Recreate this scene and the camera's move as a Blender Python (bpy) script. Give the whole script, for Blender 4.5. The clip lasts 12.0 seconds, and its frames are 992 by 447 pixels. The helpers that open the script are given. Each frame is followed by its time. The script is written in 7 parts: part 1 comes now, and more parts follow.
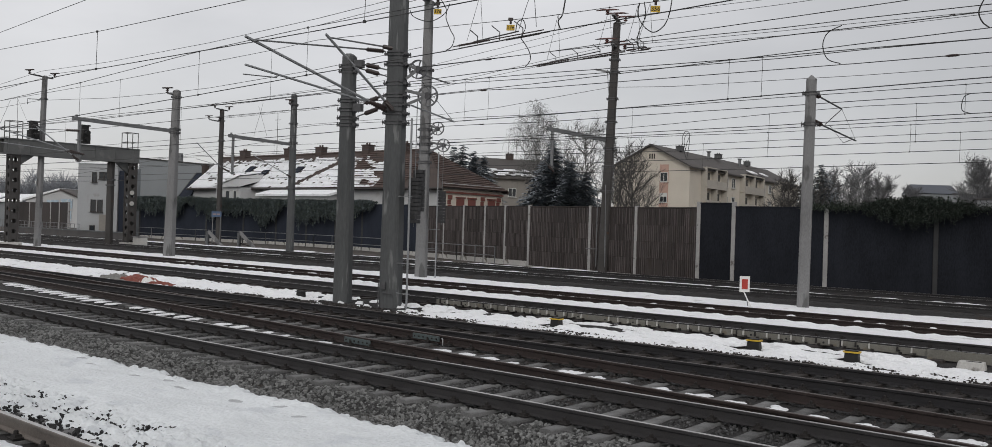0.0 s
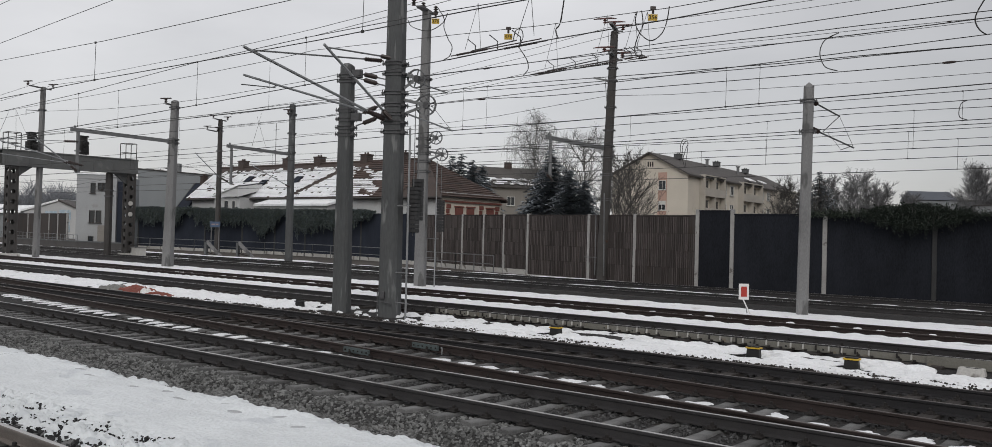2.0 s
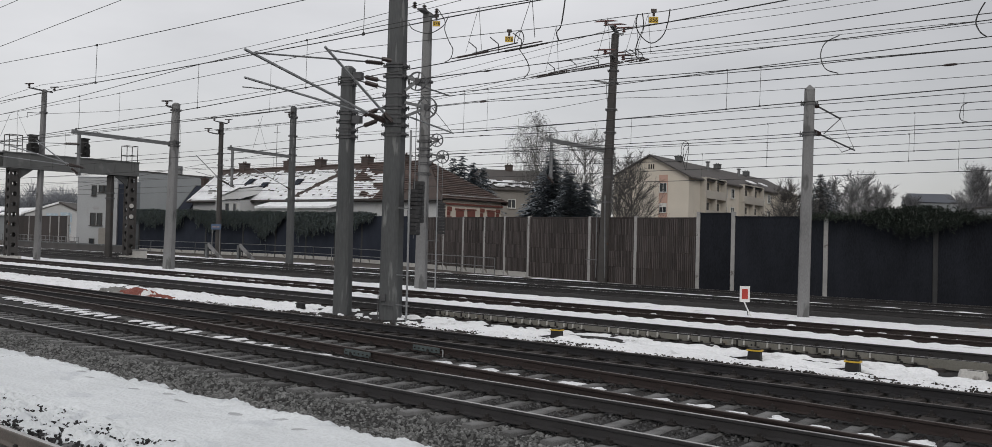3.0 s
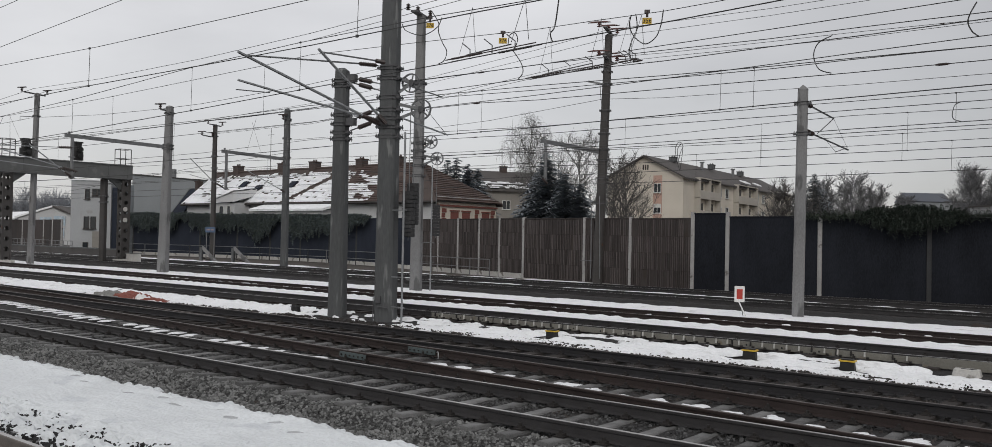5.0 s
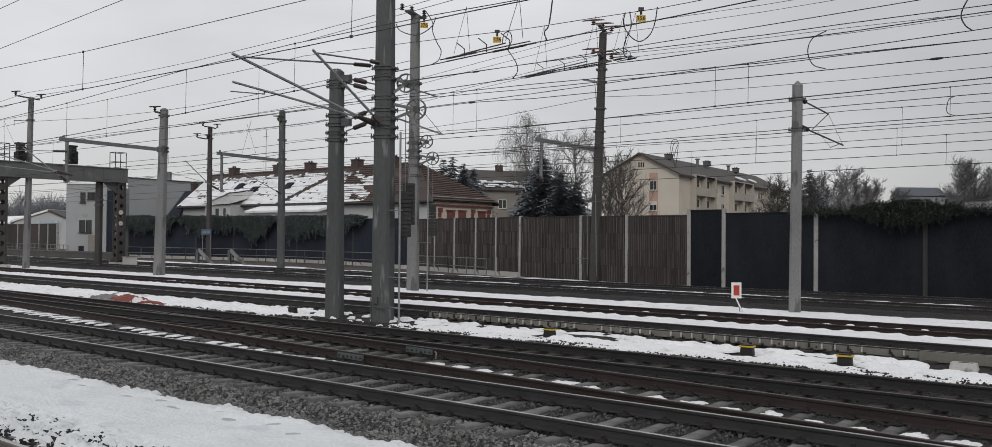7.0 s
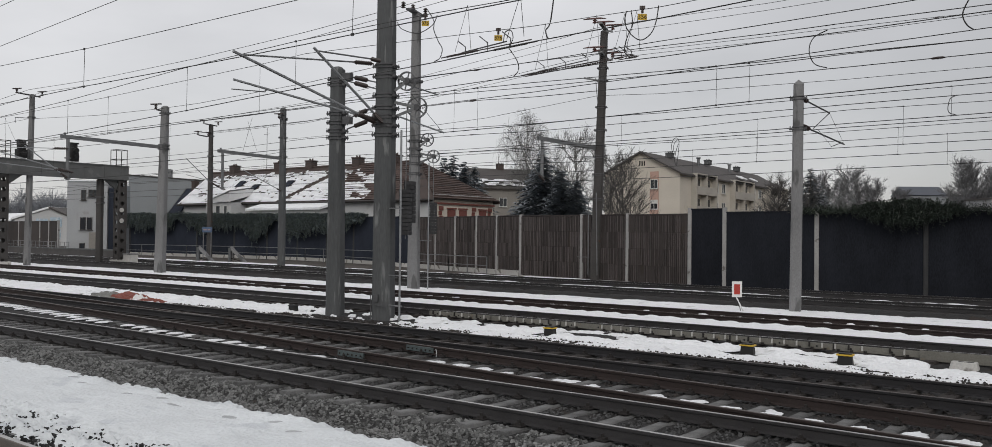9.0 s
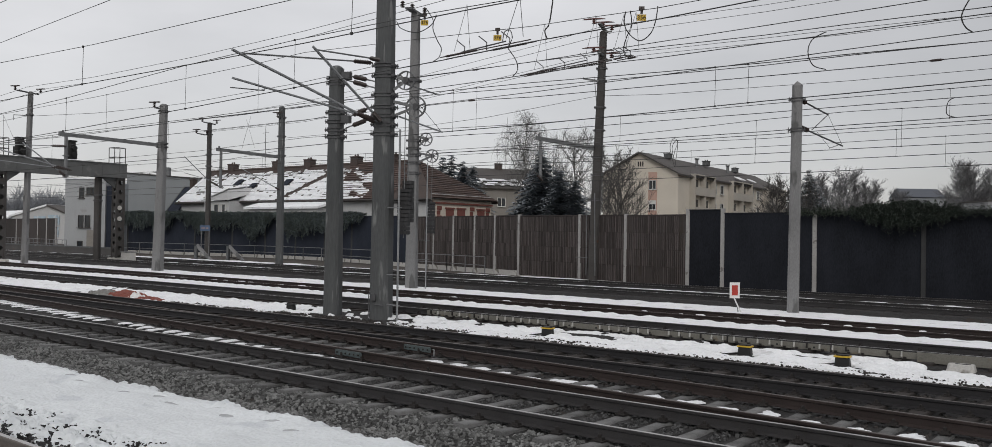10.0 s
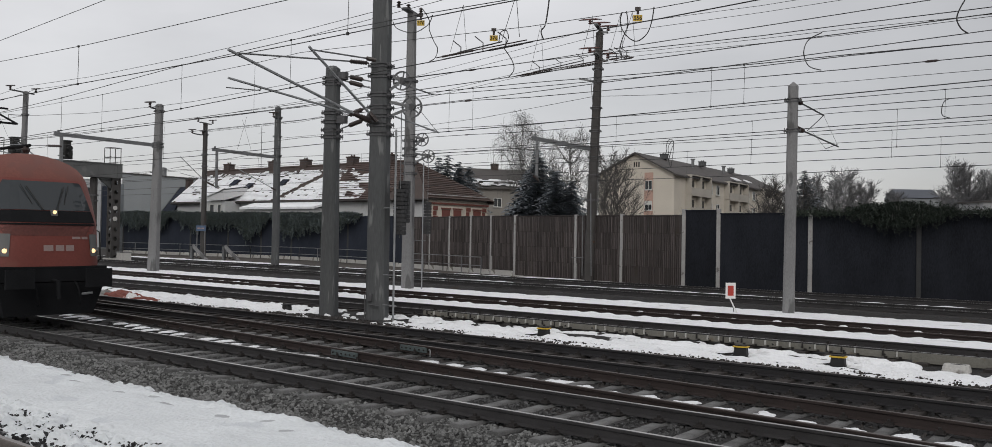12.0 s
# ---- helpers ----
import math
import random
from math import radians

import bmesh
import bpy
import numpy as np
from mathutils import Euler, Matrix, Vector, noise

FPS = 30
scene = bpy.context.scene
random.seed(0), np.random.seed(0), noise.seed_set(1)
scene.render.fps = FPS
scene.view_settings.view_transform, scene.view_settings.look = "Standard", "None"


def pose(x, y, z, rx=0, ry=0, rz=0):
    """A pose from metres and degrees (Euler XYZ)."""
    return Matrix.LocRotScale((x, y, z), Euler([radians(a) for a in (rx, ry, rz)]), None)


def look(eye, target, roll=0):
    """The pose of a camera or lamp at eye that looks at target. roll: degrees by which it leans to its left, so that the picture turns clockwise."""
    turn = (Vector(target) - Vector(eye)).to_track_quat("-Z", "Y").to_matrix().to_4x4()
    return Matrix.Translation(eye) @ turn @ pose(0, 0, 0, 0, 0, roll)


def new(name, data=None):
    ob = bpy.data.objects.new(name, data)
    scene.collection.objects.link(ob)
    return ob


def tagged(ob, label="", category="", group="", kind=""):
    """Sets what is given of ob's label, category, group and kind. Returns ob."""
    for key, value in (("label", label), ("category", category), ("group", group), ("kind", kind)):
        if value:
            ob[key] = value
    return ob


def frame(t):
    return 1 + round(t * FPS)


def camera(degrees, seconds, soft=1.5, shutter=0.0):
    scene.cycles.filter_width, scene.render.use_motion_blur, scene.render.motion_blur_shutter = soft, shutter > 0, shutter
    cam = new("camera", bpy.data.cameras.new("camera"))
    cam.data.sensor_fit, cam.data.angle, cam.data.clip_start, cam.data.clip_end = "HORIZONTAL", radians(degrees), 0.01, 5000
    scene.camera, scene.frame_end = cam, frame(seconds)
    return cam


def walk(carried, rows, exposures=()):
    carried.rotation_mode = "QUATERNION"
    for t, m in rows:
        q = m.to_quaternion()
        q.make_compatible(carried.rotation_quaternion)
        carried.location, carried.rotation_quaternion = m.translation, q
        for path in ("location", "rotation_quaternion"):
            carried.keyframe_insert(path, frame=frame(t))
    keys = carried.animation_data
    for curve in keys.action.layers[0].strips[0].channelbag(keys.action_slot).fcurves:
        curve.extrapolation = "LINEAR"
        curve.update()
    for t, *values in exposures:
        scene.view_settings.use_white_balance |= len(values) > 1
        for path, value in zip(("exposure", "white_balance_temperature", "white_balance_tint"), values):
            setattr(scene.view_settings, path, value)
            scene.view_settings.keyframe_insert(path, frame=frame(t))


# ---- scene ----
cam = camera(57.6, 12.0, soft=0.5)
EYE = (0.0, 0.0, 2.17)


def aim(yaw, pitch, roll):
    """Camera pose at the fixed eye: yaw to the left of +y, pitch up, roll in degrees."""
    a, p = radians(yaw), radians(pitch)
    way = Vector((-math.sin(a) * math.cos(p), math.cos(a) * math.cos(p), math.sin(p)))
    return look(EYE, Vector(EYE) + 10 * way, roll)


# The eye stands on the platform; only the hand sways.
SWAY = [
    (0, 39.400, 0.100, 1.730), (0.5, 39.274, 0.042, 1.699), (1, 39.234, 0.199, 1.560), (1.5, 39.252, 0.456, 1.494),
    (2, 39.337, 0.658, 1.438), (2.5, 39.415, 0.873, 1.476), (3, 39.394, 0.811, 1.433), (5, 39.061, 0.909, 1.121),
    (5.5, 38.979, 0.724, 0.975), (6, 38.926, 0.759, 0.807), (6.5, 38.888, 0.856, 0.632), (7, 38.829, 0.854, 0.475),
    (9, 38.872, 0.747, 0.615), (9.5, 38.833, 0.915, 0.769), (10, 38.759, 0.739, 0.904), (10.5, 38.696, 0.654, 0.934),
    (11, 38.681, 0.615, 0.923), (11.5, 38.639, 0.714, 0.903), (12, 38.516, 0.763, 0.932)]
walk(cam, [(t, aim(y, p, r)) for t, y, p, r in SWAY], exposures=[(0, 0.0), (12, 0.0)])

# ---- light: overcast winter sky ----
world = bpy.data.worlds.new("overcast_sky")
scene.world = world
world.use_nodes = True
wn, wl = world.node_tree.nodes, world.node_tree.links
wn.clear()


def wnode(kind, **values):
    nd = wn.new(kind)
    for k, v in values.items():
        nd.inputs[k].default_value = v
    return nd


SUN_EL, SUN_ROT = radians(32), radians(140)
sky = wn.new("ShaderNodeTexSky")
sky.sky_type, sky.sun_disc, sky.sun_elevation, sky.sun_rotation = "NISHITA", False, SUN_EL, SUN_ROT
coord = wn.new("ShaderNodeTexCoord")
sep = wn.new("ShaderNodeSeparateXYZ")
wl.new(coord.outputs["Generated"], sep.inputs[0])
grade = wn.new("ShaderNodeMapRange")          # cloud brightens to the zenith
for k, v in (("From Min", 0.0), ("From Max", 1.0), ("To Min", 0.56), ("To Max", 0.90)):
    grade.inputs[k].default_value = v
wl.new(sep.outputs[2], grade.inputs["Value"])
stretch = wn.new("ShaderNodeMapping")
stretch.inputs["Scale"].default_value = (1.0, 1.0, 3.2)
wl.new(coord.outputs["Generated"], stretch.inputs["Vector"])
cloud = wnode("ShaderNodeTexNoise", Scale=2.6, Detail=6.0, Roughness=0.52)
wl.new(stretch.outputs[0], cloud.inputs["Vector"])
puff = wn.new("ShaderNodeMapRange")
for k, v in (("From Min", 0.3), ("From Max", 0.7), ("To Min", 0.87), ("To Max", 1.10)):
    puff.inputs[k].default_value = v
wl.new(cloud.outputs["Fac"], puff.inputs["Value"])
mul = wn.new("ShaderNodeMath")
mul.operation = "MULTIPLY"
cover = wn.new("ShaderNodeMapRange")          # thicker cloud cover towards the east
for k, v in (("From Min", -0.65), ("From Max", 0.05), ("To Min", 1.04), ("To Max", 0.60)):
    cover.inputs[k].default_value = v
wl.new(sep.outputs[0], cover.inputs["Value"])
thick = wn.new("ShaderNodeMath")
thick.operation = "MULTIPLY"
wl.new(grade.outputs[0], thick.inputs[0])
wl.new(cover.outputs[0], thick.inputs[1])
wl.new(thick.outputs[0], mul.inputs[0])
wl.new(puff.outputs[0], mul.inputs[1])
tint = wn.new("ShaderNodeMix")
tint.data_type, tint.blend_type = "RGBA", "MULTIPLY"
tint.inputs[0].default_value = 1.0
tint.inputs[6].default_value = (1.005, 0.99, 1.0, 1)
wl.new(mul.outputs[0], tint.inputs[7])
bg_cloud, bg_sky, add = wn.new("ShaderNodeBackground"), wn.new("ShaderNodeBackground"), wn.new("ShaderNodeAddShader")
bg_cloud.inputs["Strength"].default_value = 1.0
bg_sky.inputs["Strength"].default_value = 0.012
out = wn.new("ShaderNodeOutputWorld")
wl.new(tint.outputs[2], bg_cloud.inputs[0])
wl.new(sky.outputs[0], bg_sky.inputs[0])
wl.new(bg_cloud.outputs[0], add.inputs[0])
wl.new(bg_sky.outputs[0], add.inputs[1])
wl.new(add.outputs[0], out.inputs[0])

sun_data = bpy.data.lights.new("veiled_sun", "SUN")
sun_data.energy, sun_data.angle, sun_data.color = 0.9, radians(30), (1.0, 0.97, 0.92)
sun_ob = new("veiled_sun", sun_data)
sun_ob.matrix_world = look((0, 0, 60), Vector((0, 0, 60)) - Vector((math.sin(SUN_ROT) * math.cos(SUN_EL), math.cos(SUN_ROT) * math.cos(SUN_EL), math.sin(SUN_EL))))


# ---- materials ----
def mat(name, base, rough=0.8, metal=0.0, vary=0.25, scale=3.0, grain=40.0, bump=0.3, depth=0.01, spots=None, spot_at=0.62, island=0.0,
        obj_random=0.0, stretch_z=1.0, glow=0.0, spec=0.4):
    """Procedural surface: base colour varied at two scales, optional spots of a second colour, bump."""
    m = bpy.data.materials.new(name)
    m.use_nodes = True
    n, l = m.node_tree.nodes, m.node_tree.links
    bsdf = n["Principled BSDF"]
    bsdf.inputs["Roughness"].default_value, bsdf.inputs["Metallic"].default_value = rough, metal
    bsdf.inputs["Specular IOR Level"].default_value = spec
    tc = n.new("ShaderNodeTexCoord")
    mp = n.new("ShaderNodeMapping")
    mp.inputs["Scale"].default_value = (1, 1, stretch_z)
    l.new(tc.outputs["Object"], mp.inputs["Vector"])
    big, fine = n.new("ShaderNodeTexNoise"), n.new("ShaderNodeTexNoise")
    big.inputs["Scale"].default_value, big.inputs["Detail"].default_value = scale, 5
    fine.inputs["Scale"].default_value, fine.inputs["Detail"].default_value = grain, 4
    l.new(mp.outputs[0], big.inputs["Vector"])
    l.new(mp.outputs[0], fine.inputs["Vector"])
    mix = n.new("ShaderNodeMath")
    mix.operation = "ADD"
    l.new(big.outputs["Fac"], mix.inputs[0])
    l.new(fine.outputs["Fac"], mix.inputs[1])
    last = mix.outputs[0]
    if island or obj_random:
        src = n.new("ShaderNodeNewGeometry").outputs["Random Per Island"] if island else n.new("ShaderNodeObjectInfo").outputs["Random"]
        sc = n.new("ShaderNodeMath")
        sc.operation = "MULTIPLY_ADD"
        sc.inputs[1].default_value = island or obj_random
        sc.inputs[2].default_value = -0.5 * (island or obj_random)
        l.new(src, sc.inputs[0])
        ad = n.new("ShaderNodeMath")
        ad.operation = "ADD"
        l.new(last, ad.inputs[0])
        l.new(sc.outputs[0], ad.inputs[1])
        last = ad.outputs[0]
    ramp = n.new("ShaderNodeMapRange")
    ramp.inputs["From Min"].default_value, ramp.inputs["From Max"].default_value = 0.6, 1.4
    ramp.inputs["To Min"].default_value, ramp.inputs["To Max"].default_value = 1 - vary, 1 + vary
    l.new(last, ramp.inputs["Value"])
    col = n.new("ShaderNodeMix")
    col.data_type, col.blend_type = "RGBA", "MULTIPLY"
    col.inputs[0].default_value = 1.0
    col.inputs[6].default_value = (*base, 1)
    l.new(ramp.outputs[0], col.inputs[7])
    colour = col.outputs[2]
    if spots:
        sp = n.new("ShaderNodeTexNoise")
        sp.inputs["Scale"].default_value, sp.inputs["Detail"].default_value = scale * 1.7, 6
        l.new(mp.outputs[0], sp.inputs["Vector"])
        cut = n.new("ShaderNodeMapRange")
        cut.inputs["From Min"].default_value, cut.inputs["From Max"].default_value = spot_at, spot_at + 0.06
        l.new(sp.outputs["Fac"], cut.inputs["Value"])
        over = n.new("ShaderNodeMix")
        over.data_type = "RGBA"
        over.inputs[7].default_value = (*spots, 1)
        l.new(cut.outputs[0], over.inputs[0])
        l.new(colour, over.inputs[6])
        colour = over.outputs[2]
    l.new(colour, bsdf.inputs["Base Color"])
    if bump:
        bp = n.new("ShaderNodeBump")
        bp.inputs["Strength"].default_value, bp.inputs["Distance"].default_value = bump, depth
        l.new(fine.outputs["Fac"], bp.inputs["Height"])
        l.new(bp.outputs[0], bsdf.inputs["Normal"])
    if glow:
        bsdf.inputs["Emission Color"].default_value = (*base, 1)
        bsdf.inputs["Emission Strength"].default_value = glow
    return m


def glass(name, tint=(0.03, 0.035, 0.04), rough=0.06):
    m = bpy.data.materials.new(name)
    m.use_nodes = True
    b = m.node_tree.nodes["Principled BSDF"]
    b.inputs["Base Color"].default_value, b.inputs["Roughness"].default_value = (*tint, 1), rough
    b.inputs["Specular IOR Level"].default_value = 0.6
    return m


M_EARTH = mat("frozen_earth", (0.075, 0.066, 0.058), 0.95, scale=0.25, grain=9, bump=0.6, depth=0.04, vary=0.35)
# Bed colour is lowered so it also holds the shade between loose stones.
M_BALLAST = mat("ballast_bed", (0.03, 0.029, 0.029), 0.95, scale=0.9, grain=16, bump=1.0, depth=0.05, vary=0.5, spots=(0.034, 0.027, 0.023))
M_STONE = mat("ballast_stone", (0.15, 0.152, 0.15), 0.9, scale=2, grain=50, vary=0.6, island=0.9, bump=0.4)
# Darker stone copy: shade of the gaps between sleepers painted into it.
M_STONE_INNER = mat("inner_stone_gap_shade", (0.072, 0.072, 0.073), 0.9, scale=2, grain=50, vary=0.5, island=0.8, bump=0.4)
M_STONE_DARK = mat("rusty_stone", (0.046, 0.041, 0.039), 0.9, scale=2, grain=50, vary=0.45, island=0.8, bump=0.4)
M_STONE_WET = mat("wet_black_stone", (0.025, 0.025, 0.026), 0.8, scale=2, grain=50, vary=0.4, island=0.8, bump=0.4)
M_SNOW = mat("old_snow", (0.91, 0.925, 0.945), 0.7, scale=1.1, grain=17, vary=0.10, bump=1.0, depth=0.05, spots=(0.7, 0.71, 0.725), spot_at=0.62, spec=0.3)
# Old snow in a slightly darker tone for the sheets by the platform.
M_SNOW_NEAR = mat("near_old_snow", (0.74, 0.77, 0.79), 0.6, scale=0.9, grain=19, vary=0.12, bump=0.8, depth=0.04, spots=(0.65, 0.68, 0.71), spot_at=0.60, spec=0.3)
M_SNOW_GREY = mat("trodden_grey_snow", (0.44, 0.455, 0.47), 0.75, scale=4, grain=22, vary=0.2, bump=0.8, depth=0.03, spec=0.3)
M_GANTRY = mat("gantry_grey_paint", (0.125, 0.128, 0.128), 0.7, 0.1, scale=0.8, grain=30, vary=0.2, spots=(0.16, 0.16, 0.16), spot_at=0.62)
M_RAIL = mat("rail_steel_rusty", (0.042, 0.04, 0.041), 0.6, 0.15, scale=2.5, grain=70, vary=0.35)
M_RAIL_BROWN = mat("rail_steel_brown", (0.038, 0.028, 0.026), 0.72, 0.15, scale=2.0, grain=60, vary=0.35)
M_RAILTOP = mat("rail_head_worn", (0.42, 0.41, 0.4), 0.3, 0.85, scale=5, grain=80, vary=0.2, bump=0.1)
M_RAILTOP_RUST = mat("rail_head_rusty", (0.09, 0.075, 0.068), 0.5, 0.5, scale=5, grain=80, vary=0.25, bump=0.1)
M_SLEEPER = mat("sleeper_concrete_dirty", (0.15, 0.15, 0.15), 0.9, scale=5, grain=60, vary=0.5, obj_random=0.5, bump=0.4)
M_SLEEPER_DARK = mat("sleeper_wood_tarred", (0.036, 0.031, 0.029), 0.9, scale=5, grain=60, vary=0.35, obj_random=0.5, bump=0.5)
M_RAIL_PALE = mat("rail_steel_pale", (0.17, 0.15, 0.135), 0.6, 0.2, scale=3, grain=60, vary=0.3)
M_RAIL_BLACK = mat("rail_steel_black", (0.026, 0.025, 0.027), 0.65, 0.1, scale=2.5, grain=60, vary=0.3)
M_IRON = mat("fastening_iron", (0.03, 0.027, 0.026), 0.75, 0.3, scale=9, grain=90)
M_CONC_DARK = mat("mast_concrete_dark", (0.094, 0.098, 0.101), 0.85, scale=2.4, grain=30, vary=0.25, spots=(0.2, 0.205, 0.206), spot_at=0.60, stretch_z=0.16, bump=0.3)
M_CONC = mat("mast_concrete_weathered", (0.2, 0.2, 0.202), 0.85, scale=1.5, grain=45, vary=0.3, spots=(0.11, 0.11, 0.11), spot_at=0.56, stretch_z=0.3, bump=0.3)
M_CONC_LIGHT = mat("plinth_concrete", (0.48, 0.47, 0.45), 0.9, scale=1.2, grain=30, vary=0.25, spots=(0.2, 0.19, 0.17), spot_at=0.6)
M_STEEL_DARK = mat("mast_steel_dark_paint", (0.062, 0.058, 0.056), 0.7, 0.1, scale=1.5, grain=40, vary=0.3, spots=(0.085, 0.05, 0.035), spot_at=0.66)
M_GALV = mat("galvanised_steel", (0.33, 0.34, 0.35), 0.5, 0.55, scale=4, grain=50, vary=0.22)
M_GALV_DULL = mat("galvanised_dull", (0.19, 0.195, 0.2), 0.6, 0.4, scale=4, grain=50, vary=0.25)
M_BAND = mat("clamp_band_steel", (0.11, 0.11, 0.115), 0.6, 0.4, scale=6, grain=60)
M_WIRE = mat("wire_oxidised", (0.055, 0.055, 0.055), 0.6, 0.4, vary=0.1, bump=0)
M_INSUL = mat("insulator_brown_glaze", (0.042, 0.03, 0.028), 0.35, vary=0.15, bump=0)
M_INSUL_RED = mat("insulator_red_brown", (0.11, 0.05, 0.045), 0.35, vary=0.15, bump=0)
M_CAST = mat("cast_iron_weight", (0.05, 0.05, 0.052), 0.75, 0.2, scale=5, grain=60, vary=0.25, obj_random=0.4)
M_YELLOW = mat("plate_yellow", (0.6, 0.39, 0.04), 0.5, vary=0.08, bump=0)
M_BLACK = mat("letter_black", (0.015, 0.015, 0.015), 0.6, vary=0.05, bump=0)
M_WHITE = mat("paint_white", (0.74, 0.74, 0.73), 0.5, vary=0.08, scale=6, spots=(0.6, 0.58, 0.55), spot_at=0.7, bump=0)
M_SIGNRED = mat("paint_signal_red", (0.4, 0.04, 0.028), 0.5, vary=0.1, bump=0)
M_SIGNBLUE = mat("sign_blue", (0.075, 0.115, 0.19), 0.5, vary=0.1, bump=0)
M_PANEL_BROWN = mat("barrier_timber_brown", (0.05, 0.042, 0.04), 0.85, scale=0.9, grain=30, vary=0.3, obj_random=0.7, spots=(0.05, 0.04, 0.034), spot_at=0.6, stretch_z=0.2)
M_SLAT = mat("barrier_slat", (0.088, 0.076, 0.074), 0.85, scale=1.2, grain=35, vary=0.32, island=0.9, stretch_z=0.15)
M_PANEL_BLACK = mat("barrier_timber_black", (0.0172, 0.019, 0.0245), 0.95, spec=0.15, scale=1.0, grain=30, vary=0.5, obj_random=0.4, stretch_z=0.3)
M_PANEL_SLATE = mat("barrier_panel_slate", (0.03, 0.035, 0.048), 0.95, spec=0.1, scale=1.0, grain=30, vary=0.3, obj_random=0.4, stretch_z=0.3)
M_POST = mat("barrier_post", (0.36, 0.355, 0.35), 0.75, 0.1, scale=2, grain=40, vary=0.25, spots=(0.17, 0.16, 0.15), spot_at=0.62)
M_POST_DARK = mat("barrier_post_dark", (0.045, 0.046, 0.048), 0.75, 0.1, scale=2, grain=40, vary=0.25)
M_LEAF = mat("ivy_leaf_winter", (0.108, 0.13, 0.132), 0.85, spec=0.15, scale=3, grain=20, vary=0.4, island=0.9, bump=0)
M_LEAF_DEEP = mat("climber_leaf_deep", (0.055, 0.068, 0.058), 0.85, spec=0.12, scale=3, grain=20, vary=0.4, island=0.9, bump=0)
M_LEAF_PALE = mat("ivy_leaf_pale", (0.125, 0.15, 0.115), 0.8, spec=0.15, scale=3, grain=20, vary=0.4, island=0.9, bump=0)
# Paler and bluer than real needles: distance haze put into the colour.
M_NEEDLE = mat("spruce_needle", (0.18, 0.2, 0.218), 0.9, spec=0.1, scale=3, grain=20, vary=0.4, island=0.8, bump=0)
M_BARK = mat("bare_bark", (0.088, 0.084, 0.081), 0.9, scale=3, grain=30, vary=0.3, bump=0)
M_BARK_PALE = mat("birch_twig", (0.15, 0.147, 0.142), 0.9, scale=3, grain=30, vary=0.3, bump=0)
# Distance haze is put into the pale bluish colour of both far woods.
M_FARWOOD = mat("far_bare_wood_hazed", (0.15, 0.15, 0.157), 0.9, scale=0.4, grain=3, vary=0.3, island=0.7, bump=0)
M_HAZEWOOD = mat("wood_painted_haze", (0.22, 0.232, 0.255), 0.9, scale=0.4, grain=3, vary=0.3, island=0.6, bump=0)
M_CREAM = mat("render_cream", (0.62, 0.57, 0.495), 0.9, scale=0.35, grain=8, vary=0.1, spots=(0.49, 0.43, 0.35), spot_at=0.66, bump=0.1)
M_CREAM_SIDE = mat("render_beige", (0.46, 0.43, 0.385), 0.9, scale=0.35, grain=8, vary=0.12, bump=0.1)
M_PINK = mat("render_salmon", (0.5, 0.33, 0.27), 0.9, scale=0.5, grain=8, vary=0.1, bump=0.1)
M_WALLWHITE = mat("render_white", (0.52, 0.525, 0.53), 0.9, scale=0.35, grain=8, vary=0.1, spots=(0.44, 0.44, 0.435), spot_at=0.64, bump=0.1)
M_WALLPALE = mat("render_pale_grey", (0.36, 0.37, 0.38), 0.9, scale=0.35, grain=8, vary=0.12, spots=(0.3, 0.3, 0.295), spot_at=0.62, bump=0.1)
M_WALLBROWN = mat("render_grey_brown", (0.25, 0.235, 0.215), 0.9, scale=0.35, grain=8, vary=0.15, bump=0.1)
M_WALLGREY = mat("render_grey", (0.255, 0.272, 0.285), 0.9, scale=0.3, grain=8, vary=0.12, bump=0.1)
M_ROOFGREY = mat("roof_fibre_cement", (0.085, 0.078, 0.075), 0.8, scale=0.5, grain=9, vary=0.25, spots=(0.13, 0.125, 0.12), spot_at=0.66)
M_TILE = mat("roof_tile_brown", (0.073, 0.049, 0.042), 0.8, scale=0.6, grain=9, vary=0.3, island=0.7)
M_TILE_DARK = mat("roof_tile_dark", (0.06, 0.045, 0.04), 0.8, scale=0.6, grain=9, vary=0.3, island=0.7)
M_BRICK = mat("chimney_brick", (0.075, 0.057, 0.052), 0.9, scale=2, grain=12, vary=0.3)
M_REDTRIM = mat("window_trim_red", (0.19, 0.072, 0.06), 0.8, scale=2, grain=12, vary=0.15)
M_GLASS = glass("window_glass")
M_GLASS_CAB = glass("windscreen_glass", (0.035, 0.041, 0.046), 0.04)
M_FRAME = mat("window_frame_white", (0.62, 0.62, 0.6), 0.5, vary=0.08, bump=0)
M_LOCO = mat("loco_red_dusty", (0.172, 0.043, 0.033), 0.55, scale=0.9, grain=20, vary=0.18, spots=(0.165, 0.05, 0.038), spot_at=0.6, bump=0.05)
M_LOCO_ROOF = mat("loco_roof_dirty_red", (0.17, 0.058, 0.044), 0.65, scale=1.0, grain=20, vary=0.25, spots=(0.155, 0.058, 0.046), spot_at=0.55, bump=0.05)
M_LOCO_SOOT = mat("loco_red_sooty", (0.112, 0.037, 0.031), 0.65, scale=2.0, grain=20, vary=0.3, bump=0.05)
M_LOCO_BLACK = mat("loco_underframe", (0.0135, 0.014, 0.0155), 0.8, spec=0.08, scale=2, grain=40, vary=0.3)
M_LOCO_GREY = mat("loco_lettering_grey", (0.28, 0.21, 0.2), 0.6, vary=0.15, scale=6, bump=0)
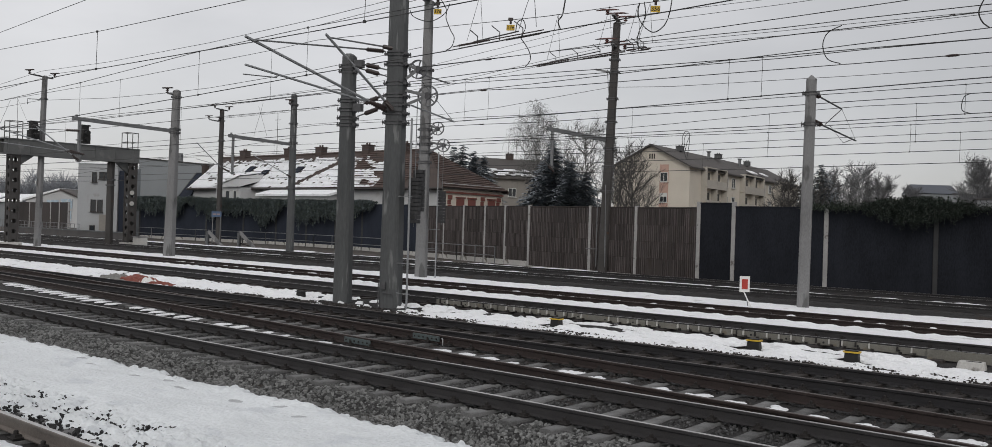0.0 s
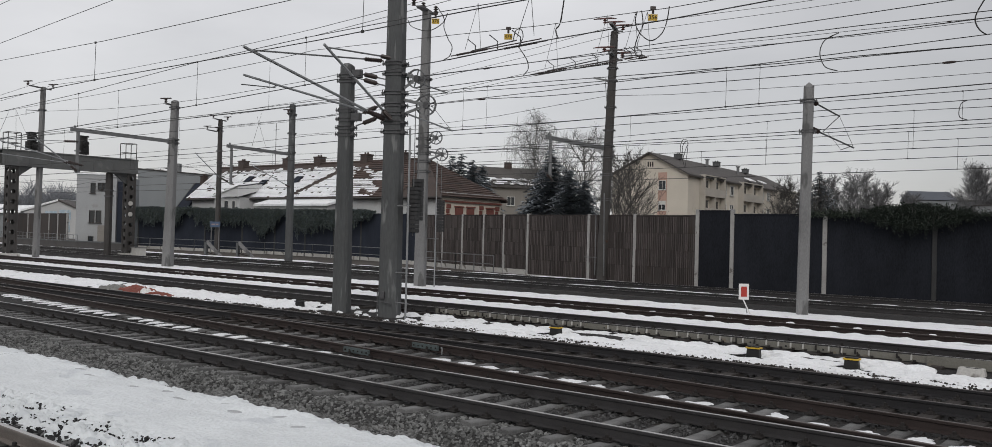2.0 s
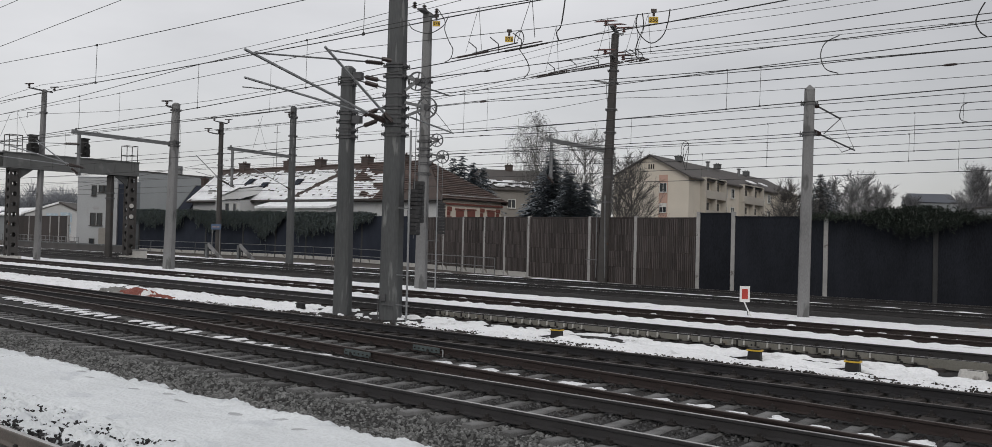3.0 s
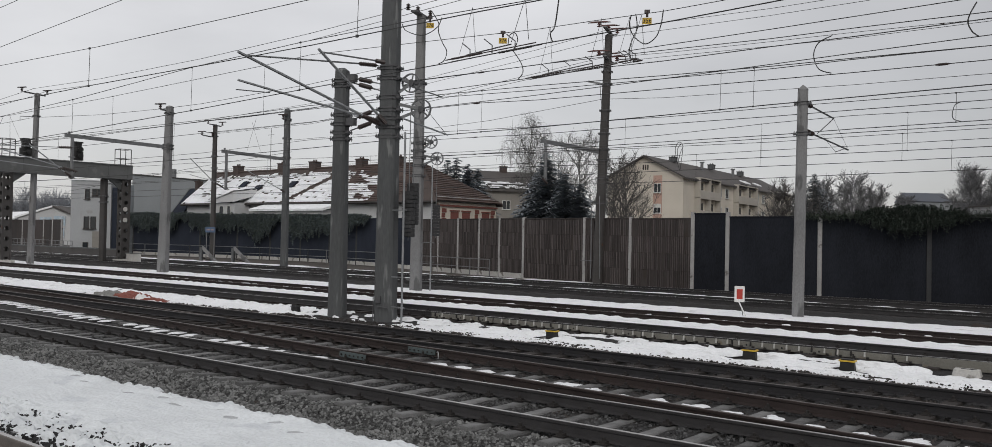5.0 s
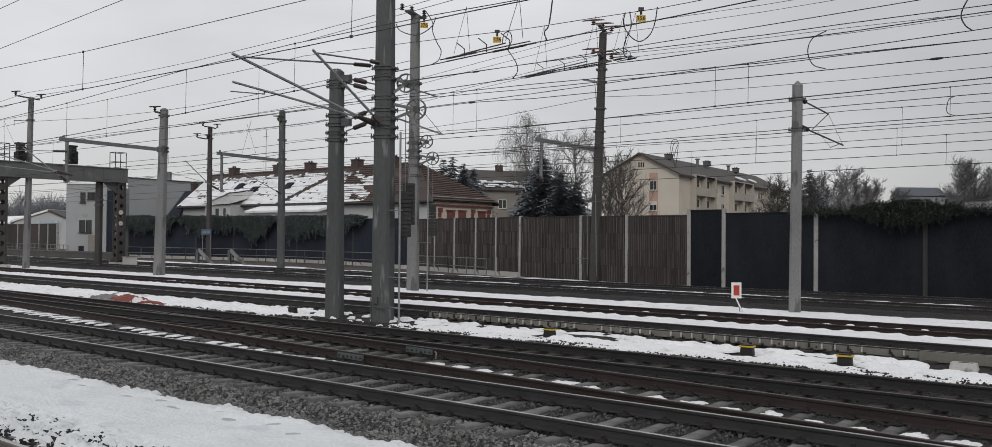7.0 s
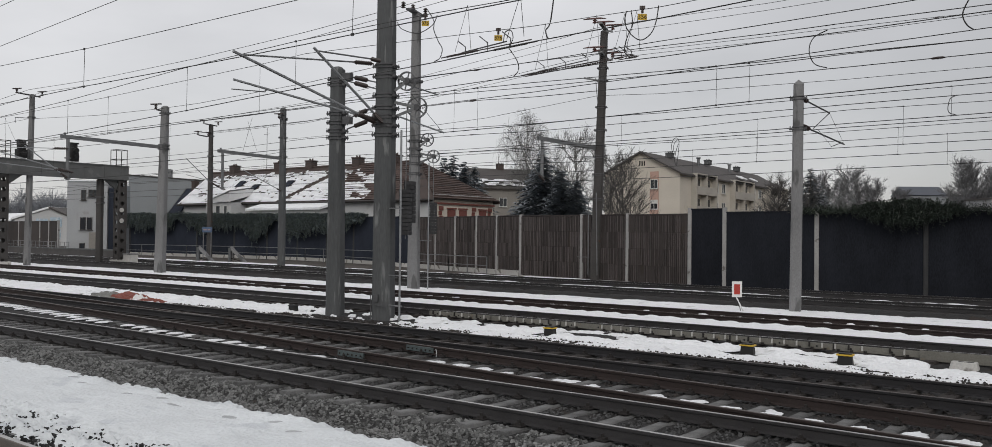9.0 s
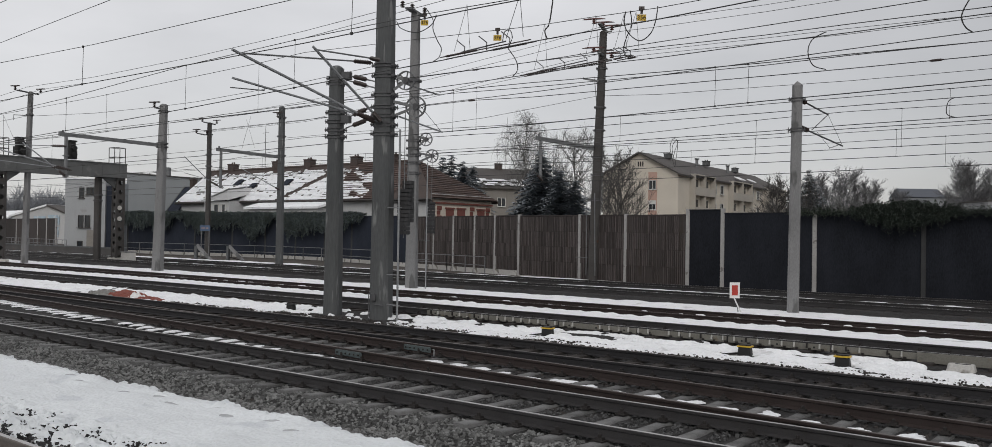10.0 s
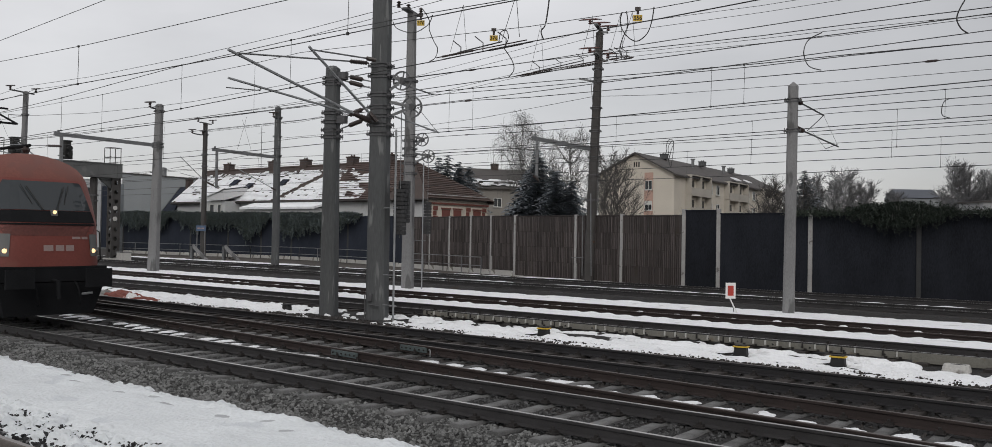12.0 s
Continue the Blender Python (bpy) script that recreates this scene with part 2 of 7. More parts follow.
M_LAMP = mat("headlight_glow", (1.0, 0.66, 0.34), 0.3, vary=0, bump=0, glow=1.25)
M_LAMP_HOUSE = glass("headlight_housing", (0.13, 0.13, 0.13), 0.2)
M_ORANGE = mat("tarpaulin_orange", (0.2, 0.058, 0.042), 0.7, scale=4, grain=20, vary=0.3, bump=0.4)
M_TARPGREY = mat("tarpaulin_grey", (0.2, 0.2, 0.19), 0.7, scale=4, grain=20, vary=0.3, bump=0.4)
M_BEIGE = mat("channel_beige", (0.165, 0.16, 0.14), 0.8, scale=3, grain=30, vary=0.25, spots=(0.16, 0.14, 0.11), spot_at=0.6)
M_JOINT = mat("joint_grey_green", (0.095, 0.118, 0.12), 0.6, 0.2, scale=5, grain=50, vary=0.3)
M_BOARD = mat("notice_board_pale_blue", (0.4, 0.5, 0.58), 0.6, scale=1.5, grain=6, vary=0.25, spots=(0.6, 0.62, 0.63), spot_at=0.55, bump=0)
M_SOLAR = mat("solar_panel", (0.05, 0.06, 0.08), 0.3, vary=0.15, bump=0)


# ---- mesh helpers ----
class Geo:
    """Collects vertices and faces of one mesh."""

    def __init__(self):
        self.v, self.f, self.m = [], [], []

    def add(self, verts, faces, mi=0):
        k = len(self.v)
        self.v.extend(tuple(p) for p in verts)
        self.f.extend(tuple(i + k for i in fc) for fc in faces)
        self.m.extend([mi] * len(faces))
        return self

    def box(self, c, s, rz=0.0, mi=0, top=1.0, ch=0.0):
        """Box with centre c and size s, turned rz degrees; top narrows the upper face; ch chamfers upright edges."""
        x, y, z = (a / 2 for a in s)
        if ch:
            ring = [(-x + ch, -y), (x - ch, -y), (x, -y + ch), (x, y - ch), (x - ch, y), (-x + ch, y), (-x, y - ch), (-x, -y + ch)]
        else:
            ring = [(-x, -y), (x, -y), (x, y), (-x, y)]
        n, (ca, sa) = len(ring), (math.cos(radians(rz)), math.sin(radians(rz)))
        vs = []
        for zz, k in ((-z, 1.0), (z, top)):
            vs += [(c[0] + (px * ca - py * sa) * k, c[1] + (px * sa + py * ca) * k, c[2] + zz) for px, py in ring]
        fs = [tuple(range(n - 1, -1, -1)), tuple(range(n, 2 * n))] + [(i, (i + 1) % n, n + (i + 1) % n, n + i) for i in range(n)]
        return self.add(vs, fs, mi)

    def tube(self, pts, r, n=6, mi=0, r2=None):
        """Round rod along points; r2: radius at the end."""
        pts = [Vector(p) for p in pts]
        k0 = len(self.v)
        up = Vector((0.13, 0.21, 0.97))
        for i, p in enumerate(pts):
            d = (pts[min(i + 1, len(pts) - 1)] - pts[max(i - 1, 0)]).normalized()
            a = d.cross(up if abs(d.dot(up)) < 0.95 else Vector((1, 0, 0))).normalized()
            b = d.cross(a)
            rr = r if r2 is None else r + (r2 - r) * i / max(1, len(pts) - 1)
            self.v.extend(tuple(p + (a * math.cos(2 * math.pi * j / n) + b * math.sin(2 * math.pi * j / n)) * rr) for j in range(n))
        for i in range(len(pts) - 1):
            for j in range(n):
                self.f.append((k0 + i * n + j, k0 + i * n + (j + 1) % n, k0 + (i + 1) * n + (j + 1) % n, k0 + (i + 1) * n + j))
                self.m.append(mi)
        self.f += [tuple(k0 + j for j in range(n - 1, -1, -1)), tuple(k0 + (len(pts) - 1) * n + j for j in range(n))]
        self.m += [mi, mi]
        return self

    def prism(self, ring, a, b, mi=0, caps=True):
        """Closed 2D ring (u across, w up) swept from a to b; u lies level."""
        a, b = Vector(a), Vector(b)
        d = (b - a).normalized()
        side = Vector((-d.y, d.x, 0)).normalized() if abs(d.z) < 0.99 else Vector((1, 0, 0))
        up = d.cross(side) * (-1 if d.cross(side).z < 0 else 1)
        n = len(ring)
        vs = [p + side * u + up * w for p in (a, b) for u, w in ring]
        fs = [(i, (i + 1) % n, n + (i + 1) % n, n + i) for i in range(n)]
        if caps:
            fs += [tuple(range(n - 1, -1, -1)), tuple(range(n, 2 * n))]
        return self.add(vs, fs, mi)

    def lathe(self, profile, n=12, at=(0, 0, 0), axis="z", mi=0):
        """Profile of (radius, height) turned round an axis through at."""
        k0 = len(self.v)
        for r, h in profile:
            for j in range(n):
                c, s = r * math.cos(2 * math.pi * j / n), r * math.sin(2 * math.pi * j / n)
                p = {"z": (c, s, h), "x": (h, c, s), "y": (c, h, s)}[axis]
                self.v.append((p[0] + at[0], p[1] + at[1], p[2] + at[2]))
        for i in range(len(profile) - 1):
            for j in range(n):
                self.f.append((k0 + i * n + j, k0 + i * n + (j + 1) % n, k0 + (i + 1) * n + (j + 1) % n, k0 + (i + 1) * n + j))
                self.m.append(mi)
        self.f += [tuple(k0 + j for j in range(n - 1, -1, -1)), tuple(k0 + (len(profile) - 1) * n + j for j in range(n))]
        self.m += [mi, mi]
        return self

    def mesh(self, name, *mats, smooth=False):
        me = bpy.data.meshes.new(name)
        me.from_pydata(self.v, [], self.f)
        for mt in mats:
            me.materials.append(mt)
        if len(mats) > 1:
            me.polygons.foreach_set("material_index", self.m)
        bm = bmesh.new()
        bm.from_mesh(me)
        if len(self.f) < 60000:
            bmesh.ops.recalc_face_normals(bm, faces=bm.faces)
        bm.to_mesh(me)
        bm.free()
        if smooth:
            me.polygons.foreach_set("use_smooth", [True] * len(me.polygons))
        me.update()
        return me


def part(name, geo, material, parent, label="", smooth=False, m=None):
    """One mesh object under a thing or a part. material: one or a tuple."""
    mats = material if isinstance(material, tuple) else (material,)
    data = geo.mesh(name, *mats, smooth=smooth) if isinstance(geo, Geo) else geo
    ob = new(name, data)
    ob.parent = parent
    if m is not None:
        ob.matrix_basis = m
    if label:
        tagged(ob, label)
    return ob


def thing(name, at, label, category, group="", kind="", rz=0.0):
    ob = new(name)
    ob.empty_display_size = 0.2
    ob.matrix_basis = pose(*at, 0, 0, rz)
    return tagged(ob, label, category, group, kind)


def solid(name, geo, material, label="", category="", group="", kind="", m=None, smooth=False):
    """A thing that is one mesh."""
    mats = material if isinstance(material, tuple) else (material,)
    ob = new(name, geo.mesh(name, *mats, smooth=smooth) if isinstance(geo, Geo) else geo)
    if m is not None:
        ob.matrix_basis = m
    return tagged(ob, label, category, group, kind)


def hsh(*k):
    """A repeatable random number from 0 to 1 for the given numbers."""
    v = math.sin(sum(a * b for a, b in zip(k, (12.9898, 78.233, 37.719, 4.581)))) * 43758.5453
    return v - math.floor(v)

# ---- the yard: x along the tracks, y away from the platform, z = 0 at rail top ----
GROUND = -0.32
TRACK_Y = {"T0": 3.42, "T1": 9.69, "T3": 14.32, "T4": 20.0, "T5": 24.2, "T6": 32.6, "T7": 37.2}
CROSSOVER = [(-46, 14.3), (-38, 14.15), (-28, 13.45), (-17, 12.6), (-3, 11.45), (8, 10.55), (18, 9.9), (28, 9.69)]


def cross_y(x):
    for (x0, y0), (x1, y1) in zip(CROSSOVER, CROSSOVER[1:]):
        if x0 <= x <= x1:
            return y0 + (y1 - y0) * (x - x0) / (x1 - x0)
    return CROSSOVER[0][1] if x < CROSSOVER[0][0] else CROSSOVER[-1][1]


def build_ground():
    """One sheet to the horizon, finer under the yard, with slightly raised beds."""
    xs = sorted({-1500, -800, -400, -250, -180, *range(-140, 41, 2), 80, 200, 500, 1500})
    ys = sorted({-600, -200, -60, -20, -5, 0, 1, *[k * 0.5 for k in range(4, 86)], 45, 50, 60, 80, 120, 200, 400, 900, 2500})
    vs = [(x, y, GROUND + (0.05 * noise.noise((x * 0.4, y * 0.8, 0)) if -140 < x < 40 and 1 < y < 42 else 0)) for y in ys for x in xs]
    n = len(xs)
    fs = [(j * n + i, j * n + i + 1, (j + 1) * n + i + 1, (j + 1) * n + i) for j in range(len(ys) - 1) for i in range(n - 1)]
    solid("ground", Geo().add(vs, fs), M_EARTH, "dark frozen railway yard soil with fine gravel", "ground", kind="structure", smooth=True)


def ballast_top(y):
    """Height of the stone bed across the yard."""
    z = GROUND + 0.02
    for c in (*TRACK_Y.values(), 12.0):
        d = abs(y - c)
        z = max(z, -0.17 if 31 < y < 40.2 else z, -0.29 if 15.8 < y < 19.2 else z, -0.215 if 19.2 < y < 24 else z, -0.215 if d < 1.45 else -0.215 - (d - 1.45) * 0.28)
    return z


def build_ballast():
    xs = np.arange(-110, 22.01, 0.5)
    ys = np.arange(1.2, 40.5, 0.16)
    vs, n = [], len(xs)
    for y in ys:
        for x in xs:
            vs.append((x, y, ballast_top(y) + 0.022 * noise.noise((x * 2.1, y * 3.3, 1.0)) + 0.012 * noise.noise((x * 6, y * 7, 3.0))))
    fs = [(j * n + i, j * n + i + 1, (j + 1) * n + i + 1, (j + 1) * n + i) for j in range(len(ys) - 1) for i in range(n - 1)]
    solid("ballast_bed", Geo().add(vs, fs), M_BALLAST, "dark brown crushed stone bed under the tracks", "ballast", kind="stuff", smooth=True)


RAIL_RING = [(-0.062, -0.16), (0.062, -0.16), (0.062, -0.148), (0.012, -0.13), (0.012, -0.045), (0.034, -0.035), (0.036, -0.006), (0.028, 0.0),
             (-0.028, 0.0), (-0.036, -0.006), (-0.034, -0.035), (-0.012, -0.045), (-0.012, -0.13), (-0.062, -0.148)]


def rail_geo(pts):
    """Rail of the true section along points, its running surface in the second material."""
    g, n = Geo(), len(RAIL_RING)
    for i, (x, y) in enumerate(pts):
        a, b = pts[max(i - 1, 0)], pts[min(i + 1, len(pts) - 1)]
        d = Vector((b[0] - a[0], b[1] - a[1])).normalized()
        g.v.extend((x - d.y * u, y + d.x * u, w) for u, w in RAIL_RING)
    for i in range(len(pts) - 1):
        for j in range(n):
            g.f.append((i * n + j, i * n + (j + 1) % n, (i + 1) * n + (j + 1) % n, (i + 1) * n + j))
            g.m.append(1 if j in (7,) else 0)
    return g


def sleeper_mesh(length=2.5, wood=False):
    g = Geo()
    a, b = (0.13, 0.115) if wood else (0.125, 0.082)
    h0, h1 = -0.30, -0.163
    ys = (-length / 2, -0.45, 0.45, length / 2)
    zt = (h1, h1 - (0 if wood else 0.025), h1 - (0 if wood else 0.025), h1)
    for y, z in zip(ys, zt):
        g.v += [(-a, y, h0), (a, y, h0), (b, y, z - 0.012), (b - 0.015, y, z), (-b + 0.015, y, z), (-b, y, z - 0.012)]
    for i in range(3):
        for j in range(6):
            g.f.append((i * 6 + j, i * 6 + (j + 1) % 6, (i + 1) * 6 + (j + 1) % 6, (i + 1) * 6 + j))
    g.f += [(5, 4, 3, 2, 1, 0), tuple(range(18, 24))]
    g.m = [0] * len(g.f)
    return g


def clip_geo():
    """Rib plate with two clips and bolts at one rail seat."""
    g = Geo()
    g.box((0, 0, -0.158), (0.15, 0.34, 0.014))
    for s in (-1, 1):
        g.box((0, s * 0.105, -0.137), (0.10, 0.075, 0.03), top=0.88)
        g.lathe([(0.024, -0.13), (0.024, -0.088), (0.015, -0.08)], 6, (0, s * 0.11, 0))
    return g


def build_track(name, label, centre, x0, x1, pitch, near, sleeper_mat, rail_mats, wood=False, length=2.5, step=4.0, phase=0.0):
    """Track > two rails, sleepers (> none). near: stretch whose sleepers are single parts; the rest is joined."""
    t = thing("railway_track", (0, 0, 0), label, "railway track", "tracks of the yard", "structure")
    xs = list(np.arange(x0, x1 + 0.01, step))
    for s in (-0.7535, 0.7535):
        part("rail", rail_geo([(x, centre(x) + s) for x in xs]), rail_mats, t, "rusty steel rail with worn running surface")
    me = sleeper_mesh(length, wood).mesh("sleeper", sleeper_mat)
    cl = clip_geo().mesh("rail_clip", M_IRON)
    far, x, count = Geo(), x0 + phase, 0
    base = sleeper_mesh(length, wood)
    while x < x1:
        turn = (hsh(x, centre(x)) - 0.5) * 1.6
        if near[0] <= x <= near[1] and count < 150:
            ob = part("sleeper", me, sleeper_mat, t, m=pose(x + (hsh(x, 2) - 0.5) * 0.03, centre(x), (hsh(x, 5) - 0.5) * 0.012, 0, 0, turn))
            count += 1
            for s in (-0.7535, 0.7535):
                part("rail_clip", cl, M_IRON, ob, m=pose(0, s, 0))
        else:
            far.add([(p[0] + x, p[1] + centre(x), p[2]) for p in base.v], base.f)
        x += pitch
    if far.v:
        ob = part("sleepers_beyond", far, sleeper_mat, t, "row of more sleepers under the rails")
        tagged(ob, kind="stuff")
    return t


def straight(y):
    return lambda x: y


def build_tracks():
    dark, brown = (M_RAIL, M_RAILTOP), (M_RAIL_BROWN, M_RAILTOP_RUST)
    build_track("T1", "main running track with grey concrete sleepers and dark rails", straight(9.69), -100, 24, 0.585, (-24, -1), M_SLEEPER, dark, phase=0.28)
    build_track("TX", "crossover track with rust-brown rails and concrete sleepers", cross_y, -44, 26, 0.6, (-20, 0), M_SLEEPER, brown, step=2.0, length=2.3)
    build_track("T3", "running track with dark rails beside the mast row", straight(14.32), -110, 24, 0.6, (-20, 0), M_SLEEPER_DARK, (M_RAIL_BLACK, M_RAILTOP_RUST), wood=True)
    build_track("T0", "platform track with worn rails partly under snow", straight(3.42), -60, 20, 0.6, (-13, -4), M_SLEEPER, (M_RAIL_PALE, M_RAILTOP))
    build_track("T4", "yard track with dark rails and a beige channel along it", straight(20.0), -110, 24, 0.6, (-20, 1), M_SLEEPER_DARK, dark, wood=True)
    build_track("T5", "rust-brown siding with snow lying between its sleepers", straight(24.2), -120, 24, 0.6, (-24, 1), M_SLEEPER_DARK, (M_RAIL_BROWN, M_RAILTOP_RUST), wood=True)
    build_track("T6", "far dark track behind the snow strip", straight(32.6), -125, 24, 0.6, (1, 0), M_SLEEPER_DARK, dark, wood=True)
    build_track("T7", "far dark track along the noise barrier", straight(37.2), -125, 24, 0.6, (1, 0), M_SLEEPER_DARK, dark, wood=True)


def stone_rows(name, n, area, size, material, label, seed, sleepers=None, sink=0.0):
    """Loose stones: small uneven lumps lying on the bed."""
    rng = random.Random(seed)
    lump = [(-0.42, -0.4, -0.4), (0.42, -0.36, -0.4), (0.38, 0.42, -0.36), (-0.4, 0.38, -0.42), (-0.3, -0.34, 0.4), (0.34, -0.26, 0.36), (0.26, 0.32, 0.42), (-0.36, 0.28, 0.34)]
    faces = [(3, 2, 1, 0), (4, 5, 6, 7), (0, 1, 5, 4), (1, 2, 6, 5), (2, 3, 7, 6), (3, 0, 4, 7)]
    g = Geo()
    x0, x1, y0, y1 = area
    for _ in range(n):
        x, y = rng.uniform(x0, x1), rng.uniform(y0, y1)
        s = size * rng.uniform(0.55, 1.35)
        if sleepers:          # the sleeper tops lie bare
            pitch, start, lo, hi = sleepers
            q = (x - start) % pitch
            if lo < y < hi and min(q, pitch - q) < 0.165:
                continue
        e = Euler((rng.uniform(0, 6), rng.uniform(0, 6), rng.uniform(0, 6))).to_matrix()
        z = ballast_top(y) + s * 0.15 + 0.01 - sink
        sc = (rng.uniform(0.85, 1.35), rng.uniform(0.65, 1.0), rng.uniform(0.5, 0.8))
        g.add([Vector((x, y, z)) + e @ Vector((p[0] * sc[0] + rng.uniform(-.1, .1), p[1] * sc[1] + rng.uniform(-.1, .1), p[2] * sc[2])) * s for p in lump], faces)
    solid(name, g, material, label, "ballast stones", kind="stuff")


# ---- snow ----
SHEETS = {}


def step_place(k):
    """Place of the k-th step in the near snow; the two feet alternate."""
    return -8.68 - k * 0.66 + 0.1 * (hsh(k, 3) - 0.5), (7.19 if k % 2 else 6.99) + 0.06 * (hsh(k, 5) - 0.5)


def build_footprints(label):
    """Wet grey bottoms of the steps, lying in their dents."""
    x0, y0, st, z = SHEETS[label]

    def level(x, y):
        u, v = (x - x0) / st[0], (y - y0) / st[1]
        i, j = int(u), int(v)
        a, b = u - i, v - j
        return (z[j, i] * (1 - a) + z[j, i + 1] * a) * (1 - b) + (z[j + 1, i] * (1 - a) + z[j + 1, i + 1] * a) * b

    for k in range(12):
        if k > 9 and hsh(k, 7) < 0.45:
            continue
        cx, cy = step_place(k)
        g, n = Geo(), 22
        for q in (0.0, 0.35, 0.7, 1.0):
            for j in range(n):
                a = 2 * math.pi * j / n
                r = q * (1 + 0.25 * noise.noise((math.cos(a) * 2 + k, math.sin(a) * 2, 4)))
                x, y = cx + 0.135 * r * math.cos(a), cy + 0.062 * r * math.sin(a) + 0.02 * math.cos(a) * r
                g.v.append((x, y, level(x, y) + (0.010 if q < 1 else -0.004)))
        for i in range(3):
            for j in range(n):
                g.f.append((i * n + j, i * n + (j + 1) % n, (i + 1) * n + (j + 1) % n, (i + 1) * n + j))
        g.m = [0] * len(g.f)
        solid("footprint", g, M_SNOW_GREY, "grey wet footprint trodden into the snow", "footprint", "footprints in the snow", smooth=True)


def snow_sheet(label, x0, x1, y0, y1, depth, ragged, step, seed, fn=None, base=None):
    """Snow lying on the bed: a soft uneven sheet that ends raggedly where it has melted."""
    nx, ny = int((x1 - x0) / step[0]) + 1, int((y1 - y0) / step[1]) + 1
    th = np.zeros((ny, nx))
    z = np.zeros((ny, nx))
    for j in range(ny):
        y = y0 + j * step[1]
        edge = min(y - y0, y1 - y)
        for i in range(nx):
            x = x0 + i * step[0]
            nn = noise.noise((x * 0.9 + seed, y * 1.7, seed)) * 0.6 + noise.noise((x * 3.1, y * 4.3, seed + 5)) * 0.4
            t = depth * min(1.0, edge / ragged[0]) + ragged[1] * nn - depth * 0.12
            if fn:
                t += fn(x, y)
            th[j, i] = t
            z[j, i] = (base(y) if base else ballast_top(y)) + 0.02 + min(t, depth * 1.25) + 0.02 * noise.noise((x * 1.3, y * 1.6, 9)) + 0.009 * noise.noise((x * 4.1, y * 5.0, 2))
    g, idx = Geo(), {}
    jx = [[x0 + i * step[0] + 0.3 * step[0] * (hsh(i, j) - 0.5) for i in range(nx)] for j in range(ny)]
    jy = [[y0 + j * step[1] + 0.3 * step[1] * (hsh(j, i, 3) - 0.5) for i in range(nx)] for j in range(ny)]

    def vid(a):
        if a not in idx:
            idx[a] = len(g.v)
            g.v.append((jx[a[0]][a[1]], jy[a[0]][a[1]], z[a]))
        return idx[a]

    def cut(a, b):
        """Vertex on the melting edge between a thick and a bare corner."""
        k = (min(a, b), max(a, b))
        if k not in idx:
            q = th[a] / (th[a] - th[b])
            idx[k] = len(g.v)
            yy = jy[a[0]][a[1]] * (1 - q) + jy[b[0]][b[1]] * q
            g.v.append((jx[a[0]][a[1]] * (1 - q) + jx[b[0]][b[1]] * q, yy, (base(yy) if base else ballast_top(yy)) - 0.01))
        return idx[k]

    for j in range(ny - 1):
        for i in range(nx - 1):
            ring = ((j, i), (j, i + 1), (j + 1, i + 1), (j + 1, i))
            face = []
            for a, b in zip(ring, ring[1:] + ring[:1]):
                if th[a] > 0:
                    face.append(vid(a))
                if (th[a] > 0) != (th[b] > 0):
                    face.append(cut(a, b))
            if len(face) >= 3:
                g.f.append(tuple(face))
                g.m.append(0)
    SHEETS[label] = (x0, y0, step, z)
    return solid("snow_patch", g, M_SNOW_NEAR if y1 < 8 else M_SNOW, label, "snow", "snow between the tracks", "stuff", smooth=True)


def footprints(x, y):
    """Dents of steps along the edge of the strip, in two rows."""
    k = round((-8.68 - x) / 0.66)
    if k < 0 or hsh(k, 7) < (0.05 if k < 10 else 0.45):
        return 0.0
    px, py = step_place(k)
    d = ((x - px) / 0.17) ** 2 + ((y - py - 0.15 * (x - px)) / 0.10) ** 2
    return -0.035 * math.exp(-d * d)


def near_snow(x, y):
    t = footprints(x, y)
    if y < 5.75:      # stones poke through beside the platform track
        w = min(1, max(0, (5.75 - y) / 0.25))
        t += w * (0.075 * noise.noise((x * 2.2, y * 3.4, 2)) + 0.11 * noise.noise((x * 9.0, y * 12.5, 6))) - 0.046 * min(1, max(0, (5.8 - y) / 0.7)) * (1.0 if x < -9.2 else 0.7)
    if y > 7.3:       # frayed edge on the shoulder
        t += 0.06 * noise.noise((x * 5.0, y * 6.0, 21)) + 0.05 * noise.noise((x * 1.4, y, 23)) + 0.05 * noise.noise((x * 12.0, y * 14.0, 27))
    return t


def scallop(edge_lo, edge_hi, pitch=0.6):
    """Snow that melts back between the sleeper ends of the neighbouring track."""
    def fn(x, y):
        w = 0.5 + 0.5 * math.cos(2 * math.pi * x / pitch)
        t = 0.0
        if edge_hi is not None and y > edge_hi - 0.5:
            t += (0.055 + 0.05 * noise.noise((x * 0.8, 3, 5))) * (w - 0.75) * (y - edge_hi + 0.5) / 0.5
        if edge_lo is not None and y < edge_lo + 0.4:
            t += 0.08 * (w - 0.75) * (edge_lo + 0.4 - y) / 0.4
        return t
    return fn


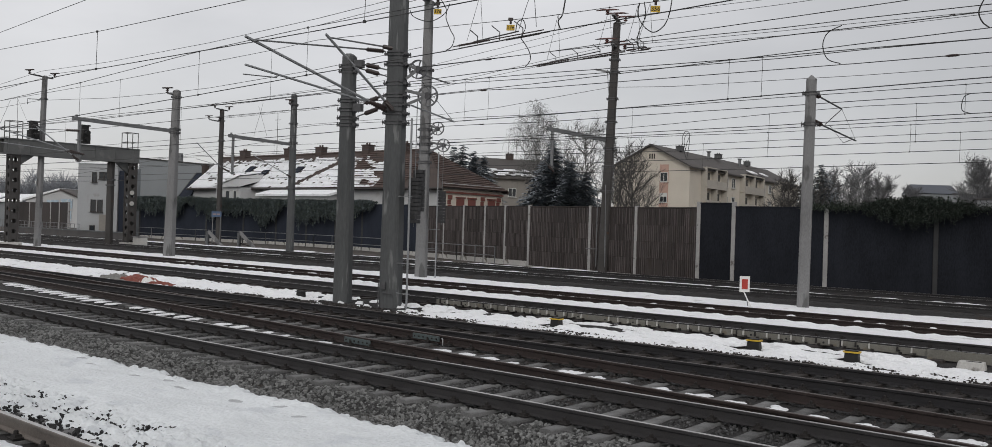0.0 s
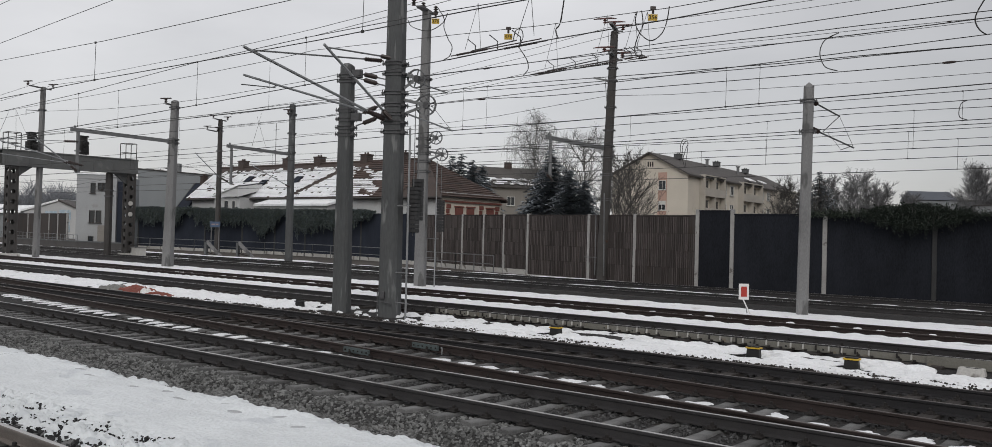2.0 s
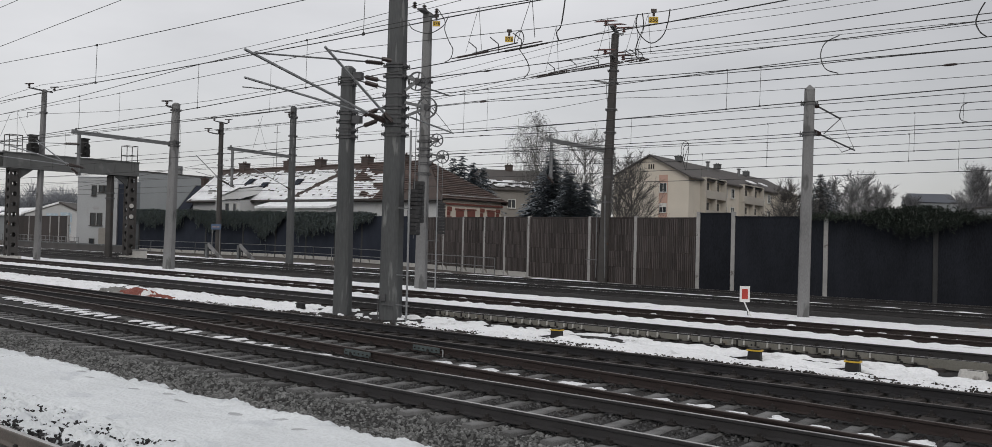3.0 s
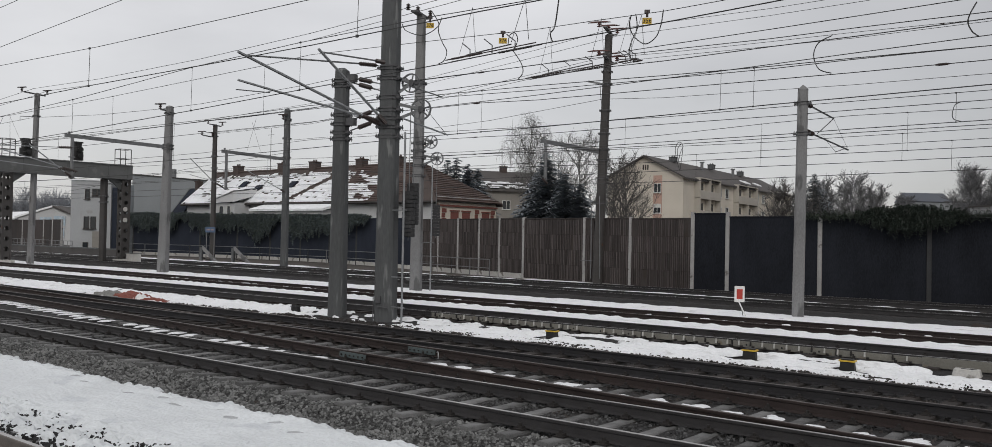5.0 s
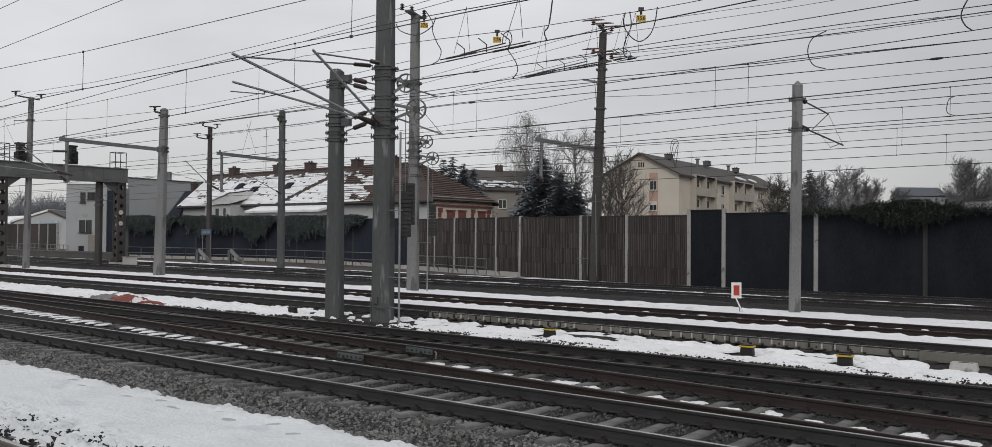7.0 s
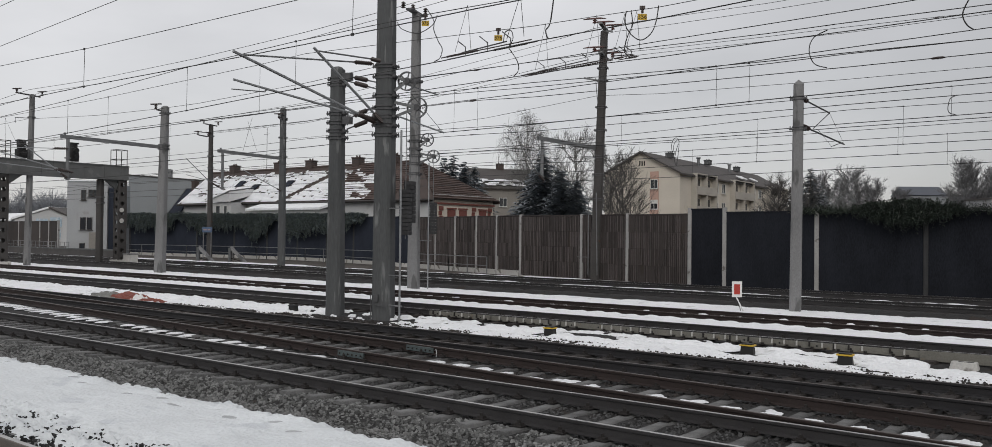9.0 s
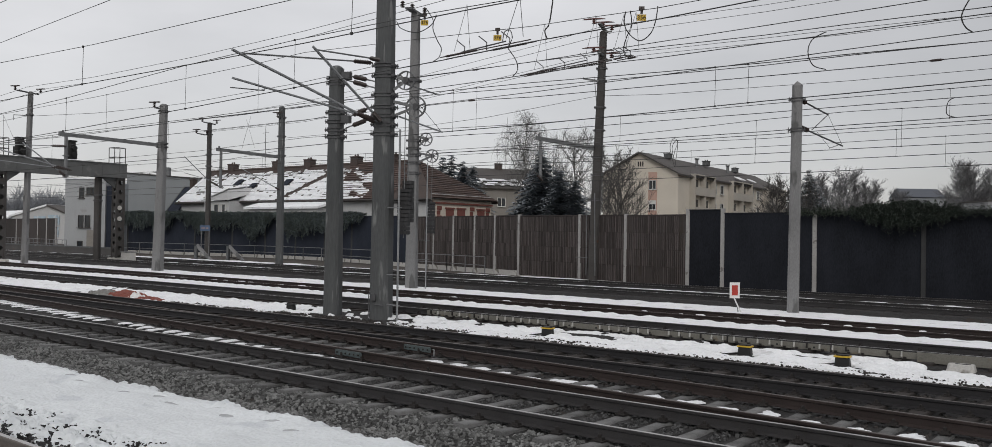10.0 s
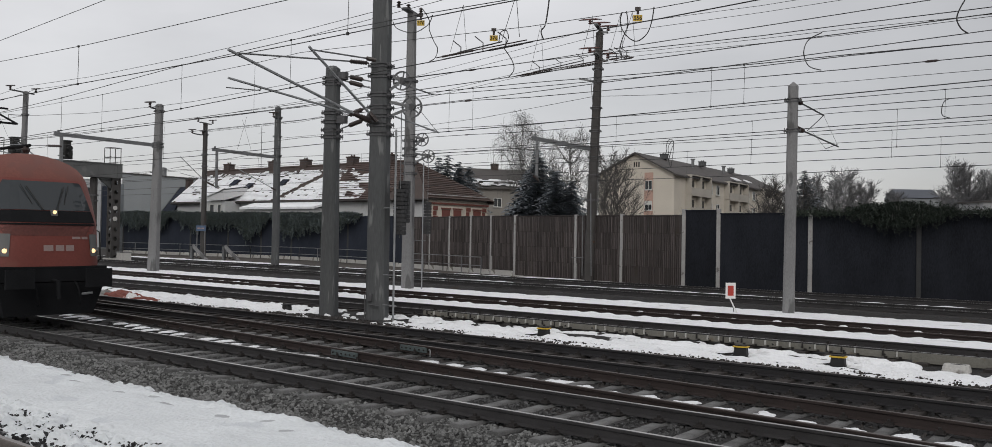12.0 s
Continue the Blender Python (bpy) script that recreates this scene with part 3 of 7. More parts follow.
def wheel_ruts(x, y):
    """Ruts, thawed ground and trodden earth in the strip before the mast row."""
    r = 0.042 * noise.noise((x * 1.6, y * 3.0, 12)) + 0.045 * noise.noise((x * 5.0, y * 8.0, 14)) - 0.01
    for c, slope, w, k in ((17.95, -0.11, 0.06, 0.9), (17.4, -0.03, 0.05, 0.6), (18.45, -0.02, 0.06, 0.5)):
        yc = c + slope * (max(x, -16) + 7) + 0.08 * math.sin(x * 0.5 + c)
        r -= 0.15 * math.exp(-((y - yc) / w) ** 2) * max(0.0, k + 1.1 * noise.noise((x * 0.45, c, 3)))
    if y < 17.45:      # stones show through towards the track
        q = min(1.0, (17.45 - y) / 0.4)
        r += q * (0.12 * noise.noise((x * 0.9, y * 2.6, 4)) + 0.09 * noise.noise((x * 4, y * 7, 8)) - 0.05)
    if x > -13:       # thawed stony band with a last white streak before it
        band = math.exp(-((y - 16.72 - 0.12 * noise.noise((x * 0.6, 0, 31))) / 0.27) ** 4)
        r -= 0.14 * band * min(1.0, (x + 13) / 2.5) * max(0.0, min(1.0, 0.8 + 1.5 * noise.noise((x * 0.55, 2, 33))))
    if y < 16.4 and x > -22:
        r -= 0.05
    r -= 0.065 * min(1.0, max(0.0, (17.5 - y) / 0.5)) * min(1.0, max(0.0, min(x + 28, -13.5 - x) / 3.0))
    for cx in (-18.8, -20.7):
        e = math.exp(-(((x - cx) / 1.5) ** 2 + ((y - 17.8) / 0.75) ** 2))
        r -= 0.085 * e - 0.14 * e * noise.noise((x * 3.0, y * 4.5, 17))
    for cx in (-12.85, -7.79, -5.73):
        r -= 0.12 * math.exp(-(((x - cx + 0.05) / 0.32) ** 2 + ((y - 17.95) / 0.2) ** 2))
    r -= 0.2 * math.exp(-(((x + 3.75) / 0.55) ** 4 + ((y - 18.75) / 0.4) ** 4))
    return r


def build_snow():
    snow_sheet("thick old snow beside the platform track", -45, -17.0, 4.32, 7.62, 0.09, (0.35, 0.05), (0.09, 0.07), 3.1, near_snow)
    snow_sheet("thick old snow with a row of footprints beside the platform track", -17.0, 2, 4.32, 7.62, 0.09, (0.35, 0.05), (0.045, 0.036), 3.1, near_snow)
    build_footprints("thick old snow with a row of footprints beside the platform track")
    snow_sheet("thin snow left between the platform rails", -30, 5, 2.75, 4.02, 0.05, (0.25, 0.09), (0.1, 0.08), 8.2)
    snow_sheet("patchy snow with wheel ruts before the mast row", -34, 4, 15.75, 19.0, 0.065, (0.45, 0.05), (0.07, 0.06), 5.7, wheel_ruts)
    snow_sheet("patchy snow further down the mast row", -80, -34.02, 15.75, 19.0, 0.085, (0.45, 0.05), (0.16, 0.1), 5.7, wheel_ruts)
    snow_sheet("white snow strip between two yard tracks", -100, 12, 21.0, 22.98, 0.17, (0.16, 0.03), (0.1, 0.08), 6.6, scallop(None, 22.95))
    snow_sheet("broad white snow strip along the far mast row", -105, 14, 25.35, 30.3, 0.055, (0.3, 0.06), (0.15, 0.14), 9.4, scallop(25.35, None))
    snow_sheet("thin snow between far tracks", -62, -4, 34.1, 35.7, 0.035, (0.4, 0.13), (0.2, 0.14), 2.4)
    snow_sheet("thin snow at the foot of the barrier", -75, -26, 38.9, 42.0, 0.05, (0.5, 0.12), (0.2, 0.16), 1.4)
    snow_sheet("snow beyond the tracks near the signal gantry", -115, -52, 38.5, 44.0, 0.06, (0.5, 0.12), (0.35, 0.25), 4.4)
    # melted heaps between sleepers
    rng = random.Random(4)

    def heap(cx, cy, rx, ry, h, z):
        g, n = Geo(), 26
        rr = [1 + 0.7 * noise.noise((cx * 3 + math.cos(2 * math.pi * j / n) * 1.6, cy * 3 + math.sin(2 * math.pi * j / n) * 1.6, 7))
              + 0.5 * noise.noise((cx * 5 + math.cos(2 * math.pi * j / n) * 4.5, cy * 5 + math.sin(2 * math.pi * j / n) * 4.5, 3)) for j in range(n)]
        for q, zz in ((1.0, -0.03), (0.86, 0.55), (0.5, 0.95), (0.0, 1.0)):
            for j in range(n):
                a = 2 * math.pi * j / n
                g.v.append((cx + rx * rr[j] * q * math.cos(a), cy + ry * rr[j] * q * math.sin(a), z + h * zz))
        for i in range(3):
            for j in range(n):
                g.f.append((i * n + j, i * n + (j + 1) % n, (i + 1) * n + (j + 1) % n, (i + 1) * n + j))
        g.m = [0] * len(g.f)
        return solid("snow_heap", g, M_SNOW, "small heap of old snow lying between sleepers", "snow", "snow heaps between sleepers", smooth=True)

    x = -11.3
    while x < -1.0:
        heap(x, cross_y(x) + 0.08 + 0.2 * (hsh(x, 3) - 0.5), 0.15 + 0.06 * hsh(x, 8), 0.16 + 0.13 * hsh(x, 5), 0.03, -0.185)
        x += 0.6
    x = -32.0
    while x < -12.5:
        if hsh(x, 6) > 0.12:
            heap(x, cross_y(x) - 1.14 - 0.12 * rng.random(), 0.08 + 0.05 * rng.random(), rng.uniform(0.17, 0.33) if x < -16 else rng.uniform(0.12, 0.24), 0.035, -0.175)
        x += 0.6
    x = -40.0
    while x < 2:
        if hsh(x, 3) > 0.35:
            heap(x, 24.15 + 0.25 * (hsh(x, 1) - 0.5), 0.07 + 0.11 * hsh(x, 2), 0.26, 0.10 + 0.035 * hsh(x, 6), -0.17)
        if hsh(x, 9) > 0.35:
            heap(x, 32.55, 0.08 + 0.14 * hsh(x, 4), 0.25, 0.125, -0.17)
        x += 0.6


# ---- noise barrier ----
FENCE = [(14, 41.6, 3.3), (-4.5, 41.6, 3.4), (-9.9, 41.6, 3.45), (-14.52, 41.5, 3.45), (-19.08, 41.6, 3.62), (-21.0, 41.7, 3.62)]
FENCE_BROWN = [(-21.0, 41.7, 3.38), (-25.2, 42.7, 3.40), (-28.7, 43.5, 3.41), (-33.85, 44.5, 3.43), (-36.3, 45.2, 3.43),
               (-38.5, 45.8, 3.43), (-41.0, 46.5, 3.43), (-43.75, 47.5, 3.45), (-47.5, 48.7, 3.5)]
FENCE_LEFT = [(-47.5, 48.7, 3.55), (-52.5, 50.6, 3.6), (-57, 51.7, 3.65), (-61.5, 52.6, 3.7), (-66, 53.0, 3.72), (-70.5, 53.0, 3.74), (-75, 52.5, 3.76), (-80, 51.6, 3.8),
              (-85.5, 51.0, 3.85), (-90.6, 50.4, 3.9)]


def fence_run(rows, panel_mat, post_mat, label, slats, foot=0.0, joined=False):
    g0 = thing("noise_barrier", (rows[0][0], rows[0][1], GROUND), label, "noise barrier", "noise barrier along the yard", "structure")
    ox, oy, oz = rows[0][0], rows[0][1], GROUND
    for k, (x, y, h) in enumerate(rows):
        if k or not joined:                                # a joined run starts at its neighbour's last post
            post = Geo()
            post.box((x - ox, y - oy, (h + 0.04 - oz) / 2), (0.2, 0.2, h + 0.04 - oz), rz=10, ch=0.02)
            part("post", post, post_mat, g0)
        if k + 1 == len(rows):
            break
        x1, y1, h1 = rows[k + 1]
        d = Vector((x1 - x, y1 - y, 0))
        ln, ang = d.length - 0.2, math.degrees(math.atan2(d.y, d.x))
        c = ((x + x1) / 2 - ox, (y + y1) / 2 - oy)
        zt = min(h, h1) - oz
        m = pose(c[0], c[1], 0, 0, 0, ang)
        p = Geo()
        p.box((0, 0, (zt + foot) / 2), (ln, 0.1, zt - foot))
        p.box((0, 0, zt - 0.03), (ln, 0.16, 0.06))
        panel = part("panel", p, panel_mat, g0, m=m)
        if foot:
            f = Geo()
            f.box((0, 0, foot / 2 - 0.05), (ln + 0.1, 0.18, foot + 0.1), ch=0.02)
            part("plinth", f, M_CONC_LIGHT, g0, "pale concrete plinth board", m=m)
        if slats:
            s, n = Geo(), int(ln / 0.13)
            for i in range(n):
                u = -ln / 2 + (i + 0.5) * ln / n
                tier = (zt - foot - 0.1) / 4
                for q in range(4):
                    a, b = foot + 0.03 + q * tier, foot + 0.01 + (q + 1) * tier
                    if hsh(i, x, a) > (0.12 if q < 2 else 0.22):
                        wob = 0.02 * hsh(i, x)
                        for side in (-1, 1):
                            s.box((u + wob, side * (0.075 + 0.02 * hsh(i, x, 3)), (a + b) / 2), (0.03 + 0.035 * hsh(i, y, q), 0.05, b - a))
            ob = part("slats", s, M_SLAT, panel, "weathered brown timber slats")
            tagged(ob, kind="stuff")
        else:
            s = Geo()
            for i in range(1, 7):
                s.box((0, -0.055, i * zt / 7), (ln, 0.02, 0.03))
            part("rail_strip", s, panel_mat, panel)
    return g0


def build_fences():
    fence_run(FENCE[:3], M_PANEL_BLACK, M_POST_DARK, "near-black timber noise barrier half hidden by ivy", False)
    fence_run(FENCE[2:], M_PANEL_BLACK, M_POST, "near-black timber noise barrier with steel posts", False, joined=True)
    fence_run(FENCE_BROWN[3:], M_PANEL_BROWN, M_POST, "brown slatted timber noise barrier on a pale plinth", True, 0.32, joined=True)
    fence_run(FENCE_BROWN[:4], M_PANEL_BROWN, M_POST, "brown slatted timber noise barrier with pale posts", True, 0.06, joined=True)
    fence_run(FENCE_LEFT, M_PANEL_SLATE, M_POST_DARK, "dark slate noise barrier overgrown by ivy", False, 0.3, joined=True)
    fence_run([(-103, 48.6, 3.3), (-106.7, 49.3, 3.3), (-110.5, 50, 3.3), (-114.5, 50.6, 3.3), (-119, 51.2, 3.3), (-126, 52, 3.3)], M_PANEL_BROWN, M_POST,
              "brown noise barrier section beyond the bridge", False)


def build_platform():
    """Plain platform on which the camera stands, with a coping along its edge."""
    solid("platform", Geo().box((-20, -4.2, 0.1), (120, 11.4, 0.84)), M_CONC_LIGHT, "plain concrete station platform beside the track", "platform", kind="structure")
    solid("platform_coping", Geo().box((-20, 1.6, 0.5), (120, 0.36, 0.12), ch=0.02), M_CONC, "grey concrete coping of the platform", "platform edge", kind="structure")


build_ground()
build_platform()
build_ballast()
build_tracks()
build_snow()
build_fences()


# ---- masts of the overhead line ----
def shaft_geo(h, w0, w1, foot=-0.4, lean=(0, 0)):
    g = Geo()
    ring = []
    for w in (w0, w1):
        x, c = w / 2, w * 0.16
        ring.append([(-x + c, -x), (x - c, -x), (x, -x + c), (x, x - c), (x - c, x), (-x + c, x), (-x, x - c), (-x, -x + c)])
    vs = [(*p, foot) for p in ring[0]] + [(p[0] + lean[0], p[1] + lean[1], h) for p in ring[1]] + [(p[0] * 0.5 + lean[0], p[1] * 0.5 + lean[1], h + w1 * 0.22) for p in ring[1]]
    fs = [tuple(range(7, -1, -1)), tuple(range(16, 24))]
    for k in (0, 8):
        fs += [(k + i, k + (i + 1) % 8, k + 8 + (i + 1) % 8, k + 8 + i) for i in range(8)]
    return g.add(vs, fs)


def mast(at, h, w0, w1, material, label, bands=(), turn=22.0, group="overhead line masts", band_mat=None, lean=(0, 0)):
    """Mast > shaft, clamp bands. Heights are over rail top."""
    t = thing("overhead_line_mast", (at[0], at[1], GROUND), label, "railway mast", group, rz=turn)
    w0, w1 = w0 * 0.86, w1 * 0.86
    ca, sa = math.cos(radians(turn)), math.sin(radians(turn))
    ln = (lean[0] * ca + lean[1] * sa, -lean[0] * sa + lean[1] * ca)
    part("shaft", shaft_geo(h - GROUND, w0, w1, lean=ln), material, t)
    for z in bands:
        k = (z - GROUND) / (h - GROUND)
        w = w0 + (w1 - w0) * k
        g = Geo()
        for dz in (0, 0.09):
            g.box((ln[0] * k, ln[1] * k, z - GROUND + dz), (w + 0.05, w + 0.05, 0.035), ch=w * 0.16)
        for sx in (-1, 1):
            g.box((sx * (w / 2 + 0.06) + ln[0] * k, ln[1] * k, z - GROUND + 0.045), (0.1, w * 0.7, 0.05))
            for sy in (-1, 1):
                g.tube([(sx * (w / 2 + 0.08) + ln[0] * k, sy * w * 0.33 + ln[1] * k, z - GROUND - 0.02), (sx * (w / 2 + 0.08) + ln[0] * k, sy * w * 0.33 + ln[1] * k, z - GROUND + 0.12)], 0.014, 5)
        part("clamp_band", g, band_mat or M_BAND, t, "bolted steel clamp band")
    return t


def loc(t, p):
    """World point in a thing's own space."""
    return t.matrix_basis.inverted() @ Vector(p)


def rod(t, name, pts, r, material, label="", n=7):
    return part(name, Geo().tube([loc(t, p) for p in pts], r, n), material, t, label)


def insulator(t, a, b, r=0.06, material=None, sheds=7):
    """Ribbed insulator between two world points."""
    a, b = loc(t, a), loc(t, b)
    g, pts = Geo(), []
    d = b - a
    g.tube([a - d * 0.12, b + d * 0.12], r * 0.35, 6)
    for k in range(sheds):
        c = a + d * (k + 0.5) / sheds
        g.tube([c - d * 0.28 / sheds, c + d * 0.28 / sheds], r * 1.0, 8, r2=r * 0.6)
    return part("insulator", g, material or M_INSUL, t, "dark ribbed insulator")


def wheel(t, c, r, material):
    """Tensioning wheel: rim, hub and six spokes; it stands along the track."""
    c = loc(t, c)
    g, n = Geo(), 28
    rim = [(r - 0.035, -0.03), (r, -0.04), (r - 0.012, 0), (r, 0.04), (r - 0.035, 0.03)]
    k0 = len(g.v)
    for j in range(n):
        a = 2 * math.pi * j / n
        g.v.extend((c.x + q * math.cos(a), c.y + w, c.z + q * math.sin(a)) for q, w in rim)
    for j in range(n):
        for i in range(5):
            a, b = k0 + j * 5, k0 + (j + 1) % n * 5
            g.f.append((a + i, a + (i + 1) % 5, b + (i + 1) % 5, b + i))
            g.m.append(0)
    w = part("tension_wheel", g, material, t, "galvanised spoked tensioning wheel", smooth=False)
    for j in range(6):
        a = 2 * math.pi * j / 6 + 0.3
        part("spoke", Geo().tube([c, c + Vector((math.cos(a), 0, math.sin(a))) * (r - 0.03)], 0.022, 5), material, w)
    part("hub", Geo().lathe([(0.1, -0.07), (0.1, 0.07)], 12, tuple(c), "y"), M_BAND, w)
    return w


def weights(t, x, y, z0, z1, w, n):
    """Stack of cast-iron tension weights on a rod."""
    h = (z1 - z0) / n
    for k in range(n):
        g = Geo()
        p = loc(t, (x, y, z0 + (k + 0.5) * h))
        g.box(p, (w, w, h * 0.82), ch=w * 0.2)
        g.box(p + Vector((0, 0, -h * 0.46)), (w * 0.82, w * 0.82, h * 0.12))
        part("weight_disc", g, M_CAST, t, "dark cast-iron weight" if k == 0 else "")
    rod(t, "weight_rod", [(x, y, z0 - 0.1), (x, y, z1 + 2.2)], 0.012, M_GALV_DULL)


def beam_arm(t, a, b, hang_z, twin=True):
    """Box beam from the mast over the tracks with a hanging support tube and small fittings."""
    g = Geo()
    la, lb = loc(t, a), loc(t, b)
    g.prism([(-0.07, -0.1), (0.07, -0.1), (0.07, 0.1), (-0.07, 0.1)], la, lb)
    g.tube([la + (lb - la) * 0.96 + Vector((0, 0, 0.1)), la + (lb - la) * 0.96 + Vector((0, 0, 0.22))], 0.06, 8)
    arm = part("arm_beam", g, M_GALV_DULL, t, "galvanised box beam arm")
    h = Vector(b) + (Vector(a) - Vector(b)) * 0.07
    k = Geo()
    k.tube([loc(t, h), loc(t, (h.x, h.y, hang_z))], 0.09, 8)
    k.box(loc(t, (h.x, h.y, hang_z + 0.1)), (0.22, 0.22, 0.08))
    k.box(loc(t, (h.x, h.y, hang_z + 1.2)), (0.24, 0.24, 0.06))
    part("hanging_tube", k, M_GALV_DULL, arm)
    return arm


def side_arm(t, root, tip, top_root, steady=True, r=0.035):
    """Cantilever: slanting tube with insulator, top stay and registration arm."""
    root, tip, top = Vector(root), Vector(tip), Vector(top_root)
    rod(t, "cantilever_tube", [root + (tip - root) * 0.16, tip], r, M_GALV, "galvanised cantilever tube")
    insulator(t, root + (tip - root) * 0.04, root + (tip - root) * 0.15, 0.075)
    rod(t, "top_stay", [top + (tip - top) * 0.2, tip + (root - tip) * 0.04], r * 0.6, M_GALV_DULL)
    insulator(t, top + (tip - top) * 0.06, top + (tip - top) * 0.19, 0.065)


def top_insulators(t, rows, material):
    """Crossbar on the mast head with standing insulators that carry feeders."""
    for x, y, z in rows:
        p = loc(t, (x, y, z))
        g = Geo()
        for k in range(3):
            g.lathe([(0.035, k * 0.1), (0.11, k * 0.1 + 0.02), (0.04, k * 0.1 + 0.09)], 8, tuple(p))
        part("insulator", g, material, t, "standing feeder insulator")


def build_masts():
    a = mast((-20.73, 18.07), 7.1, 0.56, 0.42, M_CONC_DARK, "short square concrete anchor mast beside its tall twin", (6.75, 6.6, 5.72, 5.45, 5.2, 5.0))
    b = mast((-18.79, 18.19), 11.5, 0.66, 0.50, M_CONC_DARK, "tall square concrete mast with cantilevers and tensioning wheels",
             (6.95, 6.65, 6.1, 5.75, 5.5, 5.25, 4.98))
    c = mast((-27.89, 28.82), 11.95, 0.56, 0.40, M_CONC, "tall pale concrete mast with tensioning wheels", (8.9, 6.25, 5.9, 5.6, 5.25, 4.8))
    r = mast((-10.97, 29.33), 7.25, 0.44, 0.38, M_CONC, "plain weathered concrete mast standing in the snow strip", (6.75, 5.75), lean=(0.06, 0.05))
    part("cap", Geo().box((0.0744, 0.0239, 7.25 - GROUND + 0.08), (0.325, 0.325, 0.16), top=0.08), M_CONC, r, "pointed concrete cap")
    l1 = mast((-48.68, 28.93), 9.5, 0.66, 0.44, M_CONC, "weathered concrete mast with long beam arm", (9.1, 7.2, 7.0), lean=(0.14, 0.12))
    l2 = mast((-49.77, 38.57), 10.6, 0.52, 0.40, M_CONC_DARK, "grey concrete mast with beam arm before the ivy barrier", (9.9, 8.6, 7.3, 4.2))
    m = mast((-27.51, 43.0), 13.7, 0.66, 0.44, M_STEEL_DARK, "tall dark painted steel mast carrying feeder insulators", (11.6, 10.9, 9.4, 8.1, 7.2, 6.6, 5.6, 4.2), lean=(0.33, 0.27))
    fl = mast((-64.12, 28.12), 11.5, 0.46, 0.34, M_CONC, "slim concrete mast with two head insulators", (9.9,), lean=(0.15, 0.12))
    s = mast((-67.1, 44.45), 11.3, 0.46, 0.36, M_STEEL_DARK, "dark steel mast beside the blue station sign", (10.3, 8.6, 7.6))
    d = mast((-64.18, 33.28), 5.9, 0.5, 0.5, M_STEEL_DARK, "dark steel post under the signal gantry", (4.6, 4.2))

    # pair of near masts: cantilevers over the two running tracks
    for root, tip, top in (((-18.79, 17.95, 5.3), (-18.79, 13.03, 6.59), (-18.79, 17.9, 7.02)), ((-18.6, 17.95, 5.3), (-18.6, 15.37, 7.05), (-18.6, 17.9, 7.08))):
        side_arm(b, root, tip, top, r=0.038)
    rod(b, "registration_tube", [(-18.79, 17.0, 5.5), (-18.79, 13.05, 5.9)], 0.03, M_GALV, "thin registration tube")
    insulator(b, (-18.79, 17.75, 5.42), (-18.79, 17.1, 5.5), 0.07)
    rod(b, "registration_hook", [(-18.79, 14.0, 5.82), (-18.79, 14.0, 5.72), (-18.79, 13.0, 5.66)], 0.014, M_GALV_DULL)
    rod(b, "long_steady_arm", [(-18.5, 18.5, 5.0 + 0.55), (-18.5, 20.37, 5.28)], 0.026, M_GALV, "steady arm")
    rod(b, "stay_wire", [(-18.5, 18.9, 6.3), (-18.5, 20.3, 5.3)], 0.008, M_WIRE)
    rod(b, "long_steady_arm", [(-18.5, 18.5, 6.55), (-18.5, 20.1, 6.4)], 0.022, M_GALV_DULL)
    # lines between the twins
    for z0, z1 in ((6.9, 6.55), (6.75, 6.35), (5.6, 5.95), (5.3, 5.6)):
        p, q = Vector((-20.45, 18.2, z0)), Vector((-19.05, 18.25, z1))
        rod(a, "tie_rod", [p, q], 0.02, M_GALV_DULL)
        insulator(a, p.lerp(q, 0.25), p.lerp(q, 0.6), 0.075)
    for z in (6.85, 5.55):
        part("bracket", Geo().box(loc(a, (-20.35, 18.12, z)), (0.3, 0.2, 0.22), rz=0, ch=0.03), M_BAND, a)
    # tensioning gear of the near mast
    for wz, wx, wy in ((6.59, -18.35, 18.6), (5.84, -18.15, 18.82)):
        wheel(b, (wx, wy, wz), 0.28 if wz > 6 else 0.31, M_GALV_DULL)
        gg = Geo()
        for dz in (-0.3, 0.12):
            gg.prism([(-0.03, -0.04), (0.03, -0.04), (0.03, 0.04), (-0.03, 0.04)], loc(b, (-18.55, 18.3, wz + dz)), loc(b, (wx, wy, wz)))
        part("wheel_bracket", gg, M_GALV_DULL, b, "galvanised wheel bracket")
    weights(b, -18.05, 18.30, 2.15, 3.45, 0.32, 11)
    weights(b, -18.2, 18.62, 2.5, 3.7, 0.30, 10)
    rod(b, "guide_tube", [(-18.0, 18.05, -0.3), (-18.0, 18.05, 5.1)], 0.03, M_GALV, "galvanised guide tube for the weights")
    for z in (0.15, 1.0, 2.9):
        part("guide_bracket", Geo().tube([loc(b, (-18.55, 18.1, z)), loc(b, (-17.95, 18.1, z))], 0.016, 5), M_GALV, b)
    gg = Geo()
    gg.box(loc(b, (-18.75, 17.85, 0.35)), (0.14, 0.06, 0.2))
    gg.tube([loc(b, (-18.95, 17.85, 0.45)), loc(b, (-18.95, 17.85, -0.3))], 0.015, 5)
    gg.tube([loc(b, (-18.75, 17.83, 0.15)), loc(b, (-18.4, 17.9, 0.12))], 0.015, 5)
    part("earth_box", gg, M_BAND, b, "small earthing box with cable")
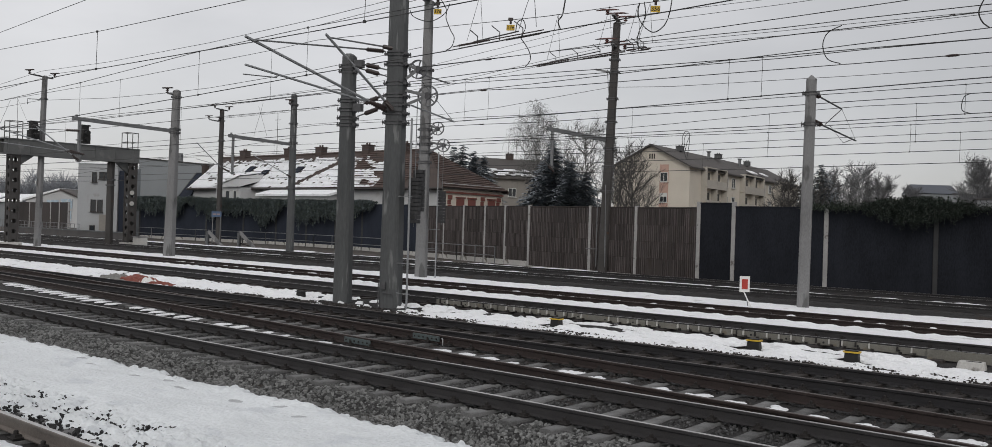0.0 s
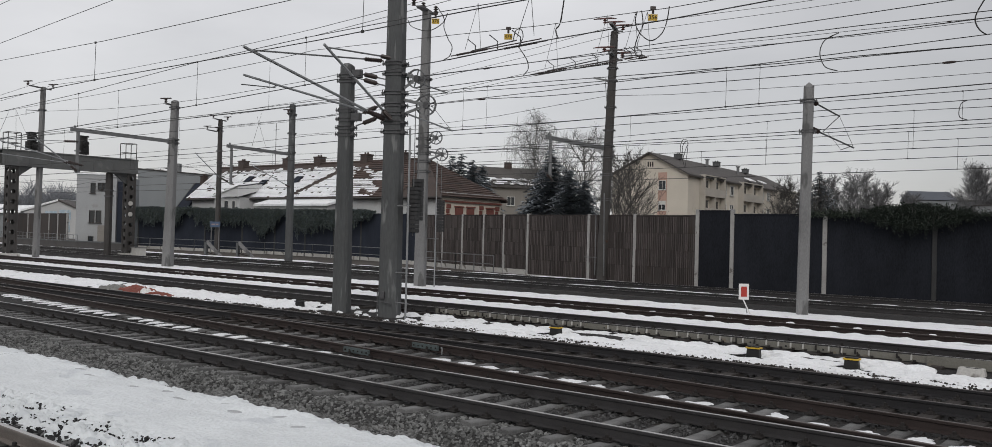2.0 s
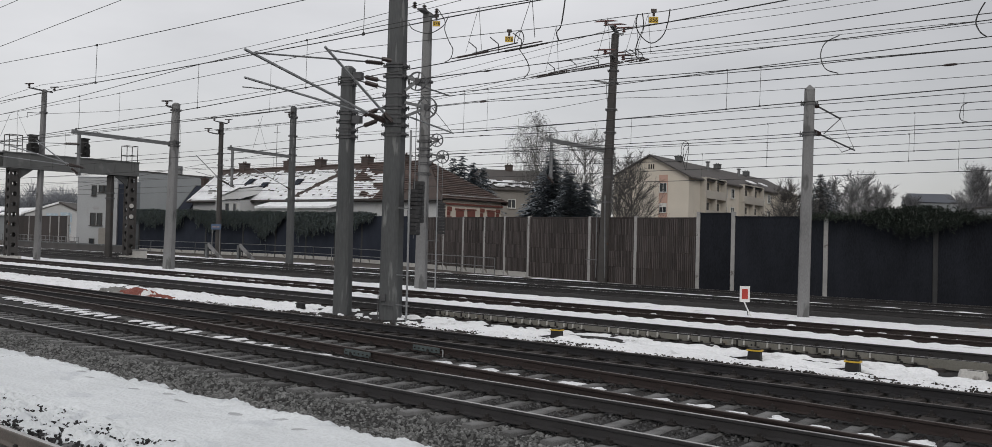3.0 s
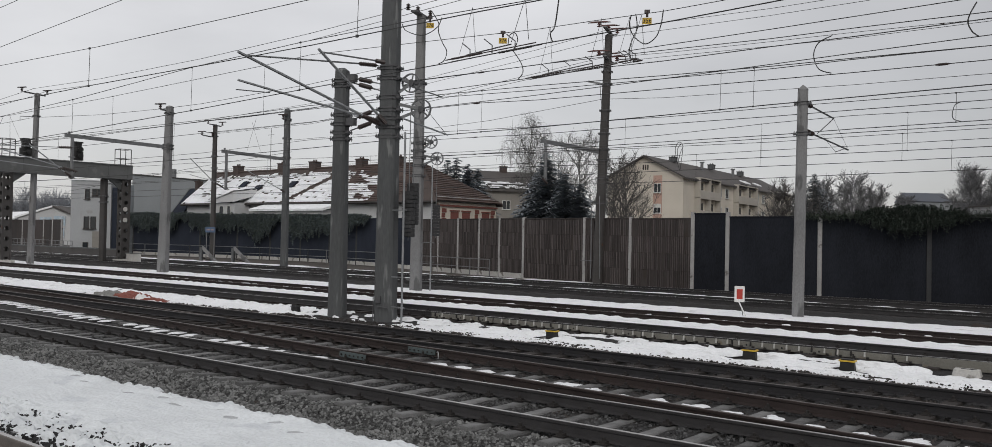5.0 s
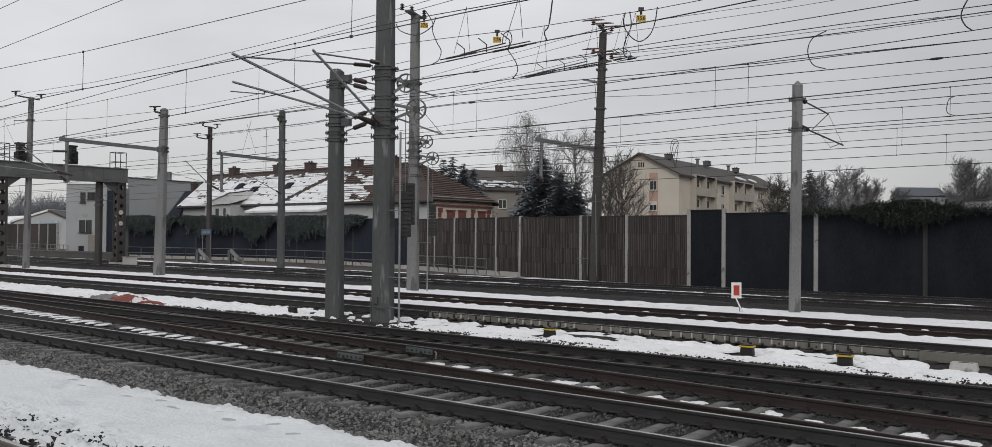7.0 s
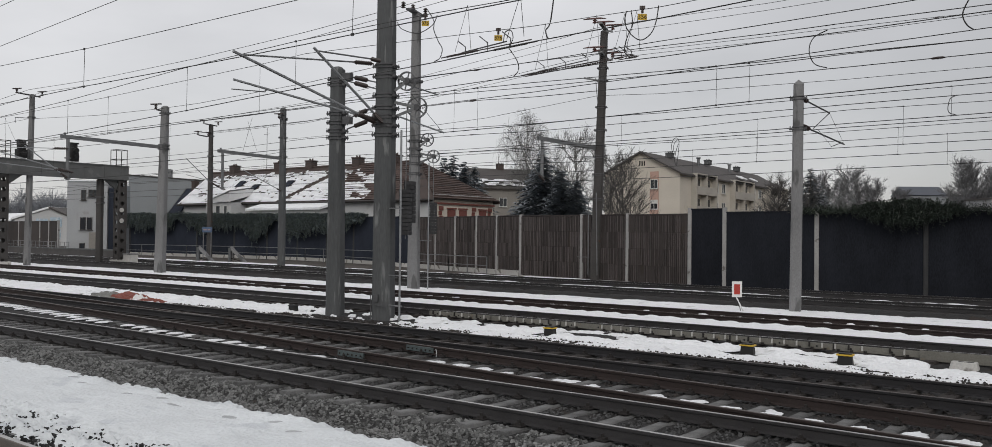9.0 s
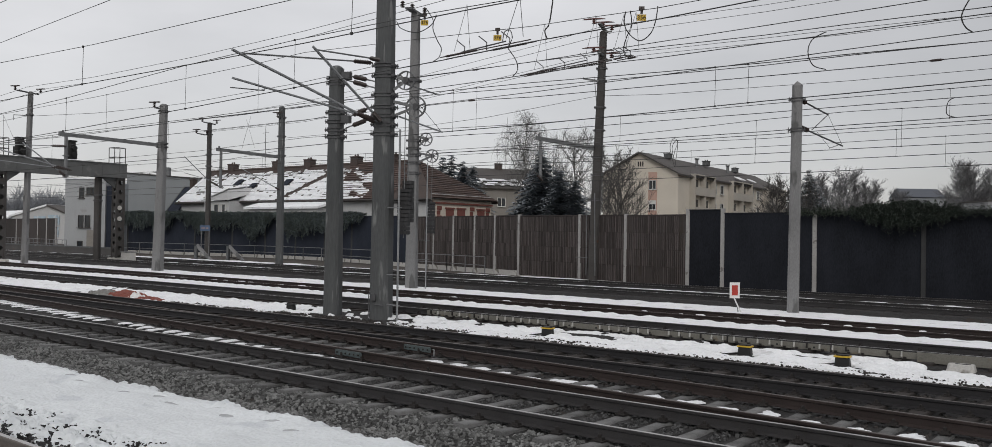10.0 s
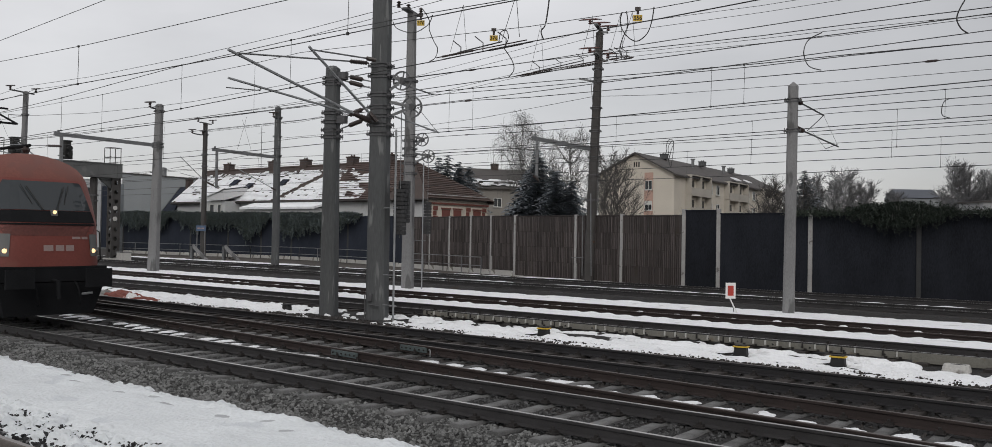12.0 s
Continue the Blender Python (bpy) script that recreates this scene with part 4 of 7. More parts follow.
    # tensioning gear of the mast behind
    for wz, wx, wy in ((6.37, -27.5, 29.2), (5.65, -27.4, 29.5)):
        wheel(c, (wx, wy, wz), 0.30, M_GALV_DULL)
        gg = Geo()
        for dz in (-0.3, 0.1):
            gg.prism([(-0.03, -0.04), (0.03, -0.04), (0.03, 0.04), (-0.03, 0.04)], loc(c, (-27.65, 28.9, wz + dz)), loc(c, (wx, wy, wz)))
        part("wheel_bracket", gg, M_GALV_DULL, c)
    weights(c, -27.1, 29.2, 2.2, 3.6, 0.3, 11)
    rod(c, "guide_tube", [(-27.1, 28.9, -0.3), (-27.1, 28.9, 5.3)], 0.028, M_GALV)
    for k in range(3):
        part("guide_bracket", Geo().tube([loc(c, (-27.6, 28.8, 0.2 + 0.85 * k)), loc(c, (-26.9, 28.9, 0.2 + 0.85 * k))], 0.014, 5), M_GALV_DULL, c)
    gg = Geo()
    part("head_collar", Geo().box(loc(c, (-27.89, 28.75, 8.95)), (0.55, 0.55, 0.12), ch=0.06), M_BAND, c)
    gg.box(loc(c, (-27.89, 28.75, 12.0)), (0.3, 1.5, 0.08))
    part("head_crossbar", gg, M_BAND, c)
    top_insulators(c, ((-27.9, 28.0, 12.05), (-27.9, 28.6, 12.05), (-27.9, 29.4, 12.05)), M_INSUL)

    # plain mast with two cantilevers
    for root, tip in (((-10.85, 29.55, 6.80), (-10.85, 32.2, 6.62)), ((-10.85, 29.55, 5.9), (-10.85, 33.8, 5.65))):
        rod(r, "cantilever_tube", [Vector(root).lerp(Vector(tip), 0.16), tip], 0.028, M_BAND, "thin dark cantilever tube")
        insulator(r, Vector(root), Vector(root).lerp(Vector(tip), 0.15), 0.085)
    rod(r, "strut", [(-10.85, 30.6, 5.92), (-10.85, 32.2, 6.62)], 0.016, M_BAND)
    rod(r, "stay_wire", [(-10.85, 32.2, 6.62), (-10.85, 33.7, 5.72)], 0.006, M_WIRE)
    rod(r, "registration_hook", [(-10.85, 33.7, 5.72), (-10.85, 32.4, 5.45)], 0.014, M_BAND)
    rod(r, "stay_wire", [(-10.85, 31.1, 5.9), (-10.85, 32.4, 5.47)], 0.006, M_WIRE)

    beam_arm(l1, (-48.68, 28.75, 7.15), (-48.68, 23.0, 7.25), 4.9)
    beam_arm(l2, (-49.77, 38.4, 7.23), (-49.77, 33.5, 7.35), 4.9)
    beam_arm(m, (-27.51, 42.9, 7.13), (-27.51, 37.5, 7.22), 5.15)
    for t, x, y0, y1, z in ((l2, -49.7, 33.7, 31.2, 5.6), (m, -27.4, 38.0, 36.0, 5.6)):
        rod(t, "cantilever_tube", [(x, y0 + 0.3 * (y1 - y0), z - 0.3), (x, y1, z + 1.1)], 0.024, M_GALV_DULL)
        insulator(t, (x, y0 + 0.05 * (y1 - y0), z - 0.55), (x, y0 + 0.27 * (y1 - y0), z - 0.32), 0.07)
        rod(t, "registration_tube", [(x, y0, z - 0.35), (x, y1, z + 0.1)], 0.016, M_GALV_DULL)
    rod(l2, "cantilever_tube", [(-49.7, 38.06, 5.16), (-49.7, 35.38, 6.24)], 0.028, M_GALV, "pale cantilever tube")
    insulator(l2, (-49.7, 38.56, 4.94), (-49.7, 38.06, 5.16), 0.07)
    for a, b, rr, mt in (((-48.6, 23.31, 6.6), (-48.6, 18.8, 6.35), 0.02, M_GALV), ((-48.6, 23.34, 5.02), (-48.6, 21.1, 6.6), 0.032, M_GALV),
                         ((-48.6, 23.62, 5.33), (-48.6, 18.8, 6.41), 0.032, M_GALV), ((-48.6, 23.4, 5.38), (-48.6, 18.8, 5.66), 0.022, M_GALV)):
        a, b = Vector(a), Vector(b)
        rod(l1, "cantilever_tube", [a.lerp(b, 0.16), b], rr, mt, "pale cantilever tube")
        insulator(l1, a, a.lerp(b, 0.15), 0.08)
    # head crossbars of the dark mast with standing insulators and line clamps
    for z in (12.35, 13.95):
        gg = Geo()
        gg.box(loc(m, (-27.2, 43.25, z)), (0.2, 2.3, 0.09))
        part("head_bracket", Geo().box(loc(m, (-26.9, 43.25, z - 0.25)), (0.5, 0.08, 0.08)), M_GALV_DULL, m)
        part("head_crossbar", gg, M_GALV_DULL, m)
        for yy in (42.3, 43.25, 44.2):
            gi = Geo()
            p = loc(m, (-27.2, yy, z + 0.05))
            for k in range(2):
                gi.lathe([(0.05, k * 0.12), (0.13, k * 0.12 + 0.03), (0.05, k * 0.12 + 0.11)], 8, tuple(p))
            part("insulator", gi, M_INSUL_RED, m, "red-brown standing insulator")
            gi = Geo()
            gi.box(p + Vector((0, 0, 0.28)), (1.3, 0.16, 0.07), top=0.5)
            part("line_clamp", gi, M_INSUL_RED, m, "red-brown long line clamp")
    gg = Geo()
    gg.prism([(-0.02, -0.05), (0.02, -0.05), (0.02, 0.05), (-0.02, 0.05)], loc(m, (-27.25, 42.9, 10.9)), loc(m, (-27.95, 42.4, 11.05)))
    part("small_bracket", gg, M_GALV_DULL, m)
    for a, b, rr in (((-27.3, 42.6, 11.0), (-27.15, 42.6, 9.6), 0.02), ((-27.75, 42.7, 4.0), (-27.75, 42.7, 0.0), 0.025), ((-27.25, 42.7, 4.6), (-27.15, 42.7, 0.0), 0.03), ((-28.4, 42.6, 1.0), (-27.6, 42.6, 1.0), 0.02)):
        part("cable_conduit", Geo().tube([loc(m, a), loc(m, b)], rr, 5), M_GALV_DULL, m, "thin cable conduit on the mast")
    for t, x, y, z, w in ((fl, -64.12, 28.12, 11.5, 1.9), (s, -67.1, 44.45, 11.3, 1.6), (s, -67.1, 43.7, 10.3, 1.2), (l1, -48.68, 28.93, 9.3, 1.0), (l2, -49.77, 38.57, 9.9, 0.9)):
        gg = Geo()
        gg.box(loc(t, (x, y, z)), (0.14, w, 0.08))
        part("head_crossbar", gg, M_BAND, t)
        rows = ((x, y - w / 2 + 0.1, z + 0.04), (x, y + w / 2 - 0.1, z + 0.04)) if w > 1.1 else ((x, y - w / 2 + 0.1, z + 0.04),)
        top_insulators(t, rows, M_INSUL)
        for rr in rows:
            gi = Geo()
            gi.box(loc(t, (rr[0], rr[1], rr[2] + 0.3)), (0.7, 0.12, 0.06))
            part("line_clamp", gi, M_INSUL, t)
    for z in (9.9,):
        rod(fl, "side_bracket", [(-64.12, 28.1, z), (-64.12, 27.2, z - 0.05), (-64.12, 27.2, z - 0.4)], 0.025, M_BAND)


# ---- wires ----
def smooth_pts(pts, n=6):
    out_pts = []
    for i in range(len(pts) - 1):
        p0, p1, p2, p3 = (Vector(pts[max(0, min(len(pts) - 1, i + k))]) for k in (-1, 0, 1, 2))
        for j in range(n):
            t = j / n
            out_pts.append(0.5 * ((2 * p1) + (p2 - p0) * t + (2 * p0 - 5 * p1 + 4 * p2 - p3) * t * t + (3 * p1 - p0 - 3 * p2 + p3) * t ** 3))
    out_pts.append(Vector(pts[-1]))
    return out_pts


def height_at(rows, x):
    for (x0, z0), (x1, z1) in zip(rows, rows[1:]):
        if x0 <= x <= x1:
            return z0 + (z1 - z0) * (x - x0) / (x1 - x0)
    return rows[0][1] if x < rows[0][0] else rows[-1][1]


def wire_geo(y, rows, r, sag=0.0):
    """Wire at lateral place y (or y from, to) through (x, z) rows."""
    ya, yb = y if isinstance(y, tuple) else (y, y)
    xa, xb = rows[0][0], rows[-1][0]
    pts = []
    for (x0, z0), (x1, z1) in zip(rows, rows[1:]):
        for k in range(8):
            t = k / 8
            x = x0 + (x1 - x0) * t
            pts.append((x, ya + (yb - ya) * (x - xa) / (xb - xa), z0 + (z1 - z0) * t - sag * 4 * t * (1 - t)))
    pts.append((xb, yb, rows[-1][1]))
    return Geo().tube(pts, r, 5)


def wire_radius(y):
    """Thin bare wires over the near track, heavier ropes over the far yard."""
    return 0.0078 if y < 12 else 0.0105 if y < 24 else 0.0138


def catenary(y, contact, carrier, drops, label):
    r = wire_radius(y)
    t = thing("overhead_catenary", (0, y, 0), label, "overhead line", "overhead catenaries")
    part("contact_wire", wire_geo(0, contact, r + 0.001), M_WIRE, t)
    part("carrier_wire", wire_geo(0, carrier, r - 0.001), M_WIRE, t)
    for x in drops:
        zc, zm = height_at(contact, x), height_at(carrier, x)
        g = Geo().tube([(x, 0, zc), (x + 0.02, 0, zm)], 0.0065, 4)
        for z in (zc, zm):
            g.box((x, 0, z), (0.05, 0.025, 0.045))
        part("dropper", g, M_WIRE, t)
    return t


def feeder(y, rows, label, sag=0.0, mid=()):
    r = wire_radius(y) - 0.001
    t = thing("feeder_wire", (0, 0, 0), label, "power line", "feeder wires")
    part("wire", wire_geo(y, rows, r, sag), M_WIRE, t)
    for x in mid:
        yy = y if not isinstance(y, tuple) else y[0] + (y[1] - y[0]) * (x - rows[0][0]) / (rows[-1][0] - rows[0][0])
        g = Geo().lathe([(0.012, -0.13), (0.024, -0.08), (0.027, 0), (0.024, 0.08), (0.012, 0.13)], 8, (x, yy, height_at(rows, x)), "x")
        part("line_clamp", g, M_INSUL, t)
    return t


def section_insulator(y, x0, x1, z0, z1, carrier_z, label):
    """Section insulator hung in the contact wire: ribbed rods, runners, and V hangers."""
    t = thing("section_insulator", ((x0 + x1) / 2, y, z0), label, "insulator", "section insulators")
    g, n = Geo(), 14
    for off in (-0.1, 0.1):
        a, b = Vector((x0, y + off, z0)), Vector((x1, y + off, z1 + 0.02))
        g.tube([loc(t, a), loc(t, b)], 0.012, 6)
        for k in range(n):
            p = loc(t, a.lerp(b, (0.08 + 0.36 * k / n) if off < 0 else (0.55 + 0.36 * k / n)))
            g.tube([p - Vector((0.02, 0, 0)), p + Vector((0.02, 0, 0))], 0.023, 7)
    part("ribbed_rod", g, M_INSUL, t, "dark ribbed insulating rods")
    up = Vector((0, 0, 0.16))
    g = Geo()
    g.tube([loc(t, Vector((x0 + 0.5, y, z0 + 0.07))), loc(t, Vector((x1 - 0.7, y, z1 + 0.09)))], 0.014, 6)
    for k in (0.25, 0.5, 0.75):
        p = Vector((x0, y, z0)).lerp(Vector((x1, y, z1)), k)
        part("runner_horn", Geo().tube([loc(t, p), loc(t, p + up), loc(t, p + up + Vector((-0.22, 0, 0.16)))], 0.012, 5), M_BAND, t)
    part("runner", g, M_BAND, t)
    for k in (0.22, 0.80):
        g = Geo()
        p = Vector((x0, y, z0 + 0.08)).lerp(Vector((x1, y, z1 + 0.16)), k)
        topp = Vector((p.x + 0.12, y, carrier_z))
        g.tube([loc(t, p + Vector((-0.22, 0, 0))), loc(t, topp)], 0.006, 4)
        g.tube([loc(t, p + Vector((0.22, 0, 0))), loc(t, topp)], 0.006, 4)
        part("hanger", g, M_WIRE, t)


def number_plate(x, y, z, digits):
    t = thing("line_number_plate", (x, y, z), "yellow enamel plate with black numbers " + digits + " hanging from a wire", "sign", "yellow line plates", rz=35)
    part("plate", Geo().box((0, 0, 0), (0.23, 0.02, 0.16), ch=0.004), M_YELLOW, t)
    g = Geo().tube([(0, 0, 0.1), (0, 0, 0.28)], 0.035, 6)
    g.box((0, 0, 0.24), (0.14, 0.06, 0.08))
    part("hook", g, M_INSUL, t)
    cu = bpy.data.curves.new("digits", "FONT")
    cu.body, cu.size, cu.align_x, cu.align_y, cu.extrude = digits, 0.15, "CENTER", "CENTER", 0.002
    cu.materials.append(M_BLACK)
    ob = new("digits", cu)
    ob.parent, ob.matrix_basis = t, pose(0, -0.014, 0, 90, 0, 0)


def build_wires():
    catenary(9.7, [(-150.0, 5.26), (-28.73, 5.26), (-24.47, 5.3), (-19.5, 5.34), (-15.12, 5.33), (-11.96, 5.33), (-9.2, 5.36), (-8.23, 5.37), (24.0, 5.37)],
             [(-150.0, 6.38), (-28.83, 6.38), (-24.55, 6.28), (-19.16, 6.16), (-15.16, 6.13), (-12.33, 6.11), (-11.05, 6.1), (24.0, 6.1)],
             (-36, -19.5, -10.8), "overhead line above the main track")
    feeder(9.7, [(-150.0, 6.52), (-28.85, 6.52), (-24.58, 6.72), (-18.48, 7.02), (-16.5, 7.11), (24.0, 7.11)], "bare feeder wire above the main track")
    feeder(9.0, [(-150.0, 7.14), (-26.85, 7.14), (-22.88, 7.33), (-21.95, 7.37), (-19.46, 7.49), (24.0, 7.49)], "bare feeder wire above the main track")
    catenary(14.3, [(-150.0, 5.01), (-42.21, 5.01), (-35.96, 5.25), (-34.6, 5.3), (-29.77, 5.4), (-22.76, 5.6), (-17.98, 5.76), (-13.07, 5.9), (-10.6, 6.01), (-7.84, 6.07), (-5.86, 6.14), (-5.04, 6.17), (24.0, 6.17)],
             [(-150.0, 6.08), (-42.3, 6.08), (-36.04, 6.28), (-29.8, 6.48), (-22.7, 6.83), (-17.96, 6.95), (-13.57, 6.97), (-12.35, 6.95), (-11.23, 6.93), (-9.99, 6.91), (24.0, 6.91)],
             (-52, -29.8, -22.8, -18.0), "overhead line with section insulator above the second track")
    catenary(20.0, [(-150.0, 6.48), (-56.5, 6.48), (-48.23, 6.45), (-39.26, 6.41), (-31.07, 6.49), (-27.16, 6.49), (-24.57, 6.51), (-18.9, 6.58), (-15.28, 6.63), (-12.69, 6.68), (-10.93, 6.66), (-8.18, 6.69), (-6.34, 6.69), (-3.8, 6.72), (-2.93, 6.73), (24.0, 6.73)],
             [(-150.0, 7.84), (-59.18, 7.84), (-50.41, 7.92), (-39.07, 8.02), (-31.15, 8.18), (-27.36, 8.26), (-24.65, 8.36), (-18.96, 8.14), (-14.88, 7.97), (-13.02, 7.95), (-10.97, 7.91), (-9.45, 7.94), (-8.21, 7.97), (24.0, 7.97)],
             (-62, -38.0, -27.2), "overhead line with section insulator above the mast row")
    catenary(24.2, [(-150.0, 5.6), (-71.31, 5.6), (-60.72, 5.61), (-47.39, 5.62), (-37.5, 5.65), (-29.66, 5.75), (-22.81, 5.87), (-17.9, 5.89), (-13.19, 5.96), (-9.86, 6.02), (-7.65, 6.04), (-4.58, 6.08), (-3.53, 6.1), (24.0, 6.1)],
             [(-150.0, 7.45), (-71.47, 7.45), (-60.86, 7.46), (-47.51, 7.48), (-37.59, 7.45), (-29.73, 7.53), (-22.87, 7.37), (-17.95, 7.29), (-13.22, 7.16), (-9.88, 7.09), (-7.67, 7.07), (-4.59, 7.02), (-3.54, 7.0), (24.0, 7.0)],
             (-64, -52, -40, -21.5, -20.4, -11.4, -10.4), "overhead line above the brown siding")
    catenary(32.6, [(-150.0, 5.95), (-95.98, 5.95), (-81.73, 5.98), (-50.47, 6.06), (-39.91, 6.11), (-30.7, 6.12), (-24.09, 6.15), (-17.74, 6.19), (-13.26, 6.21), (-10.28, 6.26), (-6.15, 6.29), (-4.74, 6.31), (24.0, 6.31)],
             [(-150.0, 7.11), (-96.08, 7.11), (-81.82, 7.12), (-63.87, 7.14), (-50.53, 7.19), (-39.97, 7.46), (-30.74, 7.34), (-24.12, 7.21), (-19.54, 7.23), (-17.77, 7.2), (-13.28, 7.24), (-10.3, 7.24), (-6.16, 7.26), (-4.75, 7.26), (24.0, 7.26)],
             (-60, -48, -38, -19.6, -7.0), "overhead line above a far track")
    catenary(37.2, [(-150.0, 5.81), (-109.46, 5.81), (-93.21, 5.84), (-57.56, 5.92), (-35.0, 5.92), (-27.46, 5.87), (-20.22, 5.82), (-15.11, 5.84), (-11.71, 5.87), (-7.0, 5.89), (-5.39, 5.9), (24.0, 5.9)],
             [(-150.0, 7.29), (-109.6, 7.29), (-93.32, 7.27), (-57.63, 7.2), (-35.03, 6.85), (-27.49, 6.84), (-20.25, 7.08), (-15.14, 7.3), (-11.74, 7.38), (-7.02, 7.32), (-5.41, 7.3), (24.0, 7.3)],
             (-62, -50, -40, -15.6, -9.7), "overhead line above the track along the barrier")
    catenary(39.5, [(-150.0, 5.37), (-116.17, 5.37), (-98.93, 5.41), (-61.09, 5.52), (-37.14, 5.54), (-29.14, 5.54), (-21.46, 5.61), (-16.04, 5.66), (-12.43, 5.68), (-7.43, 5.73), (-5.72, 5.74), (24.0, 5.74)],
             [(-150.0, 6.78), (-42.72, 6.78), (-37.19, 6.8), (-29.18, 6.82), (-21.49, 6.79), (-16.06, 6.75), (-12.45, 6.8), (-7.44, 6.84), (-5.73, 6.86), (24.0, 6.86)],
             (-16.6, -10.5), "overhead line along the noise barrier")
    catenary(40.3, [(-150.0, 5.07), (-118.49, 5.07), (-100.9, 5.08), (-62.3, 5.09), (-37.88, 5.14), (-29.72, 5.12), (-21.88, 5.14), (-16.35, 5.18), (-12.67, 5.24), (-7.57, 5.29), (-5.83, 5.31), (24.0, 5.31)],
             [(-150.0, 6.32), (-43.56, 6.32), (-37.92, 6.35), (-29.75, 6.39), (-20.87, 6.43), (-16.38, 6.47), (-12.69, 6.48), (-7.59, 6.53), (-5.84, 6.55), (24.0, 6.55)],
             (-20.2, -8.8), "lower overhead line along the noise barrier")
    feeder(26.0, [(-150.0, 7.76), (-28.22, 7.76), (-24.56, 7.65), (-19.28, 7.51), (-14.2, 7.43), (-10.62, 7.38), (-8.24, 7.4), (-4.93, 7.38), (-3.8, 7.37), (24.0, 7.37)], "thin wire over the snow strip")
    feeder(25.2, [(-150.0, 7.0), (-45.02, 7.0), (-39.11, 7.02), (-30.93, 7.03), (-23.8, 7.12), (-18.68, 7.17), (-13.76, 7.27), (-10.29, 7.35), (-7.98, 7.41), (-4.9, 7.48), (-3.8, 7.51), (24.0, 7.51)], "thin wire crossing over the siding")
    feeder(18.6, [(-18.86, 6.66), (-17.59, 6.65), (-13.81, 6.64), (-10.18, 6.71), (-7.61, 6.75), (-5.91, 6.78), (-3.95, 6.82), (-3.11, 6.84)], "thin upper wire running off the tall mast")
    feeder(18.7, [(-18.34, 6.65), (-17.69, 6.66), (-15.85, 6.66), (-13.88, 6.67), (-10.23, 6.62), (-7.65, 6.57), (-5.93, 6.57), (-3.56, 6.55), (-2.74, 6.55), (24.0, 6.55)], "tensioned anchor wire running off the wheel", mid=(-15.8,))
    feeder(18.9, [(-18.04, 5.8), (-17.85, 5.86), (-16.06, 5.87), (-14.0, 5.79), (-10.32, 5.75), (-7.71, 5.72), (-5.98, 5.7), (-3.58, 5.69), (-2.76, 5.69), (24.0, 5.69)], "tensioned anchor wire running off the wheel", mid=(-16.1, -4.3))
    feeder(29.3, [(-27.46, 6.47), (-24.92, 6.45), (-21.67, 6.39), (-15.96, 6.43), (-11.93, 6.43), (-9.25, 6.45), (-6.17, 6.46), (-4.86, 6.46), (24.0, 6.46)], "tensioned anchor wire of the far mast", mid=(-25.0,))
    feeder(29.5, [(-27.16, 5.77), (-25.1, 5.75), (-21.79, 5.69), (-16.05, 5.69), (-12.0, 5.72), (-9.3, 5.75), (-5.56, 5.77), (-4.28, 5.78), (24.0, 5.78)], "tensioned anchor wire of the far mast", mid=(-25.2,))
    feeder(28.0, [(-150.0, 10.71), (-82.91, 10.71), (-70.66, 11.44), (-63.99, 11.84), (-54.78, 11.63), (-43.67, 11.67), (-34.55, 11.88), (-27.92, 12.16), (-24.98, 12.29), (24.0, 12.29)], "feeder wire over the mast heads")
    feeder(28.6, [(-150.0, 10.62), (-84.66, 10.62), (-72.14, 11.21), (-65.82, 11.5), (-63.3, 11.69), (-55.93, 11.51), (-44.59, 11.51), (-35.28, 11.74), (-27.16, 12.15), (-24.28, 12.3), (24.0, 12.3)], "second feeder wire over the mast heads")
    feeder(28.5, [(-150.0, 9.57), (-84.28, 9.57), (-71.79, 9.84), (-65.28, 9.97), (-55.62, 9.49), (-48.48, 9.33), (-44.32, 9.31), (-35.06, 9.54), (-27.9, 9.91)], "bare wire along the far mast row")
    feeder(43.4, [(-65.38, 11.62), (-53.33, 11.92), (-41.05, 12.71), (-32.25, 13.52), (-27.63, 14.05), (-23.78, 14.01), (-17.79, 13.9), (-15.28, 13.92), (-12.95, 13.95), (24.0, 13.95)], "high feeder wire to the dark mast")
    feeder(43.9, [(-64.86, 11.54), (-53.93, 11.65), (-41.51, 12.45), (-32.61, 13.23), (-26.85, 13.79), (-24.04, 13.73), (-17.99, 13.68), (-13.96, 13.72), (-11.69, 13.74), (24.0, 13.74)], "high feeder wire to the dark mast")
    feeder(43.4, [(-66.24, 10.45), (-53.27, 10.5), (-41.0, 11.28), (-32.21, 12.11), (-27.76, 12.51), (-23.74, 12.35), (-17.75, 12.23), (-13.77, 12.18), (-8.25, 12.04), (-6.37, 11.99), (24.0, 11.99)], "lower feeder wire to the dark mast", mid=(-9.9,))
    feeder(43.9, [(-66.44, 10.46), (-53.88, 10.5), (-41.47, 11.22), (-32.57, 11.96), (-26.89, 12.29), (-24.01, 12.26), (-17.95, 12.11), (-13.92, 12.02), (-8.35, 12.04), (-6.44, 12.05), (24.0, 12.05)], "lower feeder wire to the dark mast")
    feeder(42.6, [(-55.19, 9.18), (-40.18, 9.18), (-35.19, 9.36), (-27.1, 10.01), (-23.24, 9.77), (-17.37, 9.65), (-13.47, 9.56), (-8.06, 9.52), (-6.22, 9.5), (24.0, 9.5)], "feeder wire on the side bracket of the dark mast")
    feeder(34.0, [(-71.0, 5.2), (-52.66, 6.52), (-43.41, 7.06)], "thin cross wire between masts")
